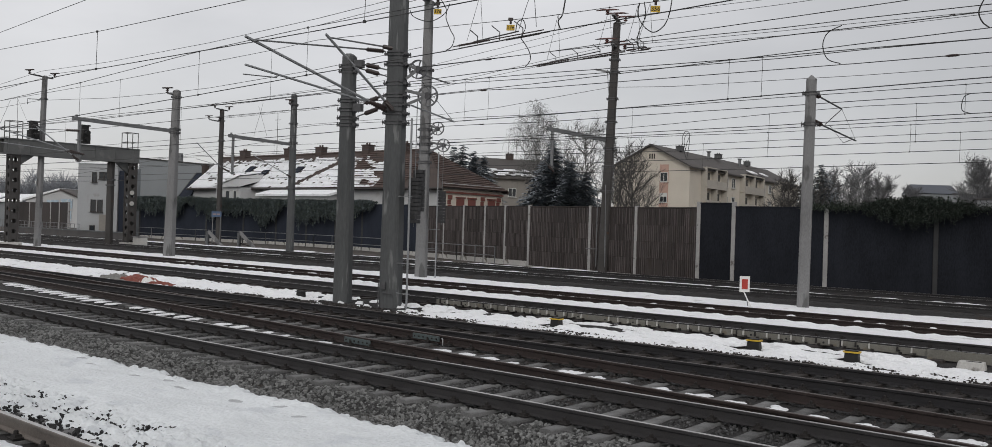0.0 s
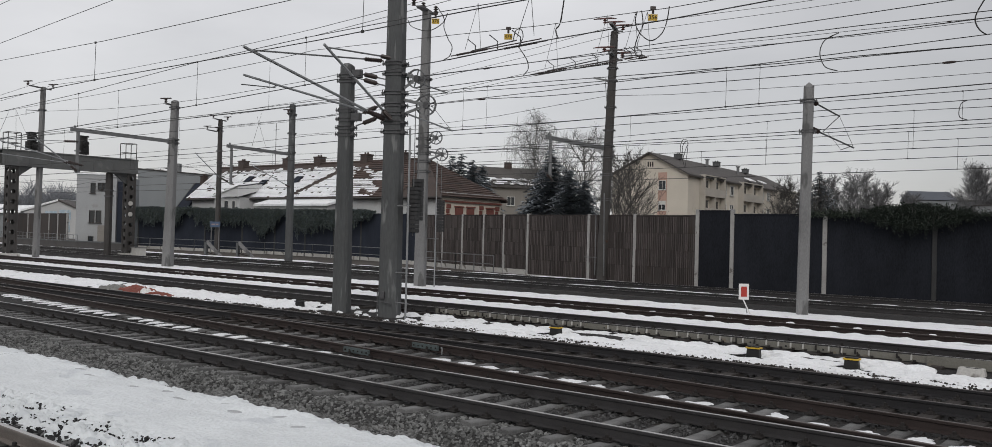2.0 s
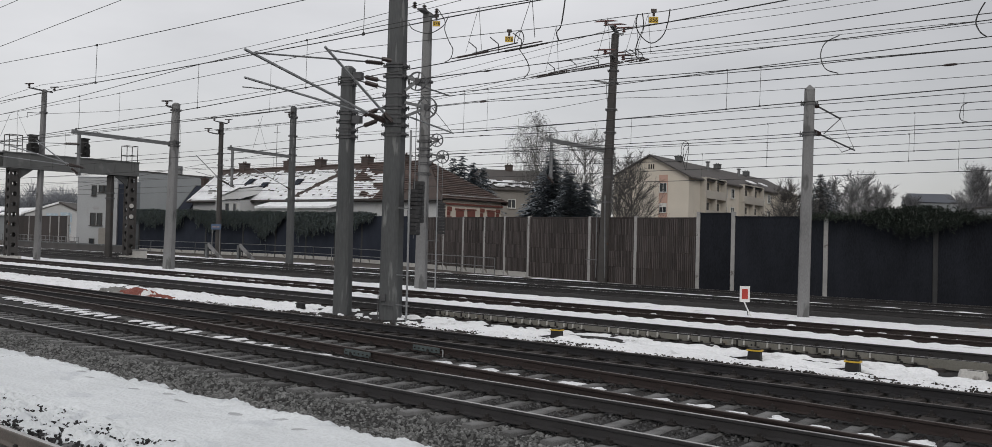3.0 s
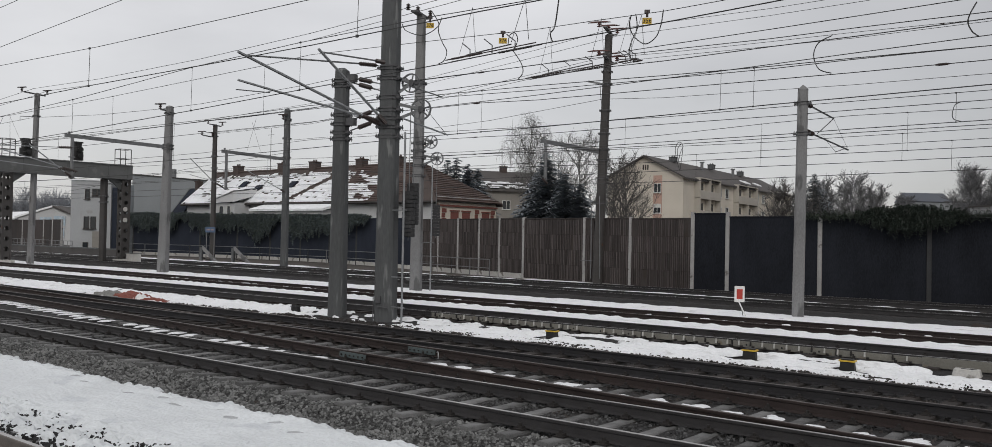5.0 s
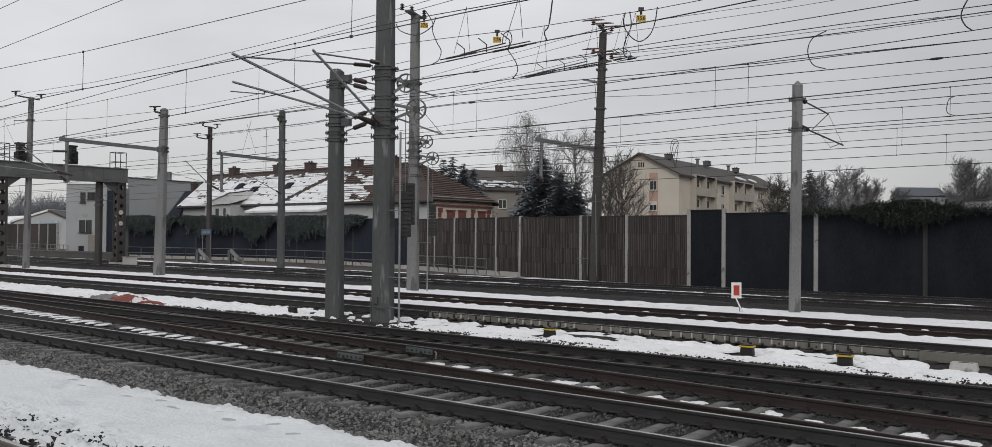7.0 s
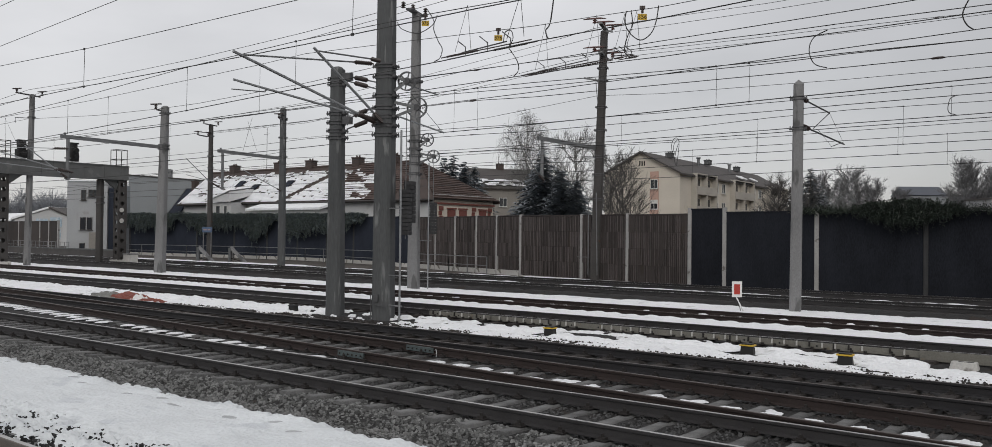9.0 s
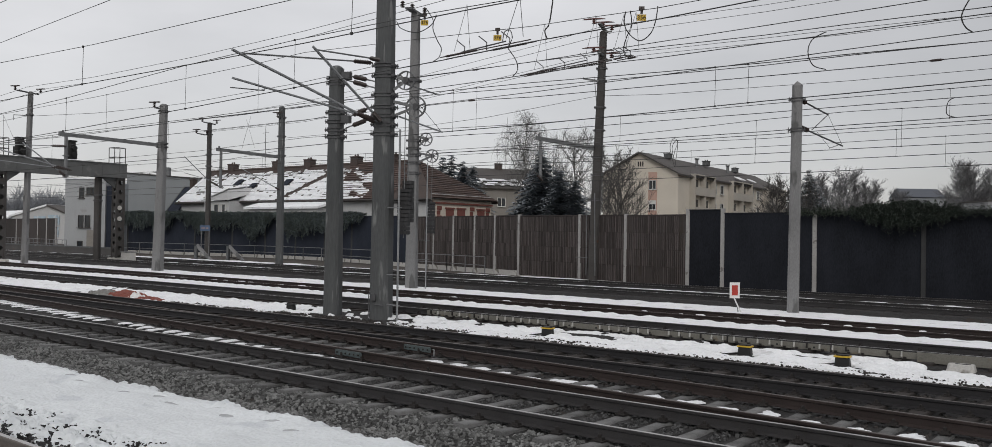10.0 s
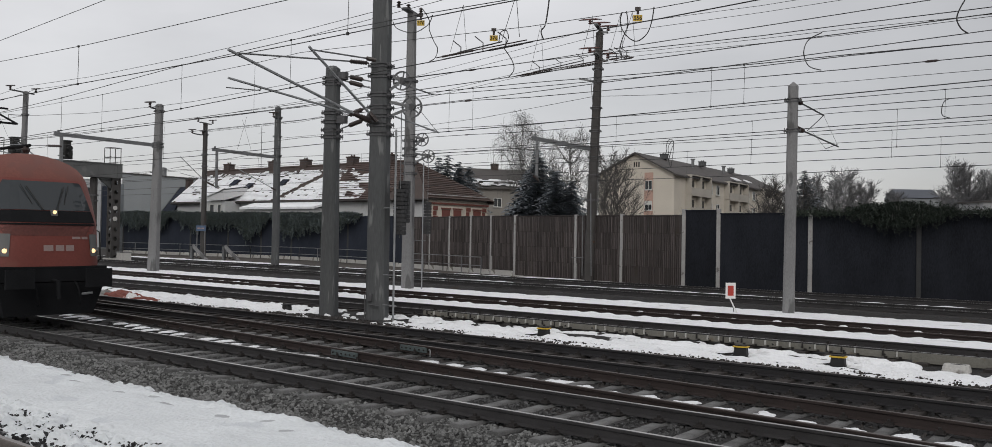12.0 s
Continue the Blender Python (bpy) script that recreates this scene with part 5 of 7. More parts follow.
    section_insulator(14.3, -13.0, -10.6, 5.94, 6.01, 7.0, "dark section insulator hanging in the overhead line")
    section_insulator(20.0, -15.2, -12.35, 6.62, 6.74, 7.98, "dark section insulator hanging in the overhead line")
    section_insulator(20.0, -12.2, -11.6, 6.74, 6.75, 7.9, "short section insulator beside the loop cable")
    CABLES = [
        (20, [(-20.18, 8.82), (-19.98, 8.58), (-19.29, 8.36), (-18.69, 8.52), (-18.49, 8.80)]),
        (20, [(-18.91, 9.04), (-18.63, 8.66), (-18.62, 8.37), (-18.43, 8.0), (-18.27, 7.75), (-18.36, 7.49), (-18.59, 7.4)]),
        (20, [(-15.73, 7.47), (-15.43, 7.08), (-15.37, 6.81), (-15.54, 6.64)]),
        (20, [(-15.92, 7.67), (-15.86, 7.93), (-15.66, 7.96), (-15.58, 7.72), (-15.75, 7.47)]),
        (14.3, [(-10.12, 6.98), (-10.22, 6.34), (-10.33, 6.19), (-10.27, 6.02)]),
        (20, [(-11.90, 7.95), (-11.95, 7.67), (-11.79, 7.36), (-11.48, 7.15), (-11.18, 7.29), (-11.04, 7.59), (-10.98, 7.95)])]
    CABLES_FAR = [
        (20, [(-11.77, 7.95), (-11.73, 7.59), (-11.90, 7.21), (-11.94, 6.89), (-11.73, 6.72)]),
        (24.2, [(-8.22, 7.74), (-8.59, 7.58), (-8.71, 7.25), (-8.57, 6.88), (-8.23, 6.73)]),
        (32.6, [(-6.86, 6.94), (-7.03, 6.85), (-7.1, 6.58), (-7.06, 6.39), (-6.85, 6.3)]),
        (20, [(-3.93, 7.09), (-4.05, 6.87), (-4.09, 6.69), (-4.01, 6.5), (-3.89, 6.39)]),
        (39.5, [(-20.75, 5.99), (-20.63, 6.48), (-20.5, 6.78), (-20.6, 6.88), (-20.77, 6.7), (-20.8, 6.45), (-20.72, 6.11)]),
        (39.5, [(-20.66, 5.6), (-20.91, 6.54), (-20.76, 6.97), (-20.51, 6.77), (-20.64, 5.6)])]
    for y, rows in CABLES + CABLES_FAR:
        g = Geo().tube(smooth_pts([(x, y, z) for x, z in rows]), 0.014, 6)
        solid("jumper_cable", g, M_WIRE, "black jumper cable looped between overhead wires", "cable", "jumper cables")
    for a, b in (((-51.84, 37.2, 9.78), (-50.82, 37.2, 7.7)),
                 ((-52.32, 37.2, 7.8), (-51.35, 37.2, 9.96)),
                 ((-61.15, 24.2, 7.46), (-59.49, 24.2, 9.07)),
                 ((-58.49, 24.2, 9.12), (-56.78, 24.2, 7.38)),
                 ((-58.36, 24.2, 7.34), (-58.46, 24.2, 9.11))):
        solid("wire_hanger", Geo().tube([a, b], 0.009, 4), M_WIRE, "thin slanting hanger wire between overhead wires", "cable", "wire hangers")
    number_plate(-18.98, 20.0, 8.62, "376")
    number_plate(-16.11, 20.0, 7.80, "376")
    number_plate(-11.44, 20.0, 7.73, "356")


build_masts()
build_wires()


# ---- buildings ----
def window(parent, m, w, h, name="window", frame_mat=None, blind=0.0, surround=None):
    """Window > frame, pane; local x along the wall, y outwards (-), z up."""
    f = Geo()
    b = 0.08 if w > 0.8 else 0.05                          # small windows have thin frames and no mullion
    for c, s in (((0, 0, h / 2 - b / 2), (w, 0.1, b)), ((0, 0, -h / 2 + b / 2), (w, 0.1, b)), ((-w / 2 + b / 2, 0, 0), (b, 0.1, h)), ((w / 2 - b / 2, 0, 0), (b, 0.1, h))):
        f.box(c, s)
    if w > 0.8:
        f.box((0, 0, 0), (0.06, 0.09, h))
    f.box((0, -0.07, -h / 2 - 0.04), (w + 0.2, 0.16, 0.06))
    ob = part(name, f, frame_mat or M_FRAME, parent, m=m)
    part("pane", Geo().box((0, 0.02, 0), (w - 0.12, 0.03, h - 0.12)), M_GLASS, ob, "dark window glass")
    if blind:
        part("blind", Geo().box((0, -0.01, h / 2 - blind / 2 - 0.05), (w - 0.12, 0.03, blind)), M_FRAME, ob, "half-drawn white blind")
    return ob


def gable_roof(parent, x0, x1, y0, y1, ze, zr, over, material, along="y", label="", thick=0.22, hip=0.0, name="roof"):
    """Two roof slopes with overhang and thickness. along: direction of the ridge; hip: inset of the ridge's far end."""
    g = Geo()
    if along == "y":
        mid = (x0 + x1) / 2
        k = (zr - ze) / (mid - x0)
        pts = [(x0 - over, ze - k * over), (mid, zr), (x1 + over, ze - k * over)]
        a, b = y0 - over, y1 + over
        up = [(px, a, pz) for px, pz in pts] + [(px, b, pz) for px, pz in pts]
    else:
        mid = (y0 + y1) / 2
        k = (zr - ze) / (mid - y0)
        pts = [(y0 - over, ze - k * over), (mid, zr), (y1 + over, ze - k * over)]
        a, b = x0 - over, x1 + over
        up = [(a, py, pz) for py, pz in pts] + [(b if i != 1 else b - over - hip, py, pz) for i, (py, pz) in enumerate(pts)]
    lo = [(p[0], p[1], p[2] - thick) for p in up]
    v = up + lo
    f = [(0, 1, 4, 3), (1, 2, 5, 4), (6, 9, 10, 7), (7, 10, 11, 8), (0, 6, 7, 1), (1, 7, 8, 2), (3, 4, 10, 9), (4, 5, 11, 10), (0, 3, 9, 6), (2, 8, 11, 5)]
    if hip:
        f.append((3, 4, 5))
    g.add(v, f)
    return part(name, g, material, parent, label)


def chimney(parent, x, y, z, s=(0.7, 0.7, 1.4), material=None):
    g = Geo()
    g.box((x, y, z), s)
    g.box((x, y, z + s[2] / 2 + 0.05), (s[0] + 0.14, s[1] + 0.14, 0.1))
    for k in (-0.2, 0.2):
        g.lathe([(0.09, z + s[2] / 2 + 0.1), (0.09, z + s[2] / 2 + 0.3)], 8, (x + k * s[0], y, 0))
    return part("chimney", g, material or M_BRICK, parent)


def build_apartments():
    t = thing("apartment_building", (-64.9, 113.6, GROUND), "cream three-storey apartment house with grey gable roof and loggias", "apartment building", rz=5.9)
    w, ln, ze, zr = 5.8, 54.0, 11.75, 14.75
    g = Geo()
    g.box((0, ln / 2, ze / 2), (2 * w, ln, ze))
    g.add([(-w, 0, ze), (w, 0, ze), (0, 0, zr - 0.15), (-w, ln, ze), (w, ln, ze), (0, ln, zr - 0.15)], [(0, 1, 2), (5, 4, 3), (0, 2, 5, 3), (1, 4, 5, 2)])
    part("wall", g, M_CREAM, t)
    gable_roof(t, -w, w, 0, ln, ze, zr, 0.6, M_ROOFGREY, "y", "dark grey fibre-cement roof")
    part("colour_band", Geo().box((2.0, -0.03, 6.6), (1.3, 0.1, 10.4)), M_PINK, t, "salmon painted stripe")
    for z in (10.0, 7.1, 4.2):
        window(t, pose(2.0, -0.1, z), 1.15, 1.35, blind=0.5 if z < 8 else 0)
    g = Geo()
    for k in (-0.35, 0, 0.35):
        g.box((0.1 + k, -0.03, 13.0), (0.16, 0.08, 0.7))
    part("attic_vent", g, M_BLACK, t)
    # long side with loggias: blocks a little proud of the wall
    for y0, y1 in ((4.5, 13.0), (21.5, 31.5), (41.0, 52.0)):
        for zf in (8.9, 6.0, 3.1):
            b = Geo()
            x0, x1 = w - 0.02, w + 0.9
            b.box(((x0 + x1) / 2, (y0 + y1) / 2, zf - 0.1), (x1 - x0, y1 - y0, 0.2))
            b.box((x1 - 0.06, (y0 + y1) / 2, zf + 0.5), (0.12, y1 - y0, 1.0))
            for yy in (y0, (y0 + y1) / 2, y1):
                b.box(((x0 + x1) / 2, yy, zf + 1.35), (x1 - x0, 0.2, 2.7))
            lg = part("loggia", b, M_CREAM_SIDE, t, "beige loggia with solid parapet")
            for yy in ((3 * y0 + y1) / 4, (y0 + 3 * y1) / 4):
                part("loggia_door", Geo().box((w + 0.012, yy + 0.7, zf + 1.15), (0.02, 1.1, 2.0)), M_GLASS, lg, "dark recessed balcony door")
        b = Geo()
        b.box((w + 0.45, (y0 + y1) / 2, ze - 0.08), (0.9, y1 - y0 + 0.2, 0.16))
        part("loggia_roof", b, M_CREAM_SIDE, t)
    for yy in (15.0, 18.2, 33.8, 37.2):
        for z in (10.1, 7.2, 4.3):
            window(t, pose(w + 0.06, yy, z, 0, 0, 90), 1.5, 1.5)
    for x, y in ((0.6, 9), (1.2, 24), (0.8, 40)):
        chimney(t, x, y, 14.8, (0.9, 1.2, 0.7), M_CONC_DARK)
    for y in (18, 33):
        part("roof_pipe", Geo().lathe([(0.25, 13.6), (0.25, 15.0), (0.4, 15.05), (0.4, 15.2)], 8, (1.8, y, 0)), M_GALV_DULL, t)
    for y0, y1 in ((28, 31), (35, 37)):
        s = Geo()
        s.add([(4.6, y0, 12.75), (5.6, y0, 12.3), (5.6, y1, 12.3), (4.6, y1, 12.75), (4.6, y0, 12.9), (5.6, y0, 12.45), (5.6, y1, 12.45), (4.6, y1, 12.9)], [(4, 5, 6, 7), (0, 1, 5, 4), (1, 2, 6, 5), (2, 3, 7, 6), (3, 0, 4, 7)])
        part("snow_remnant", s, M_SNOW, t, "remnant of snow on the eaves")


def tile_courses(x0, x1, y0, z0, y1, z1, step, keep, lift=0.03, seed=1.0, piece=0.9):
    """Overlapping roof courses between eave (y0, z0) and ridge (y1, z1); keep(x, k) leaves pieces out."""
    g = Geo()
    n = int(math.hypot(y1 - y0, z1 - z0) / step)
    d = Vector((0, y1 - y0, z1 - z0)) / n
    nrm = Vector((0, -(z1 - z0), y1 - y0)).normalized()
    for k in range(n):
        p = Vector((0, y0, z0)) + d * k
        x = x0
        while x < x1:
            ln = piece * (0.7 + 0.6 * hsh(x, k, seed))
            xe = min(x + ln, x1)
            if keep(x, k / n):
                a, b = nrm * (lift + 0.02 * hsh(k, x, 2)), nrm * 0.005
                lo, hi = p, p + d * 1.04
                g.add([(x, *(lo + a)[1:]), (xe - 0.01, *(lo + a)[1:]), (xe - 0.01, *(hi + b)[1:]), (x, *(hi + b)[1:]), (x, *(lo)[1:]), (xe - 0.01, *(lo)[1:])],
                      [(0, 1, 2, 3), (4, 5, 1, 0), (4, 0, 3), (5, 2, 1)])
            x = xe
    return g


def build_long_house():
    """Long low house along the line: snow on its roof, hipped end with red trim."""
    x0, x1, y0, y1, ze, zr = -90.2, -52.3, 56.4, 64.3, 5.65, 8.95
    t = thing("long_house", (0, 0, GROUND), "long white house with snowy brown tile roof and chimneys", "house")
    off = -GROUND
    g = Geo()
    g.box(((x0 + x1) / 2, (y0 + y1) / 2, (ze + off) / 2), (x1 - x0, y1 - y0, ze + off))
    ym = (y0 + y1) / 2
    g.add([(x0, y0, ze + off), (x0, y1, ze + off), (x0, ym, zr + off - 0.2), (x0 + 0.3, y0, ze + off), (x0 + 0.3, y1, ze + off), (x0 + 0.3, ym, zr + off - 0.2)], [(0, 2, 1), (3, 4, 5), (0, 3, 5, 2), (1, 2, 5, 4)])
    part("wall", g, M_WALLWHITE, t)
    roof = gable_roof(t, x0, x1, y0, y1, ze + off, zr + off, 0.5, M_TILE_DARK, "x", "brown tile roof", hip=5.5)
    k = (zr - ze) / (ym - y0)
    ye, zee = y0 - 0.5, ze + off - 0.5 * k
    tiles = tile_courses(-66.5, -57.0, ye, zee + 0.02, ym, zr + off + 0.02, 0.34, lambda x, q: True, 0.05, 2.0, 0.8)
    ob = part("tiles", tiles, M_TILE, roof, "brown interlocking tiles")
    tagged(ob, kind="stuff")
    # hip end tiles
    g, n = Geo(), 20
    A, B, C = Vector((x1 + 0.5, ye, zee + 0.04)), Vector((x1 + 0.5, y1 + 0.5, zee + 0.04)), Vector((x1 - 5.5, ym, zr + off + 0.04))
    for i in range(n):
        a0, b0, a1, b1 = A.lerp(C, i / n), B.lerp(C, i / n), A.lerp(C, (i + 1.05) / n), B.lerp(C, (i + 1.05) / n)
        up = Vector((0.03, 0, 0.05))
        m = max(1, int((b0 - a0).length / 0.8))
        for j in range(m):
            p, q, r, s = a0.lerp(b0, j / m), a0.lerp(b0, (j + 0.97) / m), a1.lerp(b1, (j + 0.97) / m), a1.lerp(b1, j / m)
            g.add([p + up, q + up, r, s, p, q], [(0, 1, 2, 3), (4, 5, 1, 0)])
    ob = part("hip_tiles", g, M_TILE, roof, "brown interlocking tiles on the hip")
    tagged(ob, kind="stuff")

    def snowy(x, q):
        if q > 0.83 + 0.07 * noise.noise((x * 0.5, 0, 3)) + 0.05 * noise.noise((x * 2.1, 4, 3)):
            return False
        edge = abs(x + 70.0 - 5.5 * (q - 0.5))
        if edge < 0.55:                                    # bare strip along the party wall
            return False
        if q > 0.62 and noise.noise((x * 0.7, q * 17, 5)) > 0.30:
            return False
        for sx, sq in ((-79.3, 0.42), (-74.0, 0.5), (-82.5, 0.55)):
            if abs(x - sx) < 0.6 and abs(q - sq) < 0.085:
                return False
        if x < -66:
            return noise.noise((x * 1.6, q * 30, 8)) < 0.47
        return noise.noise((x * 0.55 + q * 2.5, q * 4.5, 9)) + 0.35 * noise.noise((x * 2.0, q * 22, 2)) > (-0.12 if q < 0.5 else 0.12)

    s = tile_courses(x0 - 0.4, -60.5, ye, zee + 0.05, ym, zr + off + 0.05, 0.2, snowy, 0.035, 4.0, 0.34)
    ob = part("roof_snow", s, M_SNOW, roof, "streaky snow lying on the tiles")
    tagged(ob, kind="stuff")
    part("ridge_cap", Geo().tube([(x0 - 0.5, ym, zr + off), (x1 - 5.5, ym, zr + off)], 0.14, 6), M_BRICK, roof)
    part("gutter", Geo().tube([(x0 - 0.5, ye - 0.05, zee - 0.1), (x1 + 0.5, ye - 0.05, zee - 0.1)], 0.08, 6), M_STEEL_DARK, roof)
    for i, (sx, sq) in enumerate(((-79.3, 0.42), (-74.0, 0.5), (-82.5, 0.55))):
        p = Vector((0, ye, zee)).lerp(Vector((0, ym, zr + off)), sq)
        part("skylight", Geo().box((0, 0, 0), (0.95, 1.0, 0.12)), M_PANEL_SLATE, roof, "dark roof window", m=pose(sx, p.y, p.z + 0.1, math.degrees(math.atan(k)), 0, 0))
    for x in (-86.5, -78.5, -73.3, -66.2, -61.0):
        chimney(t, x, ym + 0.1, zr + off + 0.15, (0.95, 0.8, 0.95))
    part("antenna", Geo().tube([(-80.6, ym, zr + off), (-80.6, ym, zr + off + 4.6)], 0.03, 5).tube([(-81.1, ym, zr + off + 3.9), (-80.1, ym, zr + off + 3.9)], 0.02, 4), M_STEEL_DARK, t)
    # projecting bay with small gable and three windows
    b = Geo()
    b.box((-80.9, y0 - 0.9, (5.25 + off) / 2), (4.4, 1.8, 5.25 + off))
    bay = part("bay", b, M_WALLWHITE, t, "white projecting bay")
    b = Geo()
    b.add([(-83.3, y0 - 2.1, 5.3 + off), (-78.5, y0 - 2.1, 5.3 + off), (-78.9, y0 - 1.9, 6.35 + off), (-83.3, y0 + 0.8, 6.1 + off), (-78.5, y0 + 0.8, 6.1 + off), (-78.9, y0 + 1.1, 6.75 + off)], [(0, 1, 4, 3), (1, 4, 5, 2), (0, 1, 2), (3, 5, 4)])
    part("bay_gable", b, M_WALLWHITE, t, "white gable of the bay")
    b = Geo().add([(-83.5, y0 - 2.2, 5.36 + off), (-78.8, y0 - 2.1, 6.42 + off), (-78.8, y0 + 1.2, 6.95 + off), (-83.5, y0 + 0.9, 6.2 + off), (-83.5, y0 - 2.2, 5.22 + off), (-79.3, y0 - 2.1, 6.22 + off)], [(0, 1, 2, 3), (4, 5, 1, 0)])
    part("bay_snow", b, M_SNOW, t, "snow on the bay roof")
    for x, w in ((-82.2, 0.62), (-80.9, 0.8), (-79.6, 0.62)):
        window(bay, pose(x, y0 - 1.84, 4.3 + off), w, 1.25)
    # lean-to with snow before the house
    b = Geo()
    b.box((-70.0, y0 - 1.0, (4.45 + off) / 2), (10.5, 2.0, 4.45 + off))
    part("lean_to", b, M_WALLWHITE, t, "low white lean-to")
    b = Geo().add([(-75.6, y0 - 2.3, 4.55 + off), (-64.4, y0 - 2.3, 4.55 + off), (-64.4, y0, 5.2 + off), (-75.6, y0, 5.2 + off), (-75.6, y0 - 2.3, 4.35 + off), (-64.4, y0 - 2.3, 4.35 + off), (-64.4, y0, 4.95 + off), (-75.6, y0, 4.95 + off)],
                  [(0, 1, 2, 3), (7, 6, 5, 4), (0, 4, 5, 1), (1, 5, 6, 2), (3, 2, 6, 7), (0, 3, 7, 4)])
    part("lean_to_roof", b, M_SNOW, t, "lean-to roof white with snow")
    for x in (-73.5, -71.5, -69.5, -67.5, -65.8):
        window(t, pose(x, y0 - 2.05, 3.6 + off), 1.3, 1.0)
    # hipped end wall with red surrounds
    part("cornice", Geo().box((x1 + 0.1, ym, 4.86 + off), (0.3, y1 - y0 + 0.1, 0.15)), M_REDTRIM, t, "red brick cornice")
    part("end_wall", Geo().box((x1 + 0.02, ym, (ze + off) / 2 - 0.2), (0.16, y1 - y0 - 0.02, ze + off - 0.6)), M_CREAM, t, "cream end wall")
    for y in (58.52, 60.03, 62.73):
        part("blind", Geo().box((x1 + 0.16, y, 3.59 + off), (0.1, 0.95, 1.5)), M_REDTRIM, t, "closed red shutter")
        part("lintel", Geo().box((x1 + 0.18, y, 4.44 + off), (0.16, 1.15, 0.12)), M_REDTRIM, t)
    for y in (57.14, 61.5, 63.73):
        g = Geo()
        for i in range(6):
            g.box((x1 + 0.14, y + (0.05 if i % 2 else -0.05), 2.34 + off + i * 0.42), (0.1, 0.36 + 0.16 * (i % 2), 0.36))
        part("quoin", g, M_REDTRIM, t, "red brick quoin")


def build_far_houses():
    # white and grey block at the bridge
    t = thing("office_block", (-94.4, 45.4, GROUND), "white rendered block with small windows and flat roof", "building", rz=39.4)
    part("wall", Geo().box((2.1, 2.5, 3.85), (4.2, 5.0, 7.7)), M_WALLPALE, t)
    part("flat_roof", Geo().box((2.1, 2.5, 7.75), (4.5, 5.3, 0.14)), M_SNOW, t, "snow-covered flat roof")
    part("stair_glazing", Geo().box((4.5, 0.9, 3.5), (0.5, 1.4, 7.0)), M_PANEL_SLATE, t, "dark glazed stair strip")
    part("stair_wall", Geo().box((5.1, 1.6, 3.7), (0.7, 2.6, 7.4)), M_WALLGREY, t, "grey stair wall")
    for x, z, w, h in ((1.75, 6.25, 0.5, 1.1), (2.5, 6.45, 0.5, 0.75), (3.0, 6.45, 0.45, 0.75), (1.7, 3.25, 0.55, 1.3), (2.4, 3.25, 0.55, 1.3), (1.65, 0.75, 0.55, 0.9)):
        window(t, pose(x, -0.05, z), w, h, frame_mat=M_STEEL_DARK)
    part("stained_base", Geo().box((2.9, -0.03, 1.5), (1.1, 0.08, 1.7)), M_WALLBROWN, t, "weathered beige patch")
    t = thing("grey_hall", (-111.6, 61.7, GROUND), "windowless grey hall with low parapet", "building", rz=39.4)
    g = Geo()
    g.add([(0, 0, 0), (16.5, 0, 0), (16.5, 9, 0), (0, 9, 0), (0, 0, 9.85), (16.5, 0, 8.8), (16.5, 9, 8.8), (0, 9, 9.85)], [(3, 2, 1, 0), (4, 5, 6, 7), (0, 1, 5, 4), (1, 2, 6, 5), (2, 3, 7, 6), (3, 0, 4, 7)])
    part("wall", g, M_WALLGREY, t)
    part("parapet", Geo().prism([(-0.15, -0.05), (0.15, -0.05), (0.15, 0.08), (-0.15, 0.08)], (-0.1, 0.0, 9.87), (16.6, 0.0, 8.82)), M_STEEL_DARK, t)
    part("roof_vent", Geo().box((4.4, 2, 10.2), (1.0, 0.8, 1.2)), M_GALV_DULL, t)
    part("roof_pipe", Geo().box((3.75, 2, 10.1), (0.14, 0.14, 1.4)), M_STEEL_DARK, t)
    # dark steep roof against the end of the long house
    t = thing("small_house", (0, 0, GROUND), "small house with steep dark slate roof", "house")
    part("wall", Geo().box((-91.75, 58.6, 2.35), (2.2, 4.0, 4.7)), M_PANEL_SLATE, t)
    part("end_gable", Geo().add([(-92.8, 56.6, 4.7), (-92.8, 60.6, 4.7), (-92.8, 58.6, 7.2), (-92.6, 56.6, 4.7), (-92.6, 60.6, 4.7), (-92.6, 58.6, 7.2)], [(0, 2, 1), (3, 4, 5), (0, 3, 5, 2), (1, 2, 5, 4)]), M_WALLGREY, t)
    gable_roof(t, -92.85, -91.05, 56.5, 60.7, 4.9, 7.5, 0.25, M_PANEL_SLATE, "x", "dark slate roof")
    part("verge_board", Geo().prism([(-0.04, -0.1), (0.04, -0.1), (0.04, 0.08), (-0.04, 0.08)], (-93.16, 56.3, 4.62), (-93.16, 58.6, 7.5)), M_GALV_DULL, t, "pale verge board")
    chimney(t, -91.4, 58.6, 7.7, (0.6, 0.6, 1.0))
    # house behind the trees
    t = thing("house_behind_trees", (-95.6, 114.5, GROUND), "plain grey-brown house with dark snowy roof behind the trees", "house", rz=55)
    part("wall", Geo().box((6, 6, 5.4), (14, 11, 10.8)), M_WALLBROWN, t)
    gable_roof(t, -1, 13, 0.5, 11.5, 10.8, 14.0, 0.6, M_ROOFGREY, "x", "dark grey roof with snow streaks")
    sn = tile_courses(-1, 9, -0.1, 10.75, 4.0, 13.0, 0.4, lambda x, q: q < 0.5 and noise.noise((x, q * 6, 2)) > -0.05, 0.1, 3.0)
    part("roof_snow", sn, M_SNOW, t, "streaks of snow on the roof")
    chimney(t, 5, 6, 14.2, (1.2, 0.8, 1.2))
    for x in (1, 4, 8, 11):
        window(t, pose(x, 0.42, 8.0), 1.4, 1.5)
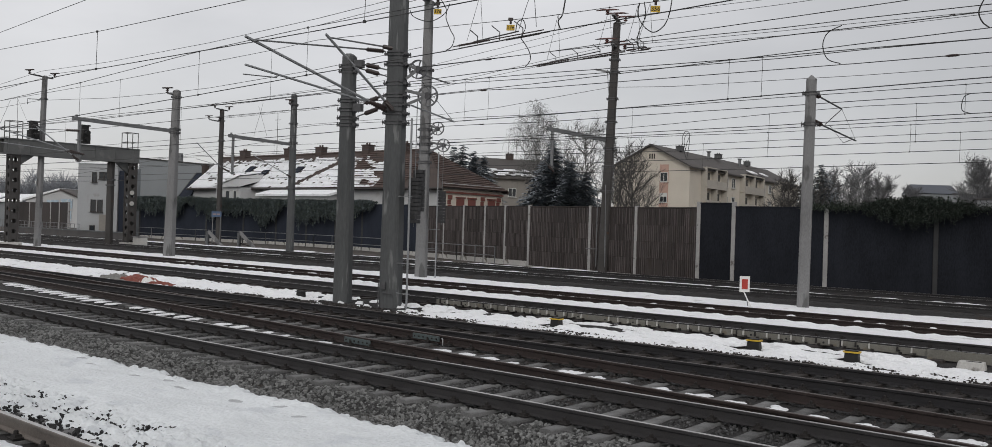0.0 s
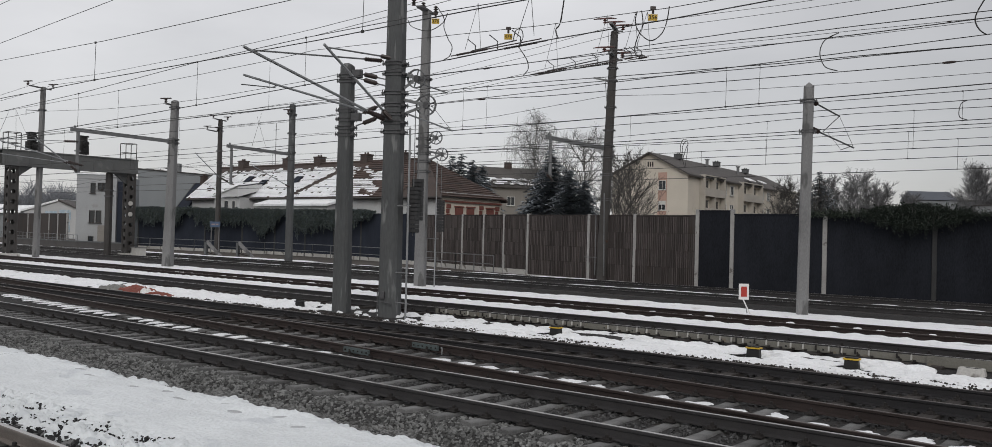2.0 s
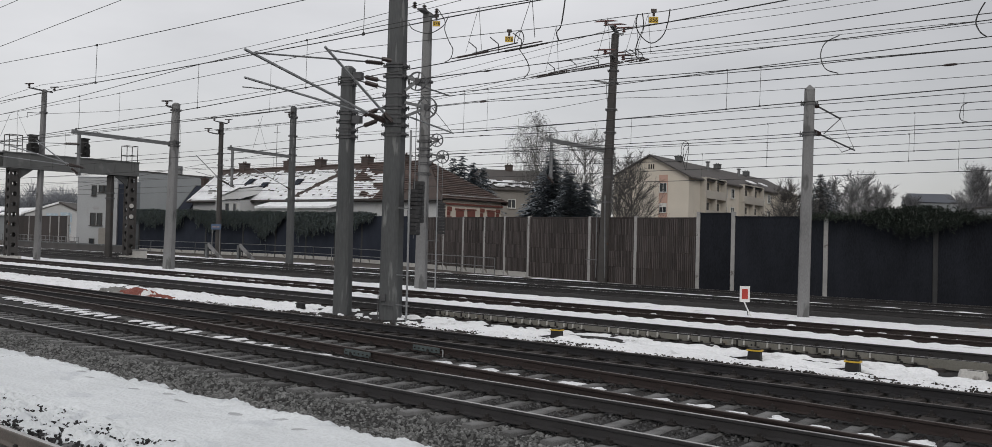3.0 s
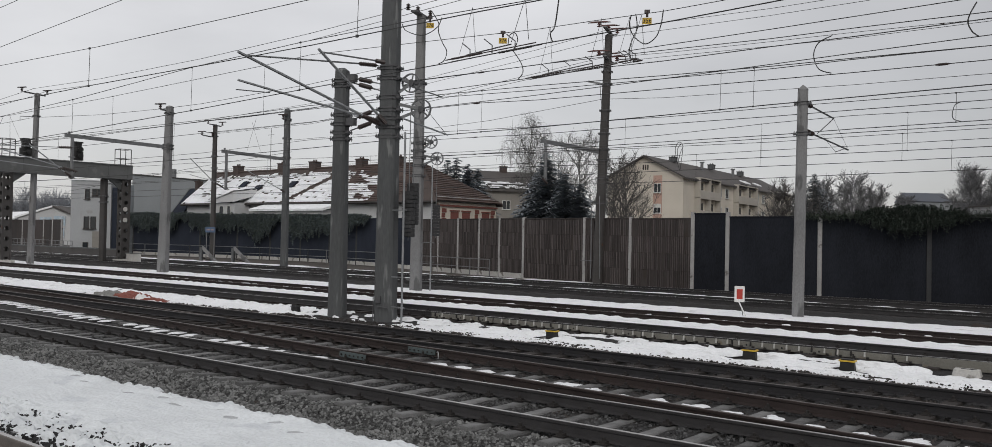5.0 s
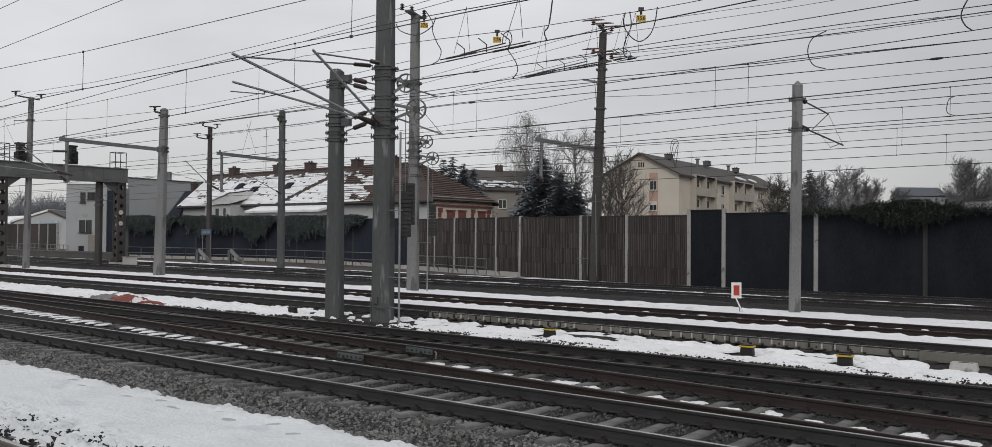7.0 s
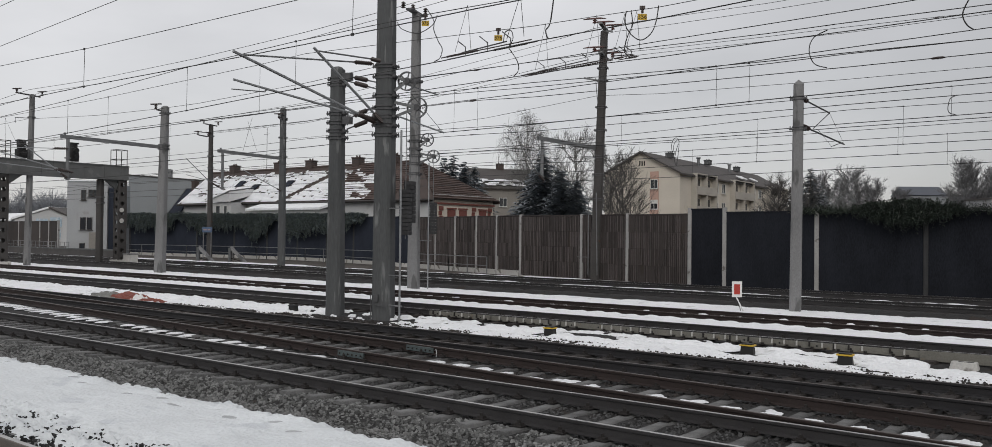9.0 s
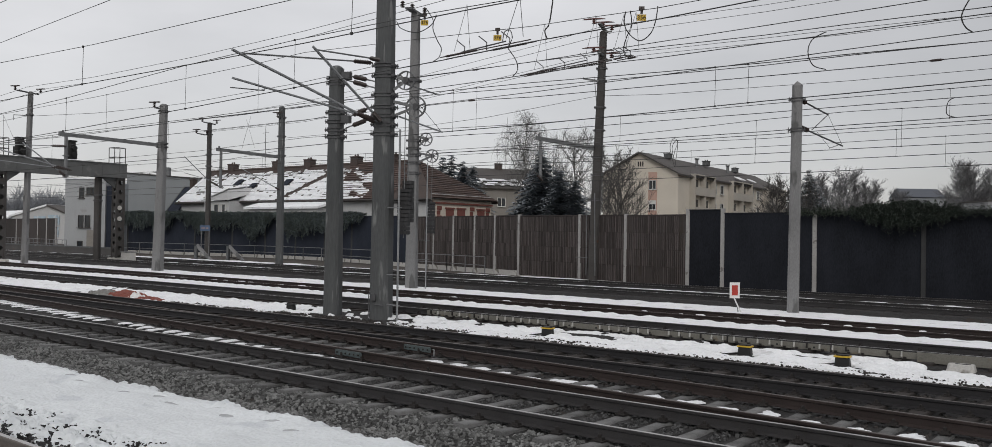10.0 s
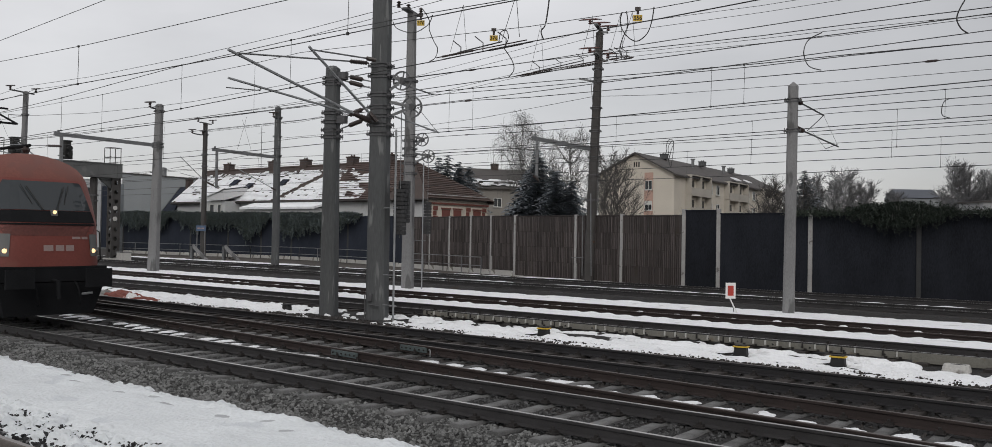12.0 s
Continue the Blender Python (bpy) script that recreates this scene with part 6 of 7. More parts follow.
    # blue-grey roof beyond the right of the barrier
    t = thing("far_house", (-48.5, 180, GROUND), "far house with blue-grey solar roof", "house", rz=39.4)
    part("wall", Geo().box((6.2, 3, 5.4), (7.6, 6.4, 10.8)), M_WALLGREY, t)
    part("roof", Geo().add([(2.2, -0.5, 10.9), (10.2, -0.5, 10.9), (10.1, 3, 12.7), (2.3, 3, 12.7), (2.2, 6.5, 10.9), (10.2, 6.5, 10.9)], [(0, 1, 2, 3), (3, 2, 5, 4), (0, 3, 4), (1, 5, 2)]), M_SOLAR, t, "blue-grey panelled roof")
    part("annex", Geo().box((13.5, 3, 5.4), (9, 6, 10.8)), M_WALLGREY, t)
    part("annex_roof", Geo().box((13.5, 3, 10.95), (9.6, 6.6, 0.3)), M_ROOFGREY, t)
    t = thing("far_low_hall", (-36, 120, GROUND), "low white flat hall edge behind the barrier", "building", rz=39.4)
    part("wall", Geo().box((24.4, 3, 3.9), (16, 6, 7.8)), M_WALLPALE, t)
    part("flat_roof", Geo().box((24.4, 3, 7.9), (16.4, 6.4, 0.2)), M_ROOFGREY, t)
    # low sheds with snow at the far left
    t = thing("low_shed", (-150, 62, GROUND), "low pale shed with snowy roof far down the line", "building", rz=39.4)
    part("wall", Geo().box((-6, 5, 1.9), (18, 10, 3.8)), M_WALLGREY, t)
    for xa, xb in ((-16, -3.2), (-2.6, 1.5)):
        part("roof", Geo().add([(xa, -0.5, 4.0), (xb, -0.5, 4.1), (xb, 6, 5.4), (xa, 6, 5.2), (xa, -0.5, 3.8), (xb, -0.5, 3.9), (xb, 6, 5.2), (xa, 6, 5.0)], [(0, 1, 2, 3), (4, 5, 1, 0), (1, 5, 6, 2), (0, 3, 7, 4), (2, 6, 7, 3)]), M_SNOW, t, "shed roof covered with snow")
    t = thing("gabled_shed", (-150, 62, GROUND), "pale gabled shed with snowy roof and notice boards", "building", rz=39.4)
    part("wall", Geo().prism([(2.2, 0), (11.5, 0), (11.5, 4.3), (7.6, 5.9), (2.2, 4.2)], (0, 12, 0), (0, -0.6, 0)), M_WALLWHITE, t)
    part("roof_slope", Geo().prism([(1.7, 4.1), (7.6, 5.95), (7.6, 6.25), (1.7, 4.4)], (0, 12, 0), (0, -0.9, 0)), M_SNOW, t, "snow-covered roof slope")
    part("roof_slope", Geo().prism([(7.62, 5.95), (12.0, 4.15), (12.0, 4.4), (7.62, 6.2)], (0, 12, 0), (0, -0.9, 0)), M_ROOFGREY, t, "bare grey roof slope")
    for x, z, w in ((6.0, 3.6, 1.8), (8.2, 3.8, 1.8), (7.9, 1.9, 2.2)):
        part("wall_board", Geo().box((x + 0.5, -0.68, z), (w, 0.1, 1.5)), M_BOARD, t, "pale blue notice board")


build_apartments()
build_long_house()
build_far_houses()


# ---- plants ----
def branch_tree(name, at, height, label, seed, spread=0.5, droop=0.0, trunk=0.16, levels=4, material=None, low=0.25, kids=5, twig=0.012, first=9, weep=0.0):
    """Bare tree > trunk, crown of limbs and twigs."""
    rng = random.Random(seed)
    t = thing(name, at, label, "tree")
    g, crown = Geo(), Geo()
    top = height * 0.86
    spine = [Vector((0, 0, -0.3))]
    for k in range(1, 8):
        spine.append(Vector((rng.uniform(-1, 1) * 0.02 * height, rng.uniform(-1, 1) * 0.02 * height, top * k / 7)))
    g.tube(spine, trunk, 7, r2=trunk * 0.15)
    part("trunk", g, material or M_BARK, t)

    def grow(p, d, ln, r, lv):
        pts, q, dd = [p], p, d.copy()
        for k in range(4):
            dd = (dd + Vector((rng.uniform(-1, 1), rng.uniform(-1, 1), rng.uniform(-0.6, 1) - droop * (lv == levels) * 1.6 - droop * 0.5 * k * (lv >= levels - 1))) * 0.16).normalized()
            q = q + dd * ln / 4
            pts.append(q)
        crown.tube(pts, r, 4 if lv < 3 else 3, r2=max(r * 0.45, twig * 0.6))
        if lv >= levels:
            if weep and rng.random() < 0.75:               # thin strand hanging from the tip
                e = pts[-1]
                sway = Vector((rng.uniform(-.12, .12), rng.uniform(-.12, .12), 0))
                ln = weep * rng.uniform(0.4, 1.0)
                crown.tube([e, e + sway - Vector((0, 0, ln * 0.4)), e + sway * 1.4 - Vector((0, 0, ln))], twig * 0.6, 3, r2=twig * 0.4)
            return
        for k in range(kids):
            i = rng.uniform(0.25, 1.0) * 4
            a = pts[int(min(3, i))].lerp(pts[int(min(3, i)) + 1], i % 1 if i < 4 else 1.0)
            side = Vector((rng.uniform(-1, 1), rng.uniform(-1, 1), rng.uniform(-0.3, 0.8))).normalized()
            grow(a, (dd * 0.75 + side * 0.7).normalized(), ln * rng.uniform(0.42, 0.62), max(r * 0.45, twig), lv + 1)

    for k in range(first):
        h = low + (1 - low) * (k + rng.random()) / first
        i = h * 7
        a = spine[int(min(6, i))].lerp(spine[int(min(6, i)) + 1], i % 1)
        az = k * 2.4 + rng.uniform(-0.4, 0.4)
        d = Vector((math.cos(az) * spread, math.sin(az) * spread, 0.75)).normalized()
        grow(a, d, height * (0.42 - 0.22 * h), trunk * 0.42 * (1.1 - 0.6 * h), 2)
    part("crown", crown, material or M_BARK, t, "bare winter twigs")
    return t


def conifer(at, height, width, label, seed, n=34):
    rng = random.Random(seed)
    t = thing("conifer", at, label, "tree", "conifers behind the barrier")
    part("trunk", Geo().tube([(0, 0, -0.3), (0, 0, height * 0.97)], height * 0.014, 6, r2=0.02), M_BARK, t)
    g = Geo()
    for k in range(n):
        z0 = height * (0.08 + 0.9 * k / n)
        r = width * (1 - (k / n)) ** 0.85 + 0.15
        m = max(6, int(19 - 10 * k / n))
        for j in range(m):
            a = j * 2 * math.pi / m + k * 0.7 + rng.uniform(-0.2, 0.2)
            ln = r * rng.uniform(0.55, 1.2)
            z = z0 + rng.uniform(-0.5, 0.5) * height / n * 1.6
            d = Vector((math.cos(a), math.sin(a), 0))
            s = Vector((-math.sin(a), math.cos(a), 0))
            p = Vector((0, 0, z))
            segs = 7
            for q in range(segs):
                u0 = (q + 0.2) / segs
                c = p + d * ln * u0 + Vector((0, 0, -0.35 * ln * u0 * u0 + 0.1 * ln * u0))
                w = 0.2 * ln * (1.1 - u0 * 0.7) + 0.1
                for sd in (-1, 1):
                    e = c + s * sd * w * rng.uniform(0.8, 1.6) + d * w * 0.7 + Vector((0, 0, rng.uniform(-0.28, 0.02) * w * 2))
                    g.add([c - d * w * 0.35, c + d * w * 0.35 + Vector((0, 0, 0.04)), e], [(0, 1, 2)])
    part("crown", g, M_NEEDLE, t, "dark needle branches")


def trailing_climber(runs, label, seed, n, pick, bulk_at, pale_at, fall=0.17, reach=11, sizes=(0.07, 0.15), leaf_mat=None, rise=0.55):
    """Evergreen climber on a barrier top: long leafy strands that arch up, forward and down. runs: (x, y, z) of the barrier's top, x falling or rising."""
    rng = random.Random(seed)
    rows = sorted(runs)
    xs, ys, zs = ([r[k] for r in rows] for k in range(3))
    o = Vector(rows[0])
    t = thing("trailing_climber", tuple(o), label, "climbing plant", "climbers on the barrier")
    dark, pale, stems = Geo(), Geo(), Geo()
    leaf = [(0, -0.5, 0), (0.2, -0.05, 0.05), (0, 0.6, -0.04), (-0.2, -0.05, 0.05)]
    for _ in range(n):
        x = pick(rng)
        bulk = max(0.10, bulk_at(x))
        yf, zf = float(np.interp(x, xs, ys)), float(np.interp(x, xs, zs))
        p = Vector((x, yf + rng.uniform(-0.15, 0.35), zf - 0.05 + bulk * rng.uniform(-0.1, rise)))
        d = Vector((rng.uniform(-0.8, 0.8), -0.35 - 0.35 * rng.random(), rng.uniform(-0.1, 0.75))).normalized()
        pts = [p]
        for k in range(int(4 + reach * bulk * rng.random() + 3 * rng.random())):
            d = (d + Vector((rng.uniform(-.12, .12), -0.02, -fall * (0.35 + bulk)))).normalized()
            p = p + d * 0.085
            if p.y > yf - 0.11 and p.z < zf:
                p.y = yf - 0.11 - 0.05 * rng.random()
            if p.y < yf - 0.7:
                d.y = abs(d.y) * 0.2
            pts.append(p.copy())
            for _k in range(3):
                e = Euler((rng.uniform(-0.7, 0.7) + 0.5, rng.uniform(-0.7, 0.7), math.atan2(d.y, d.x) - 1.57 + rng.uniform(-1.1, 1.1))).to_matrix()
                sz = rng.uniform(*sizes)
                c = p - o + Vector((rng.uniform(-.05, .05), rng.uniform(-.05, .03), rng.uniform(-.06, .03)))
                g = pale if rng.random() < pale_at(x) * (1 if k < 4 else 0.4) else dark
                g.add([c + e @ Vector(v) * sz for v in leaf], [(0, 1, 2, 3)])
        if rng.random() < 0.15:
            stems.tube([q - o for q in pts[::2]], 0.008, 3)
    tagged(part("stems", stems, M_BARK, t, "thin bare stems"), kind="stuff")
    part("leaves", dark, leaf_mat or M_LEAF, t, "dark evergreen leaves")
    part("pale_leaves", pale, M_LEAF_PALE, t, "paler green leaves")


def far_woods(label, at, length, height, n, seed, rz=39.4):
    """Distant bare wood: many thin upright fans of twigs with gaps."""
    rng = random.Random(seed)
    g = Geo()
    for i in range(n):
        x, y = rng.uniform(0, length), rng.uniform(0, 25)
        h = height * rng.uniform(0.55, 1.0) * (0.75 + 0.35 * noise.noise((x * 0.05, seed, 0)))
        p = Vector((x, y, 0))
        g.tube([p, p + Vector((rng.uniform(-.5, .5), 0, h * 0.55))], 0.28, 3, r2=0.1)
        for k in range(44):
            a = p + Vector((rng.uniform(-0.1, 0.1) * h, 0, h * rng.uniform(0.2, 0.72)))
            b = a + Vector((rng.uniform(-0.2, 0.2) * h, rng.uniform(-0.15, 0.15) * h, h * rng.uniform(0.08, 0.3)))
            g.tube([a, b], 0.085, 3, r2=0.03)
    solid("far_wood", g, M_HAZEWOOD, label, "wood", kind="stuff", m=pose(*at, 0, 0, rz))


def build_plants():
    branch_tree("birch_tree", (-51.1, 68.0, GROUND), 13.2, "bare weeping birch with fine pale drooping twigs", 11, 0.34, 1.15, 0.13, 4, M_BARK_PALE, 0.34, 9, 0.010, 15, weep=1.7)
    branch_tree("bare_tree", (-45.9, 68.3, GROUND), 11.6, "bare broad tree with dense fine twigs", 5, 0.7, 0.12, 0.15, 4, M_BARK_PALE, 0.25, 11, 0.012, 14)
    branch_tree("bare_tree", (-44.0, 71.5, GROUND), 10.4, "bare tree with dense fine twigs behind the barrier", 25, 0.7, 0.1, 0.14, 4, M_BARK, 0.25, 9, 0.013, 13)
    branch_tree("bare_shrub_tree", (-31.9, 53.6, GROUND), 7.7, "bare many-stemmed shrub tree rising over the barrier", 7, 0.42, 0.0, 0.11, 4, M_BARK, 0.06, 9, 0.009, 20)
    branch_tree("bare_tree", (-47.6, 121, GROUND), 10.4, "bare tree in front of the apartment house", 8, 0.8, 0.0, 0.2, 4, M_BARK, 0.2, 12, 0.016, 20)
    branch_tree("bare_tree", (-44.6, 124, GROUND), 10.6, "bare tree beside the apartment house", 18, 0.7, 0.0, 0.2, 4, M_BARK, 0.2, 6, 0.02, 11)
    for k, (x, y, h) in enumerate(((-52.0, 164, 14.2), (-48.5, 166, 12.2), (-56.5, 162, 13.0), (-44.5, 168, 10.5))):
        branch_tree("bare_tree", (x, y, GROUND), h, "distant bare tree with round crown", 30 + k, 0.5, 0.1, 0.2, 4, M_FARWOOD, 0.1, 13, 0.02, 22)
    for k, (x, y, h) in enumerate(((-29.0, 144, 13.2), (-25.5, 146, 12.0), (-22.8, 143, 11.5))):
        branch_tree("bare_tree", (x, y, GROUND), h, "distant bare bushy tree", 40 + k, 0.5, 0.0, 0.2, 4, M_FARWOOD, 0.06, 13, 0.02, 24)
    conifer((-46.9, 64.8, GROUND), 10.4, 4.6, "dull blue-green spruce behind the barrier", 1)
    conifer((-48.6, 66.0, GROUND), 9.0, 4.3, "dull blue-green spruce behind the barrier", 2)
    conifer((-44.5, 64.2, GROUND), 8.3, 4.2, "dull blue-green spruce behind the barrier", 6)
    conifer((-43.2, 64.6, GROUND), 7.4, 3.6, "dull blue-green spruce behind the barrier", 16)
    conifer((-45.8, 65.6, GROUND), 8.6, 3.8, "dull blue-green spruce behind the barrier", 17)
    conifer((-53.6, 150, GROUND), 14.6, 6.5, "distant dark spruce beyond the houses", 3)
    conifer((-56.8, 152, GROUND), 13.6, 3.4, "distant dark spruce beyond the houses", 4)
    for k, (x, y, h) in enumerate(((-65.3, 72.0, 10.6), (-64.9, 73.0, 11.0), (-62.0, 71.5, 10.0), (-62.3, 73.5, 9.6))):
        conifer((x, y, GROUND), h + 0.4, 4.2, "dark spruce behind the long house", 50 + k)
    trailing_climber([(x, y - 0.1, h) for x, y, h in FENCE_LEFT], "thick dull green climber hanging over the slate barrier", 3, 4200, lambda rng: rng.uniform(-90.4, -55.0),
                     lambda x: 0.62 + 0.95 * noise.noise((x * 0.3, 1, 8)) + 0.6 * noise.noise((x * 0.9, 1, 5)) if x < -57 else 0.3, lambda x: 0.28, 0.2, 26, (0.1, 0.2), rise=0.3)
    trailing_climber([(-16, 41.45, 3.45), (-6, 41.45, 3.45)], "dark evergreen climber trailing over the black barrier", 21, 2100,
                     lambda rng: rng.triangular(-12.8, -8.4, -10.7) if rng.random() < 0.68 else rng.uniform(-15.6, -6.2),
                     lambda x: math.exp(-((x + 10.6) / 1.9) ** 4) * (0.8 + 0.5 * noise.noise((x * 0.9, 1, 21))), lambda x: 0.3 if x < -12.6 else 0.08, 0.19, 9, (0.05, 0.11), M_LEAF_DEEP)
    far_woods("bare wood on the horizon down the line, haze in its colour", (-340, 60, GROUND), 180, 19, 1300, 2)
    far_woods("bare wood behind the houses, haze in its colour", (-130, 200, GROUND), 330, 13, 420, 6)


build_plants()


# ---- signal gantry and trackside things ----
def holed_plate(g, a, b, w, cells, mi=0, t=0.03, up=Vector((0, 0, 1)), side=Vector((0, 1, 0))):
    """Upright plate between a and b with a row of eight-sided holes."""
    a, b = Vector(a), Vector(b)
    n = side.cross(up).normalized()
    h = (b - a).length / cells
    for k in range(cells):
        c = a + (b - a) * (k + 0.5) / cells
        r = min(w, h) * 0.3
        sq = [(-w / 2, -h / 2), (0, -h / 2), (w / 2, -h / 2), (w / 2, 0), (w / 2, h / 2), (0, h / 2), (-w / 2, h / 2), (-w / 2, 0)]
        hole = [(r * math.cos(math.pi * (1.25 + j / 4)), r * math.sin(math.pi * (1.25 + j / 4))) for j in range(8)]
        for s in (-1, 1):
            vs = [c + side * u + up * v + n * s * t / 2 for u, v in sq + hole]
            g.add(vs, [(j, (j + 1) % 8, 8 + (j + 1) % 8, 8 + j) for j in range(8)], mi)
        vs = [c + side * u + up * v + n * s * t / 2 for s in (-1, 1) for u, v in hole]
        g.add(vs, [(j, (j + 1) % 8, 8 + (j + 1) % 8, 8 + j) for j in range(8)], mi)


def build_gantry():
    x = -64.0
    t = thing("signal_gantry", (x, 30.4, GROUND), "grey steel signal gantry with holed legs over the tracks", "signal gantry")
    off = Vector((0, 30.4, GROUND))
    P = lambda dx, y, z: Vector((dx, y, z)) - off
    for yc in (26.35, 34.75):
        g = Geo()
        for dx in (-0.3, 0.3):
            holed_plate(g, P(dx, yc, -0.25), P(dx, yc, 5.95), 0.56, 9, up=Vector((0, 0, 1)), side=Vector((0, 1, 0)))
        for dy in (-0.28, 0.28):
            holed_plate(g, P(0, yc + dy, -0.25), P(0, yc + dy, 5.95), 0.6, 11, side=Vector((1, 0, 0)))
        for dx in (-0.3, 0.3):
            for dy in (-0.28, 0.28):
                g.prism([(-0.05, -0.05), (0.05, -0.05), (0.05, 0.05), (-0.05, 0.05)], P(dx, yc + dy, -0.3), P(dx, yc + dy, 6.0))
        part("leg", g, M_STEEL_DARK, t, "dark steel leg with round holes")
        part("leg_foot", Geo().box(P(0, yc, -0.15), (1.1, 1.0, 0.4), ch=0.05), M_CONC_LIGHT, t, "concrete foot")
        b = Geo()
        s = 1 if yc < 30 else -1
        b.add([P(0.1, yc + s * 0.3, 5.2), P(0.1, yc + s * 1.3, 5.95), P(0.1, yc + s * 0.3, 5.95), P(-0.1, yc + s * 0.3, 5.2), P(-0.1, yc + s * 1.3, 5.95), P(-0.1, yc + s * 0.3, 5.95)], [(0, 1, 2), (5, 4, 3), (0, 3, 4, 1)])
        part("corner_gusset", b, M_GANTRY, t)
    g = Geo()
    for dx in (-0.4, 0.4):
        g.box(P(dx, 30.35, 6.5), (0.05, 9.6, 1.0))
    for dz in (6.0, 7.0):
        g.box(P(0, 30.35, dz), (1.0, 9.6, 0.07))
    for k in range(7):
        g.box(P(0.44, 25.8 + k * 1.5, 6.5), (0.05, 0.08, 0.95))
    part("beam", g, M_GANTRY, t, "grey box girder")
    for y, h in ((27.46, 1.15), (31.0, 1.25)):
        g = Geo()
        g.box(P(0.3, y, 7.1 + h / 4), (0.55, 0.72, h / 2), ch=0.1)
        g.box(P(0.3, y, 7.1 + h * 0.75), (0.5, 0.5, h / 2), ch=0.1)
        g.box(P(0.3, y, 7.12 + h), (0.55, 0.58, 0.1))
        for dz in (0.3, 0.75):
            g.lathe([(0.14, 0.25), (0.17, 0.6)], 10, tuple(P(0.3, y, 7.1 + dz)), "x")
        part("signal_head", g, M_BLACK, t, "black signal lamp housing")
    for y in (34.6, 26.3):
        g = Geo()
        for dy in (-0.42, 0.42):
            for dx in (-0.4, 0.4):
                g.tube([P(dx, y + dy, 6.9), P(dx, y + dy, 8.2)], 0.03, 5)
        for z in (7.5, 8.2):
            for dx in (-0.4, 0.4):
                g.tube([P(dx, y - 0.42, z), P(dx, y + 0.42, z)], 0.025, 5)
            for dy in (-0.42, 0.42):
                g.tube([P(-0.4, y + dy, z), P(0.4, y + dy, z)], 0.025, 5)
        part("service_cage", g, M_STEEL_DARK, t, "thin steel service cage")
    for y in (34.6,):
        for z in (2.95, 3.75):
            part("marker_disc", Geo().lathe([(0.17, 0.34), (0.17, 0.37)], 14, tuple(P(0, y + 0.08, z)), "x"), M_CONC_LIGHT, t, "dull white marker disc")


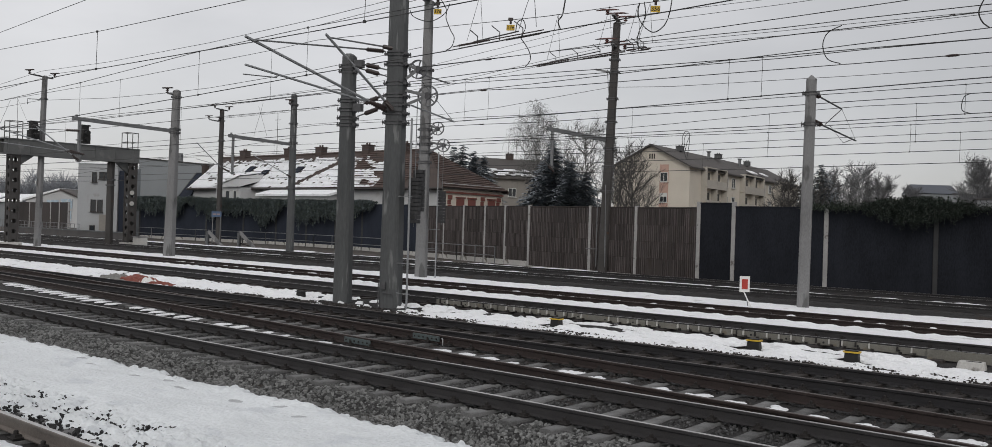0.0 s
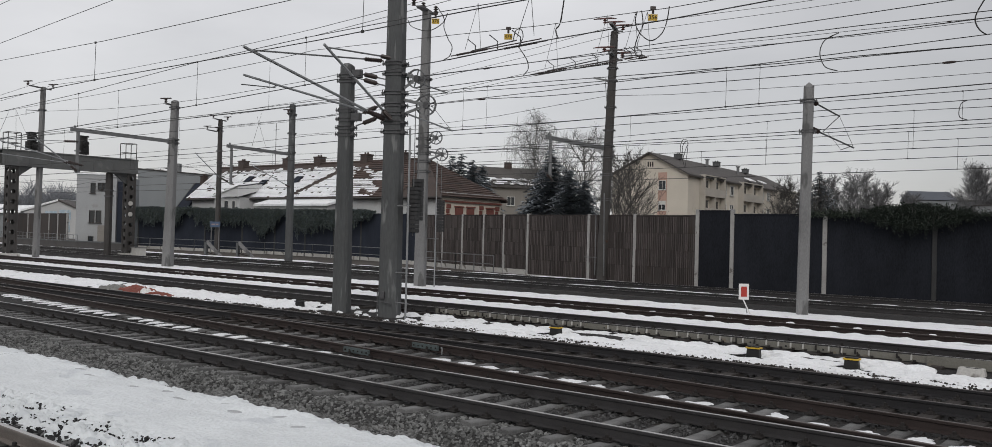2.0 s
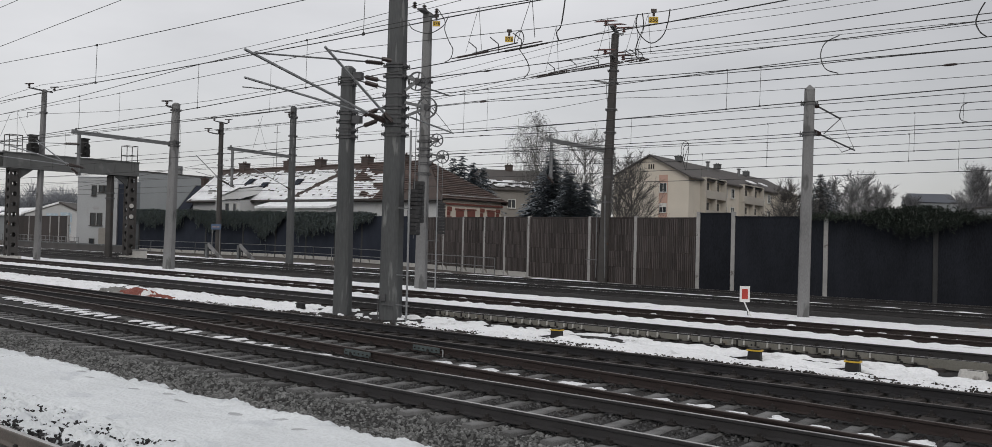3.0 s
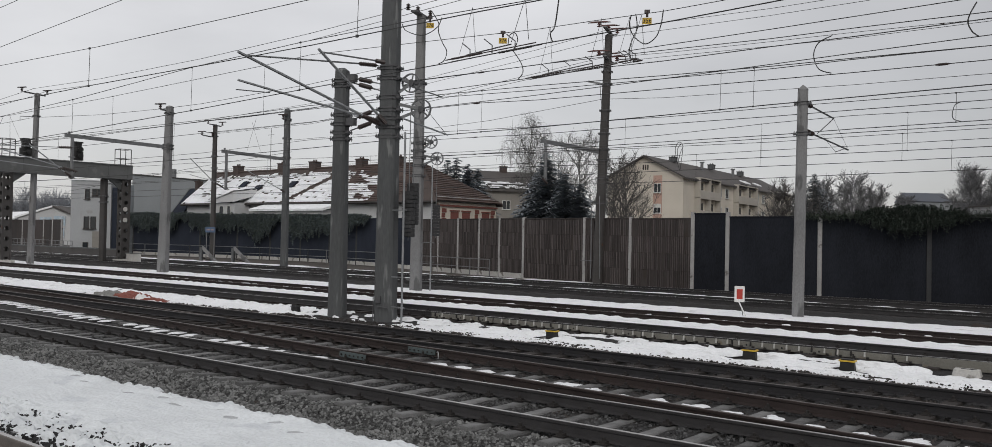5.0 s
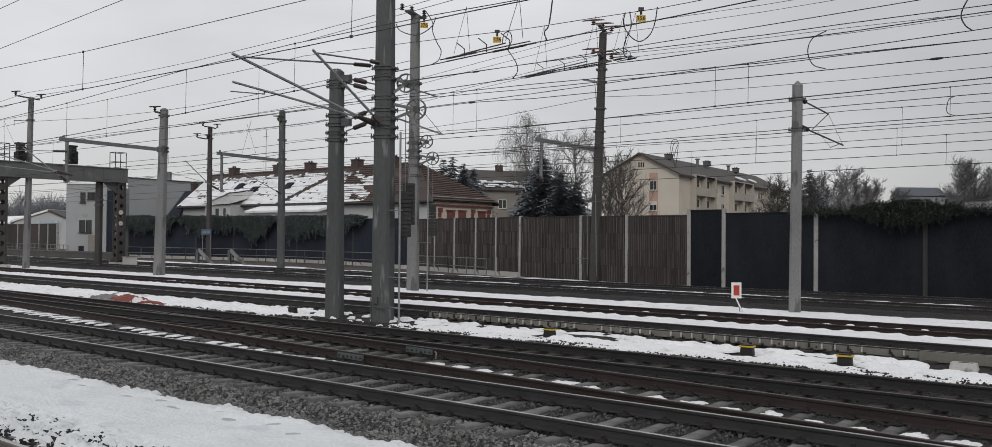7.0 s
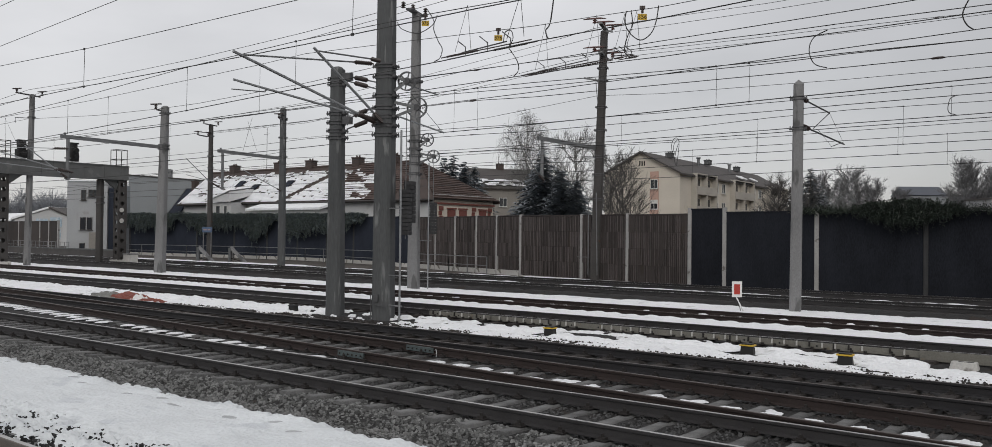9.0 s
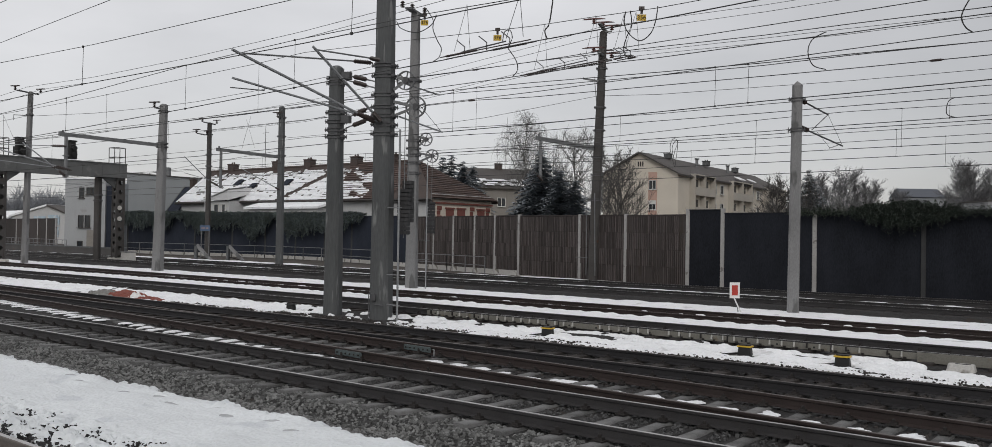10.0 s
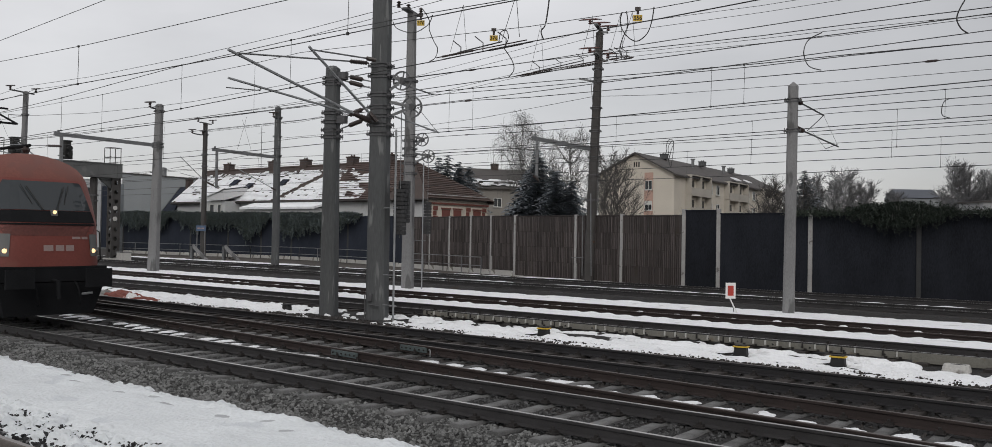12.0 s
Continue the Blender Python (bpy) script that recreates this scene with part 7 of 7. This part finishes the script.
def build_trackside():
    # red and white stop board on its bent foot
    t = thing("stop_board", (-12.3, 28.2, GROUND - 0.06), "red stop board with white border on a bent steel foot", "railway sign", rz=38)
    part("board", Geo().box((-0.18, 0, 0.86), (0.33, 0.025, 0.52), ch=0.008), M_WHITE, t, "white border board")
    part("red_field", Geo().box((-0.18, -0.018, 0.86), (0.19, 0.012, 0.33)), M_SIGNRED, t, "red field")
    part("stand", Geo().tube([(-0.2, 0.02, 0.62), (-0.02, 0.02, 0.25), (0.13, 0.02, -0.02)], 0.022, 6), M_WHITE, t)
    part("stand_leg", Geo().tube([(-0.1, 0.04, 0.42), (0.02, 0.2, -0.02)], 0.016, 6), M_GALV_DULL, t)
    # boxes with yellow lids
    for x, y, yellow in ((-12.85, 18.1, True), (-7.79, 18.15, True), (-5.73, 18.0, True), (-22.56, 17.97, False)):
        t = thing("cable_box", (x, y, -0.29), "black track cable box" + (" with yellow lid rim" if yellow else " standing in snow"), "cable box", "track cable boxes", rz=6)
        part("body", Geo().box((0, 0, 0.09), (0.29, 0.22, 0.2), top=0.86, ch=0.03), M_BLACK, t)
        part("lid", Geo().box((0, 0, 0.205), (0.31, 0.24, 0.026), ch=0.03), M_YELLOW if yellow else M_CAST, t, "yellow lid" if yellow else "")
        part("lid_plate", Geo().box((0, 0, 0.232), (0.24, 0.16, 0.02), ch=0.02), M_BLACK, t)
        part("foot_cable", Geo().tube([(-0.12, -0.05, 0.06), (-0.32, -0.12, 0.03), (-0.55, -0.05, 0.0)], 0.02, 6), M_BLACK, t)
    # beige channel with pale clips along the mast-side rail
    t = thing("switch_heater_channel", (-17.8, 19.06, -0.25), "beige steel channel with pale clips beside the rail", "rail fitting")
    x, k = -17.8, 0
    while x < -4.6:
        ln = 2.3
        ch = part("channel", Geo().box((x + 17.8 + ln / 2, 0, 0.17), (ln - 0.05, 0.05, 0.125), ch=0.008), M_BEIGE, t)
        for q in (0.35, 1.15, 1.95):
            part("bolt_hole", Geo().lathe([(0.022, -0.004), (0.022, 0.004)], 8, (x + 17.8 + q, -0.029, 0.165), "y"), M_BLACK, ch, "dark bolt hole")
        x += ln
    x = -17.6
    while x < -4.7:
        if hsh(x, 4) > 0.06:
            clip = part("clip", Geo().box((x + 17.8, -0.045, 0.195), (0.028, 0.05, 0.10), top=0.8), M_CONC_LIGHT if hsh(x, 6) > 0.2 else M_IRON, t)
            part("clip_foot", Geo().box((x + 17.86, -0.05, 0.12), (0.05, 0.04, 0.05)), M_IRON, clip)
        x += 0.27
    t = thing("point_motor_cover", (-3.75, 18.6, -0.29), "pale grey point motor cover beside the track", "railway box", rz=3)
    part("cover", Geo().box((0, 0, 0.09), (0.52, 0.36, 0.2), top=0.82, ch=0.05), M_CONC_LIGHT, t)
    part("slot", Geo().box((0.03, 0.0, 0.194), (0.26, 0.04, 0.01)), M_BLACK, t)
    part("channel", Geo().box((-0.1, 0.45, 0.2), (1.5, 0.05, 0.19)), M_BEIGE, t)
    # insulated joints of the crossover
    for x, dy in ((-12.3, 0.7535), (-12.66, -0.7535)):
        y = cross_y(x) + dy
        t = thing("rail_joint", (x, y, 0), "grey bolted insulated rail joint", "rail joint", "rail joints", rz=-4.7)
        part("fishplate", Geo().box((0, -0.05, -0.08), (0.78, 0.035, 0.1), ch=0.005), M_JOINT, t)
        for k in range(6):
            part("bolt", Geo().lathe([(0.016, -0.085), (0.016, -0.06)], 6, (-0.32 + k * 0.128, 0, -0.08), "y"), M_IRON, t)
    t = thing("bond_cable", (-12.1, 12.95, -0.16), "thin pale bonding cable beside the rail joint", "cable")
    part("wire", Geo().tube(smooth_pts([(-0.1, 0.1, 0.04), (0.15, 0.0, 0.08), (0.3, -0.1, 0.1), (0.32, -0.12, -0.02)]), 0.012, 5), M_GALV, t)
    # crumpled orange tarpaulin
    for name, material, label, c, s, seed in (("tarpaulin", M_ORANGE, "crumpled orange tarpaulin lying in the snow", (-30.9, 17.15), (1.15, 0.36, 0.24), 2.0),
                                              ("tarpaulin_grey", M_TARPGREY, "crumpled grey sheet lying beside the orange one", (-32.1, 17.0), (0.85, 0.36, 0.22), 5.0),
                                              ("tarpaulin_small", M_ORANGE, "flat orange sheet end lying in the snow", (-28.9, 16.9), (0.75, 0.25, 0.13), 8.0),
                                              ("tarpaulin_white", M_WHITE, "white crumpled bag on the orange tarpaulin", (-29.9, 17.0), (0.36, 0.2, 0.2), 9.0)):
        g, n, m = Geo(), 40, 14
        for j in range(m + 1):
            for i in range(n + 1):
                u, v = i / n * 2 - 1, j / m * 2 - 1
                e = max(0.0, 1 - u * u) * max(0.0, 1 - v * v)
                z = s[2] * (e ** 0.5) * (0.75 + 0.65 * noise.noise((u * 3.2 + seed, v * 2.3, seed))) + 0.05 * noise.noise((u * 9, v * 7, seed))
                g.v.append((c[0] + u * s[0] * (1 + 0.2 * noise.noise((v * 3, seed, 0))), c[1] + v * s[1] * (1 + 0.3 * noise.noise((u * 3, seed, 1))), -0.265 + max(0.0, z)))
        for j in range(m):
            for i in range(n):
                g.f.append((j * (n + 1) + i, j * (n + 1) + i + 1, (j + 1) * (n + 1) + i + 1, (j + 1) * (n + 1) + i))
                g.m.append(0)
        solid(name.replace("_grey", "").replace("_small", "").replace("_white", ""), g, material, label, "tarpaulin", "tarpaulin heap", smooth=False)
    # concrete cabinet, station name sign, struts
    t = thing("concrete_cabinet", (-62.4, 34.75, GROUND), "pale concrete cabinet at the gantry foot", "cabinet", rz=0)
    part("body", Geo().box((0, 0, 0.4), (0.7, 0.8, 0.8), ch=0.04), M_CONC_LIGHT, t)
    part("cap", Geo().box((0, 0, 0.83), (0.78, 0.88, 0.07)), M_CONC, t)
    t = thing("station_sign", (-66.7, 43.95, GROUND), "blue station name sign on thin grey posts", "sign", rz=34)
    part("board", Geo().box((0, 0, 2.7), (0.86, 0.05, 0.46), ch=0.01), M_SIGNBLUE, t)
    for k, w in enumerate((0.30, 0.24)):
        part("lettering_bar", Geo().box((-0.17 + 0.34 * k, -0.03, 2.7), (w, 0.012, 0.11)), M_LOCO_GREY, t, "pale lettering bar")
    for dx in (-0.34, 0.34):
        part("post", Geo().tube([(dx, 0.04, 0), (dx, 0.04, 2.95)], 0.04, 6), M_GALV_DULL, t)
    for x, y in ((-66.2, 43.3), (-63.6, 44.6)):
        t = thing("buffer_strut", (x, y, GROUND), "old slanting concrete buffer strut at a track end", "buffer stop", "buffer struts", rz=30)
        part("strut", Geo().prism([(-0.12, -0.12), (0.12, -0.12), (0.12, 0.12), (-0.12, 0.12)], (0.9, 0, 0.0), (-0.4, 0, 1.25)), M_CONC, t)
        part("upright", Geo().box((-0.45, 0, 0.6), (0.2, 0.3, 1.25)), M_CONC_DARK, t)
        part("tie", Geo().tube([(-0.4, 0, 0.35), (0.6, 0, 0.1)], 0.04, 6), M_IRON, t)
    # railings
    def railing(label, pts, h, material, step, bars=2):
        t = thing("railing", (pts[0][0], pts[0][1], GROUND), label, "railing", "steel railings")
        for (xa, ya), (xb, yb) in zip(pts, pts[1:]):
            ln = math.hypot(xb - xa, yb - ya)
            n = max(1, int(ln / step))
            for k in range(n + 1):
                p = Vector((xa + (xb - xa) * k / n - pts[0][0], ya + (yb - ya) * k / n - pts[0][1], 0))
                part("post", Geo().tube([p, p + Vector((0, 0, h))], 0.035, 5), material, t)
            for b in range(bars):
                z = h * (1 - b / bars)
                part("bar", Geo().tube([(xa - pts[0][0], ya - pts[0][1], z), (xb - pts[0][0], yb - pts[0][1], z)], 0.028, 5), material, t)
        return t

    railing("thin grey railing along the foot of the ivy barrier", [(-52, 49.4), (-57, 50.5), (-63, 51.4), (-70.5, 51.8), (-80, 50.4), (-90, 49.0)], 1.15, M_GALV_DULL, 2.6)
    railing("dark railing on the bridge edge", [(-92, 44.5), (-100, 45.6), (-112, 47.2), (-125, 49)], 1.3, M_GALV_DULL, 1.3, 3)
    railing("white tubular railing before the brown barrier", [(-36.5, 44.4), (-41.0, 45.8), (-46.0, 47.2)], 1.1, M_GALV_DULL, 1.9)
    t = thing("low_wall", (-78, 39.5, GROUND), "low dark concrete edge wall of the bridge", "wall")
    part("wall", Geo().box((-8, 0.5, 0.35), (24, 0.4, 0.9)), M_STEEL_DARK, t)
    part("coping", Geo().box((-8, 0.5, 0.85), (24.2, 0.5, 0.1)), M_CONC_DARK, t)
    # parked white car far beyond the railing
    t = thing("parked_car", (-108, 56.5, GROUND), "white car parked beyond the bridge railing", "car", rz=60)
    g = Geo()
    g.prism([(-0.85, 0.35), (0.85, 0.35), (0.88, 0.8), (0.8, 0.95), (-0.8, 0.95), (-0.88, 0.8)], (-2.1, 0, 0), (2.1, 0, 0))
    part("body", g, M_WHITE, t)
    part("cabin", Geo().box((-0.2, 0, 1.2), (2.3, 1.5, 0.55), top=0.78), M_GLASS, t, "dark car windows")
    for sx in (-1.3, 1.3):
        for sy in (-0.78, 0.78):
            part("wheel", Geo().lathe([(0.32, -0.1), (0.32, 0.1)], 14, (sx, sy, 0.32), "y"), M_BLACK, t)


build_gantry()
build_trackside()
stone_rows("ballast_stones_shoulder", 26000, (-28, -2.5, 7.2, 8.85), 0.053, M_STONE, "grey crushed stones on the shoulder of the main track", 1, (0.585, -99.72, 8.4, 11.0), 0.018)
# Inner stones carry the shade between the sleepers in their colour.
stone_rows("ballast_stones_inner", 19000, (-36, -1.5, 8.95, 10.6), 0.045, M_STONE_INNER, "grey crushed stones between the sleepers, gap shade in their colour", 2, (0.585, -99.72, 8.4, 11.0), 0.008)
stone_rows("ballast_stones_crossover", 8000, (-22, 0, 10.6, 13.6), 0.045, M_STONE_DARK, "rusty dark stones between crossover rails", 3, (0.6, -44.0, 10.6, 13.6), 0.02)
stone_rows("ballast_stones_second", 6500, (-28, 1, 13.5, 16.4), 0.05, M_STONE_DARK, "rusty dark stones of the second track", 4, (0.6, -110.0, 13.0, 15.6), 0.02)
stone_rows("ballast_stones_poking", 5200, (-16, -4.5, 4.3, 5.75), 0.043, M_STONE_WET, "dark stones poking through the snow", 5, None, -0.03)
stone_rows("ballast_stones_mast_row", 8500, (-30, -1, 15.7, 17.6), 0.048, M_STONE_DARK, "dark stones in the thawing snow", 6)


# ---- locomotive ----
LOCO_SPEED, LOCO_NOSE = 17.9, -20.4      # metres a second; nose at the clip's end


def nose_x(y, z):
    """Front surface of the cab: leaning back above the desk, rounded in plan."""
    lean = 0.10 * max(0.0, z - 1.3) + 0.42 * max(0.0, z - 2.3) + 1.1 * max(0.0, z - 3.3) ** 1.5
    q = min(1.0, abs(y) / 1.35)
    return -(lean + 0.12 * q ** 2 + 0.5 * q ** 6)


def half_width(z):
    if z < 2.3:
        return 1.35
    if z < 3.3:
        return 1.35 - 0.2 * ((z - 2.3) / 1.0) ** 1.4
    q = min(1.0, (z - 3.3) / 0.62)
    return max(0.02, 1.15 * math.sqrt(max(0.0, 1 - q ** 2.1)))


def cab_patch(rows, lift, thick=0.02):
    """Panel lying on the cab front: rows of (z, y from, y to)."""
    g, n = Geo(), 10
    for k in (lift, lift - thick):
        for z, ya, yb in rows:
            g.v.extend((nose_x(ya + (yb - ya) * i / n, z) + k, ya + (yb - ya) * i / n, z) for i in range(n + 1))
    m, w = len(rows), n + 1
    for j in range(m - 1):
        for i in range(n):
            g.f.append((j * w + i, j * w + i + 1, (j + 1) * w + i + 1, (j + 1) * w + i))
    o = m * w
    for i in range(n):
        g.f.append((i, o + i, o + i + 1, i + 1))
        g.f.append(((m - 1) * w + i, (m - 1) * w + i + 1, o + (m - 1) * w + i + 1, o + (m - 1) * w + i))
    for j in range(m - 1):
        g.f.append((j * w, (j + 1) * w, o + (j + 1) * w, o + j * w))
        g.f.append((j * w + n, o + j * w + n, o + (j + 1) * w + n, (j + 1) * w + n))
    g.m = [0] * len(g.f)
    return g


def build_loco():
    t = thing("electric_locomotive", (LOCO_NOSE - LOCO_SPEED * 12, 9.69, 0), "dusty red electric locomotive with lit headlights running on the main track", "locomotive")
    zs = [1.28, 1.6, 1.95, 2.3, 2.6, 2.9, 3.15, 3.3, 3.45, 3.58, 3.7, 3.8, 3.87, 3.91]
    g, n = Geo(), 16
    w = n + 1
    for z in zs:                                    # front skin
        hw = half_width(z)
        g.v.extend((nose_x(-hw + 2 * hw * i / n, z), -hw + 2 * hw * i / n, z) for i in range(w))
    for j in range(len(zs) - 1):
        for i in range(n):
            g.f.append((j * w + i, j * w + i + 1, (j + 1) * w + i + 1, (j + 1) * w + i))
            g.m.append(1 if zs[j] >= 3.3 else 0)
    ring = [(half_width(z), z) for z in zs] + [(-half_width(z), z) for z in reversed(zs)]
    k0, m = len(g.v), len(ring)
    for xq in (None, -3.2, -16.0, -18.9, -19.28):
        for y, z in ring:
            g.v.append((nose_x(y, z) if xq is None else xq - (0.6 * max(0, z - 2.6) if xq == -19.28 else 0) * 0.3, y, z))
    for s in range(4):
        for j in range(m - 1):
            g.f.append((k0 + s * m + j, k0 + s * m + j + 1, k0 + (s + 1) * m + j + 1, k0 + (s + 1) * m + j))
            g.m.append(1 if ring[j][1] >= 3.3 and ring[j + 1][1] >= 3.3 else 0)
    g.f.append(tuple(k0 + 4 * m + j for j in range(m)))
    g.m.append(0)
    part("body", g, (M_LOCO, M_LOCO_ROOF), t, "dusty red body shell", smooth=True)
    scr = part("windscreen", cab_patch([(2.58, -1.03, 1.03), (2.75, -1.01, 1.01), (3.0, -0.95, 0.95), (3.16, -0.91, 0.91), (3.24, -0.86, 0.86)], 0.012), M_GLASS_CAB, t, "dark reflecting windscreen")
    part("windscreen_band", cab_patch([(2.30, -1.08, 1.08), (2.45, -1.06, 1.06), (2.57, -1.035, 1.035)], 0.016), M_LOCO_BLACK, t, "black band under the windscreen")
    part("seam_strip", cab_patch([(2.24, -1.28, 1.28), (2.28, -1.28, 1.28)], 0.02), M_LOCO_BLACK, t)
    part("dirty_field", cab_patch([(2.0, -0.95, 0.95), (2.12, -1.05, 1.05), (2.23, -1.14, 1.14)], 0.006, 0.01), M_LOCO_SOOT, t, "soot-stained panel")
    for s in (-1, 1):
        wp = Geo().tube([(nose_x(s * 0.15, 2.6) + 0.05, s * 0.15, 2.58), (nose_x(s * 0.42, 3.12) + 0.05, s * 0.42, 3.12)], 0.012, 5)
        wp.tube([(nose_x(s * 0.36, 2.8) + 0.06, s * 0.36, 2.72), (nose_x(s * 0.5, 3.15) + 0.05, s * 0.54, 3.16)], 0.009, 5)
        part("wiper", wp, M_BLACK, t)
        part("headlight_housing", cab_patch([(1.54, s * 0.92, s * 1.18), (1.78, s * 0.90, s * 1.16), (2.04, s * 0.88, s * 1.12)], 0.02), M_LAMP_HOUSE, t, "clear headlight housing")
        for dy, r, name in ((0.99, 0.052, "headlight"), (1.11, 0.042, "marker_light")):
            part(name, Geo().lathe([(r * 0.5, 0.05), (r, 0.03), (r, 0.0)], 12, (nose_x(s * dy, 1.66) + 0.005, s * dy, 1.66), "x"), M_LAMP if r > 0.05 else M_LAMP_HOUSE, t, "glowing warm headlight" if r > 0.05 else "unlit marker light")
        bf = Geo().lathe([(0.12, 0.0), (0.12, 0.42), (0.16, 0.42)], 12, (-0.15, s * 0.875, 1.06), "x")
        bf.box((0.36, s * 0.875, 1.06), (0.06, 0.62, 0.42), ch=0.01)
        part("buffer", bf, M_LOCO_BLACK, t, "black buffer with rectangular plate")
        part("handrail", Geo().tube([(-0.75, s * 1.38, 1.35), (-0.7, s * 1.46, 1.45), (-0.75, s * 1.44, 2.1), (-0.8, s * 1.36, 2.15)], 0.018, 5), M_BLACK, t)
    part("roof_lamp", Geo().box((nose_x(0, 2.5) + 0.01, 0.08, 2.49), (0.06, 0.15, 0.2)), M_LAMP_HOUSE, scr, "lamp housing behind the glass")
    part("top_light", Geo().lathe([(0.02, 0.05), (0.042, 0.04), (0.042, 0.0)], 12, (nose_x(0, 2.53) + 0.03, 0.08, 2.535), "x"), M_LAMP, t, "glowing warm upper headlight")
    b = Geo()
    b.box((-0.35, 0, 1.13), (0.7, 2.6, 0.32), ch=0.09)
    b.box((-0.35, 0, 1.29), (0.72, 2.5, 0.05), ch=0.02)
    part("buffer_beam", b, M_LOCO_BLACK, t, "black buffer beam")
    b = Geo()
    b.add([(0.0, -1.2, 0.95), (0.0, 1.2, 0.95), (-0.1, 1.0, 0.22), (-0.1, -1.0, 0.22), (-0.6, -1.2, 0.95), (-0.6, 1.2, 0.95), (-0.6, 1.0, 0.22), (-0.6, -1.0, 0.22)],
          [(0, 1, 2, 3), (4, 7, 6, 5), (0, 3, 7, 4), (1, 5, 6, 2), (2, 6, 7, 3), (0, 4, 5, 1)])
    part("pilot", b, M_LOCO_BLACK, t, "black track-clearing plate")
    part("coupling", Geo().tube([(0.0, 0, 1.0), (0.25, 0, 0.98), (0.3, 0, 0.6)], 0.05, 6), M_LOCO_BLACK, t)
    for y in (-0.45, 0.5):
        part("brake_hose", Geo().tube(smooth_pts([(0.0, y, 0.95), (0.18, y, 0.8), (0.14, y + 0.08, 0.5), (0.05, y + 0.1, 0.45)]), 0.025, 6), M_LOCO_BLACK, t)
    part("hose_coupling", Geo().tube([(0.1, 0.62, 0.68), (0.12, 0.85, 0.7)], 0.03, 6), M_GALV, t)
    # lettering as plain bars in its colours
    for y, wd in ((-0.1, 0.21), (0.16, 0.19), (0.39, 0.19)):
        part("lettering_bar", cab_patch([(1.66, y - wd / 2, y + wd / 2), (1.79, y - wd / 2, y + wd / 2)], 0.008, 0.01), M_LOCO_GREY, t, "worn grey lettering bar")
    for y, wd in ((0.55, 0.2), (0.76, 0.15)):
        part("number_bar", cab_patch([(1.93, y - wd / 2, y + wd / 2), (1.985, y - wd / 2, y + wd / 2)], 0.008, 0.01), M_LOCO_GREY, t, "pale number bar")
    # underframe, bogies, wheels
    part("underframe", Geo().box((-9.7, 0, 0.95), (18.2, 2.5, 0.6)), M_LOCO_BLACK, t, "black underframe")
    wheels = []
    for xb in (-4.7, -14.6):
        bg = Geo()
        for s in (-1, 1):
            bg.box((xb, s * 1.05, 0.62), (4.2, 0.16, 0.34), ch=0.03)
            for dx in (-1.5, 1.5):
                bg.box((xb + dx, s * 1.12, 0.58), (0.5, 0.2, 0.36), ch=0.05)
        part("bogie_frame", bg, M_LOCO_BLACK, t)
        for dx in (-1.5, 1.5):
            wh = Geo().tube([(0, -0.75, 0), (0, 0.75, 0)], 0.09, 8)
            for s in (-1, 1):
                wh.lathe([(0.60, s * 0.69), (0.60, s * 0.715), (0.57, s * 0.72), (0.57, s * 0.82), (0.5, s * 0.82), (0.48, s * 0.78)], 28, (0, 0, 0), "y")
            ob = part("wheelset", wh, M_IRON, t, "steel wheelset")
            wheels.append((ob, xb + dx))
    # roof gear
    r = Geo()
    for xx in (-2.6, -4.4):
        for yy in (-0.5, 0.5):
            r.lathe([(0.06, 3.85), (0.1, 3.95), (0.06, 4.02), (0.1, 4.1), (0.06, 4.18)], 8, (xx, yy, 0))
    part("roof_insulator", r, M_INSUL, t)
    r = Geo()
    for yy in (-0.5, 0.5):
        r.tube([(-4.6, yy, 4.2), (-2.4, yy, 4.2)], 0.04, 6)
    r.tube([(-4.4, 0, 4.22), (-2.9, 0, 4.75), ], 0.04, 6)
    r.tube([(-2.9, -0.4, 4.75), (-4.5, -0.3, 5.3)], 0.025, 6)
    r.tube([(-2.9, 0.4, 4.75), (-4.5, 0.3, 5.3)], 0.025, 6)
    r.tube([(-2.9, -0.4, 4.75), (-2.9, 0.4, 4.75)], 0.03, 6)
    r.tube([(-4.5, -0.85, 5.3), (-4.5, 0.85, 5.3)], 0.03, 6)
    part("pantograph", r, M_LOCO_BLACK, t, "raised dark pantograph")
    part("roof_box", Geo().box((-8.5, 0, 3.95), (5.5, 1.6, 0.2), ch=0.1), M_LOCO_ROOF, t)
    return t, wheels


loco, loco_wheels = build_loco()


def motions():
    """The locomotive runs along the main track at even speed; its wheelsets roll."""
    steps = [k / 2 for k in range(25)]
    walk(loco, [(s, pose(LOCO_NOSE - LOCO_SPEED * (12 - s), 9.69, 0)) for s in steps])
    rate = math.degrees(LOCO_SPEED / 0.57)
    ticks = [k / FPS for k in range(0, 12 * FPS + 1)]
    for ob, x in loco_wheels:
        walk(ob, [(s, pose(x, 0, 0.57, 0, (rate * s) % 360, 0)) for s in ticks])


motions()
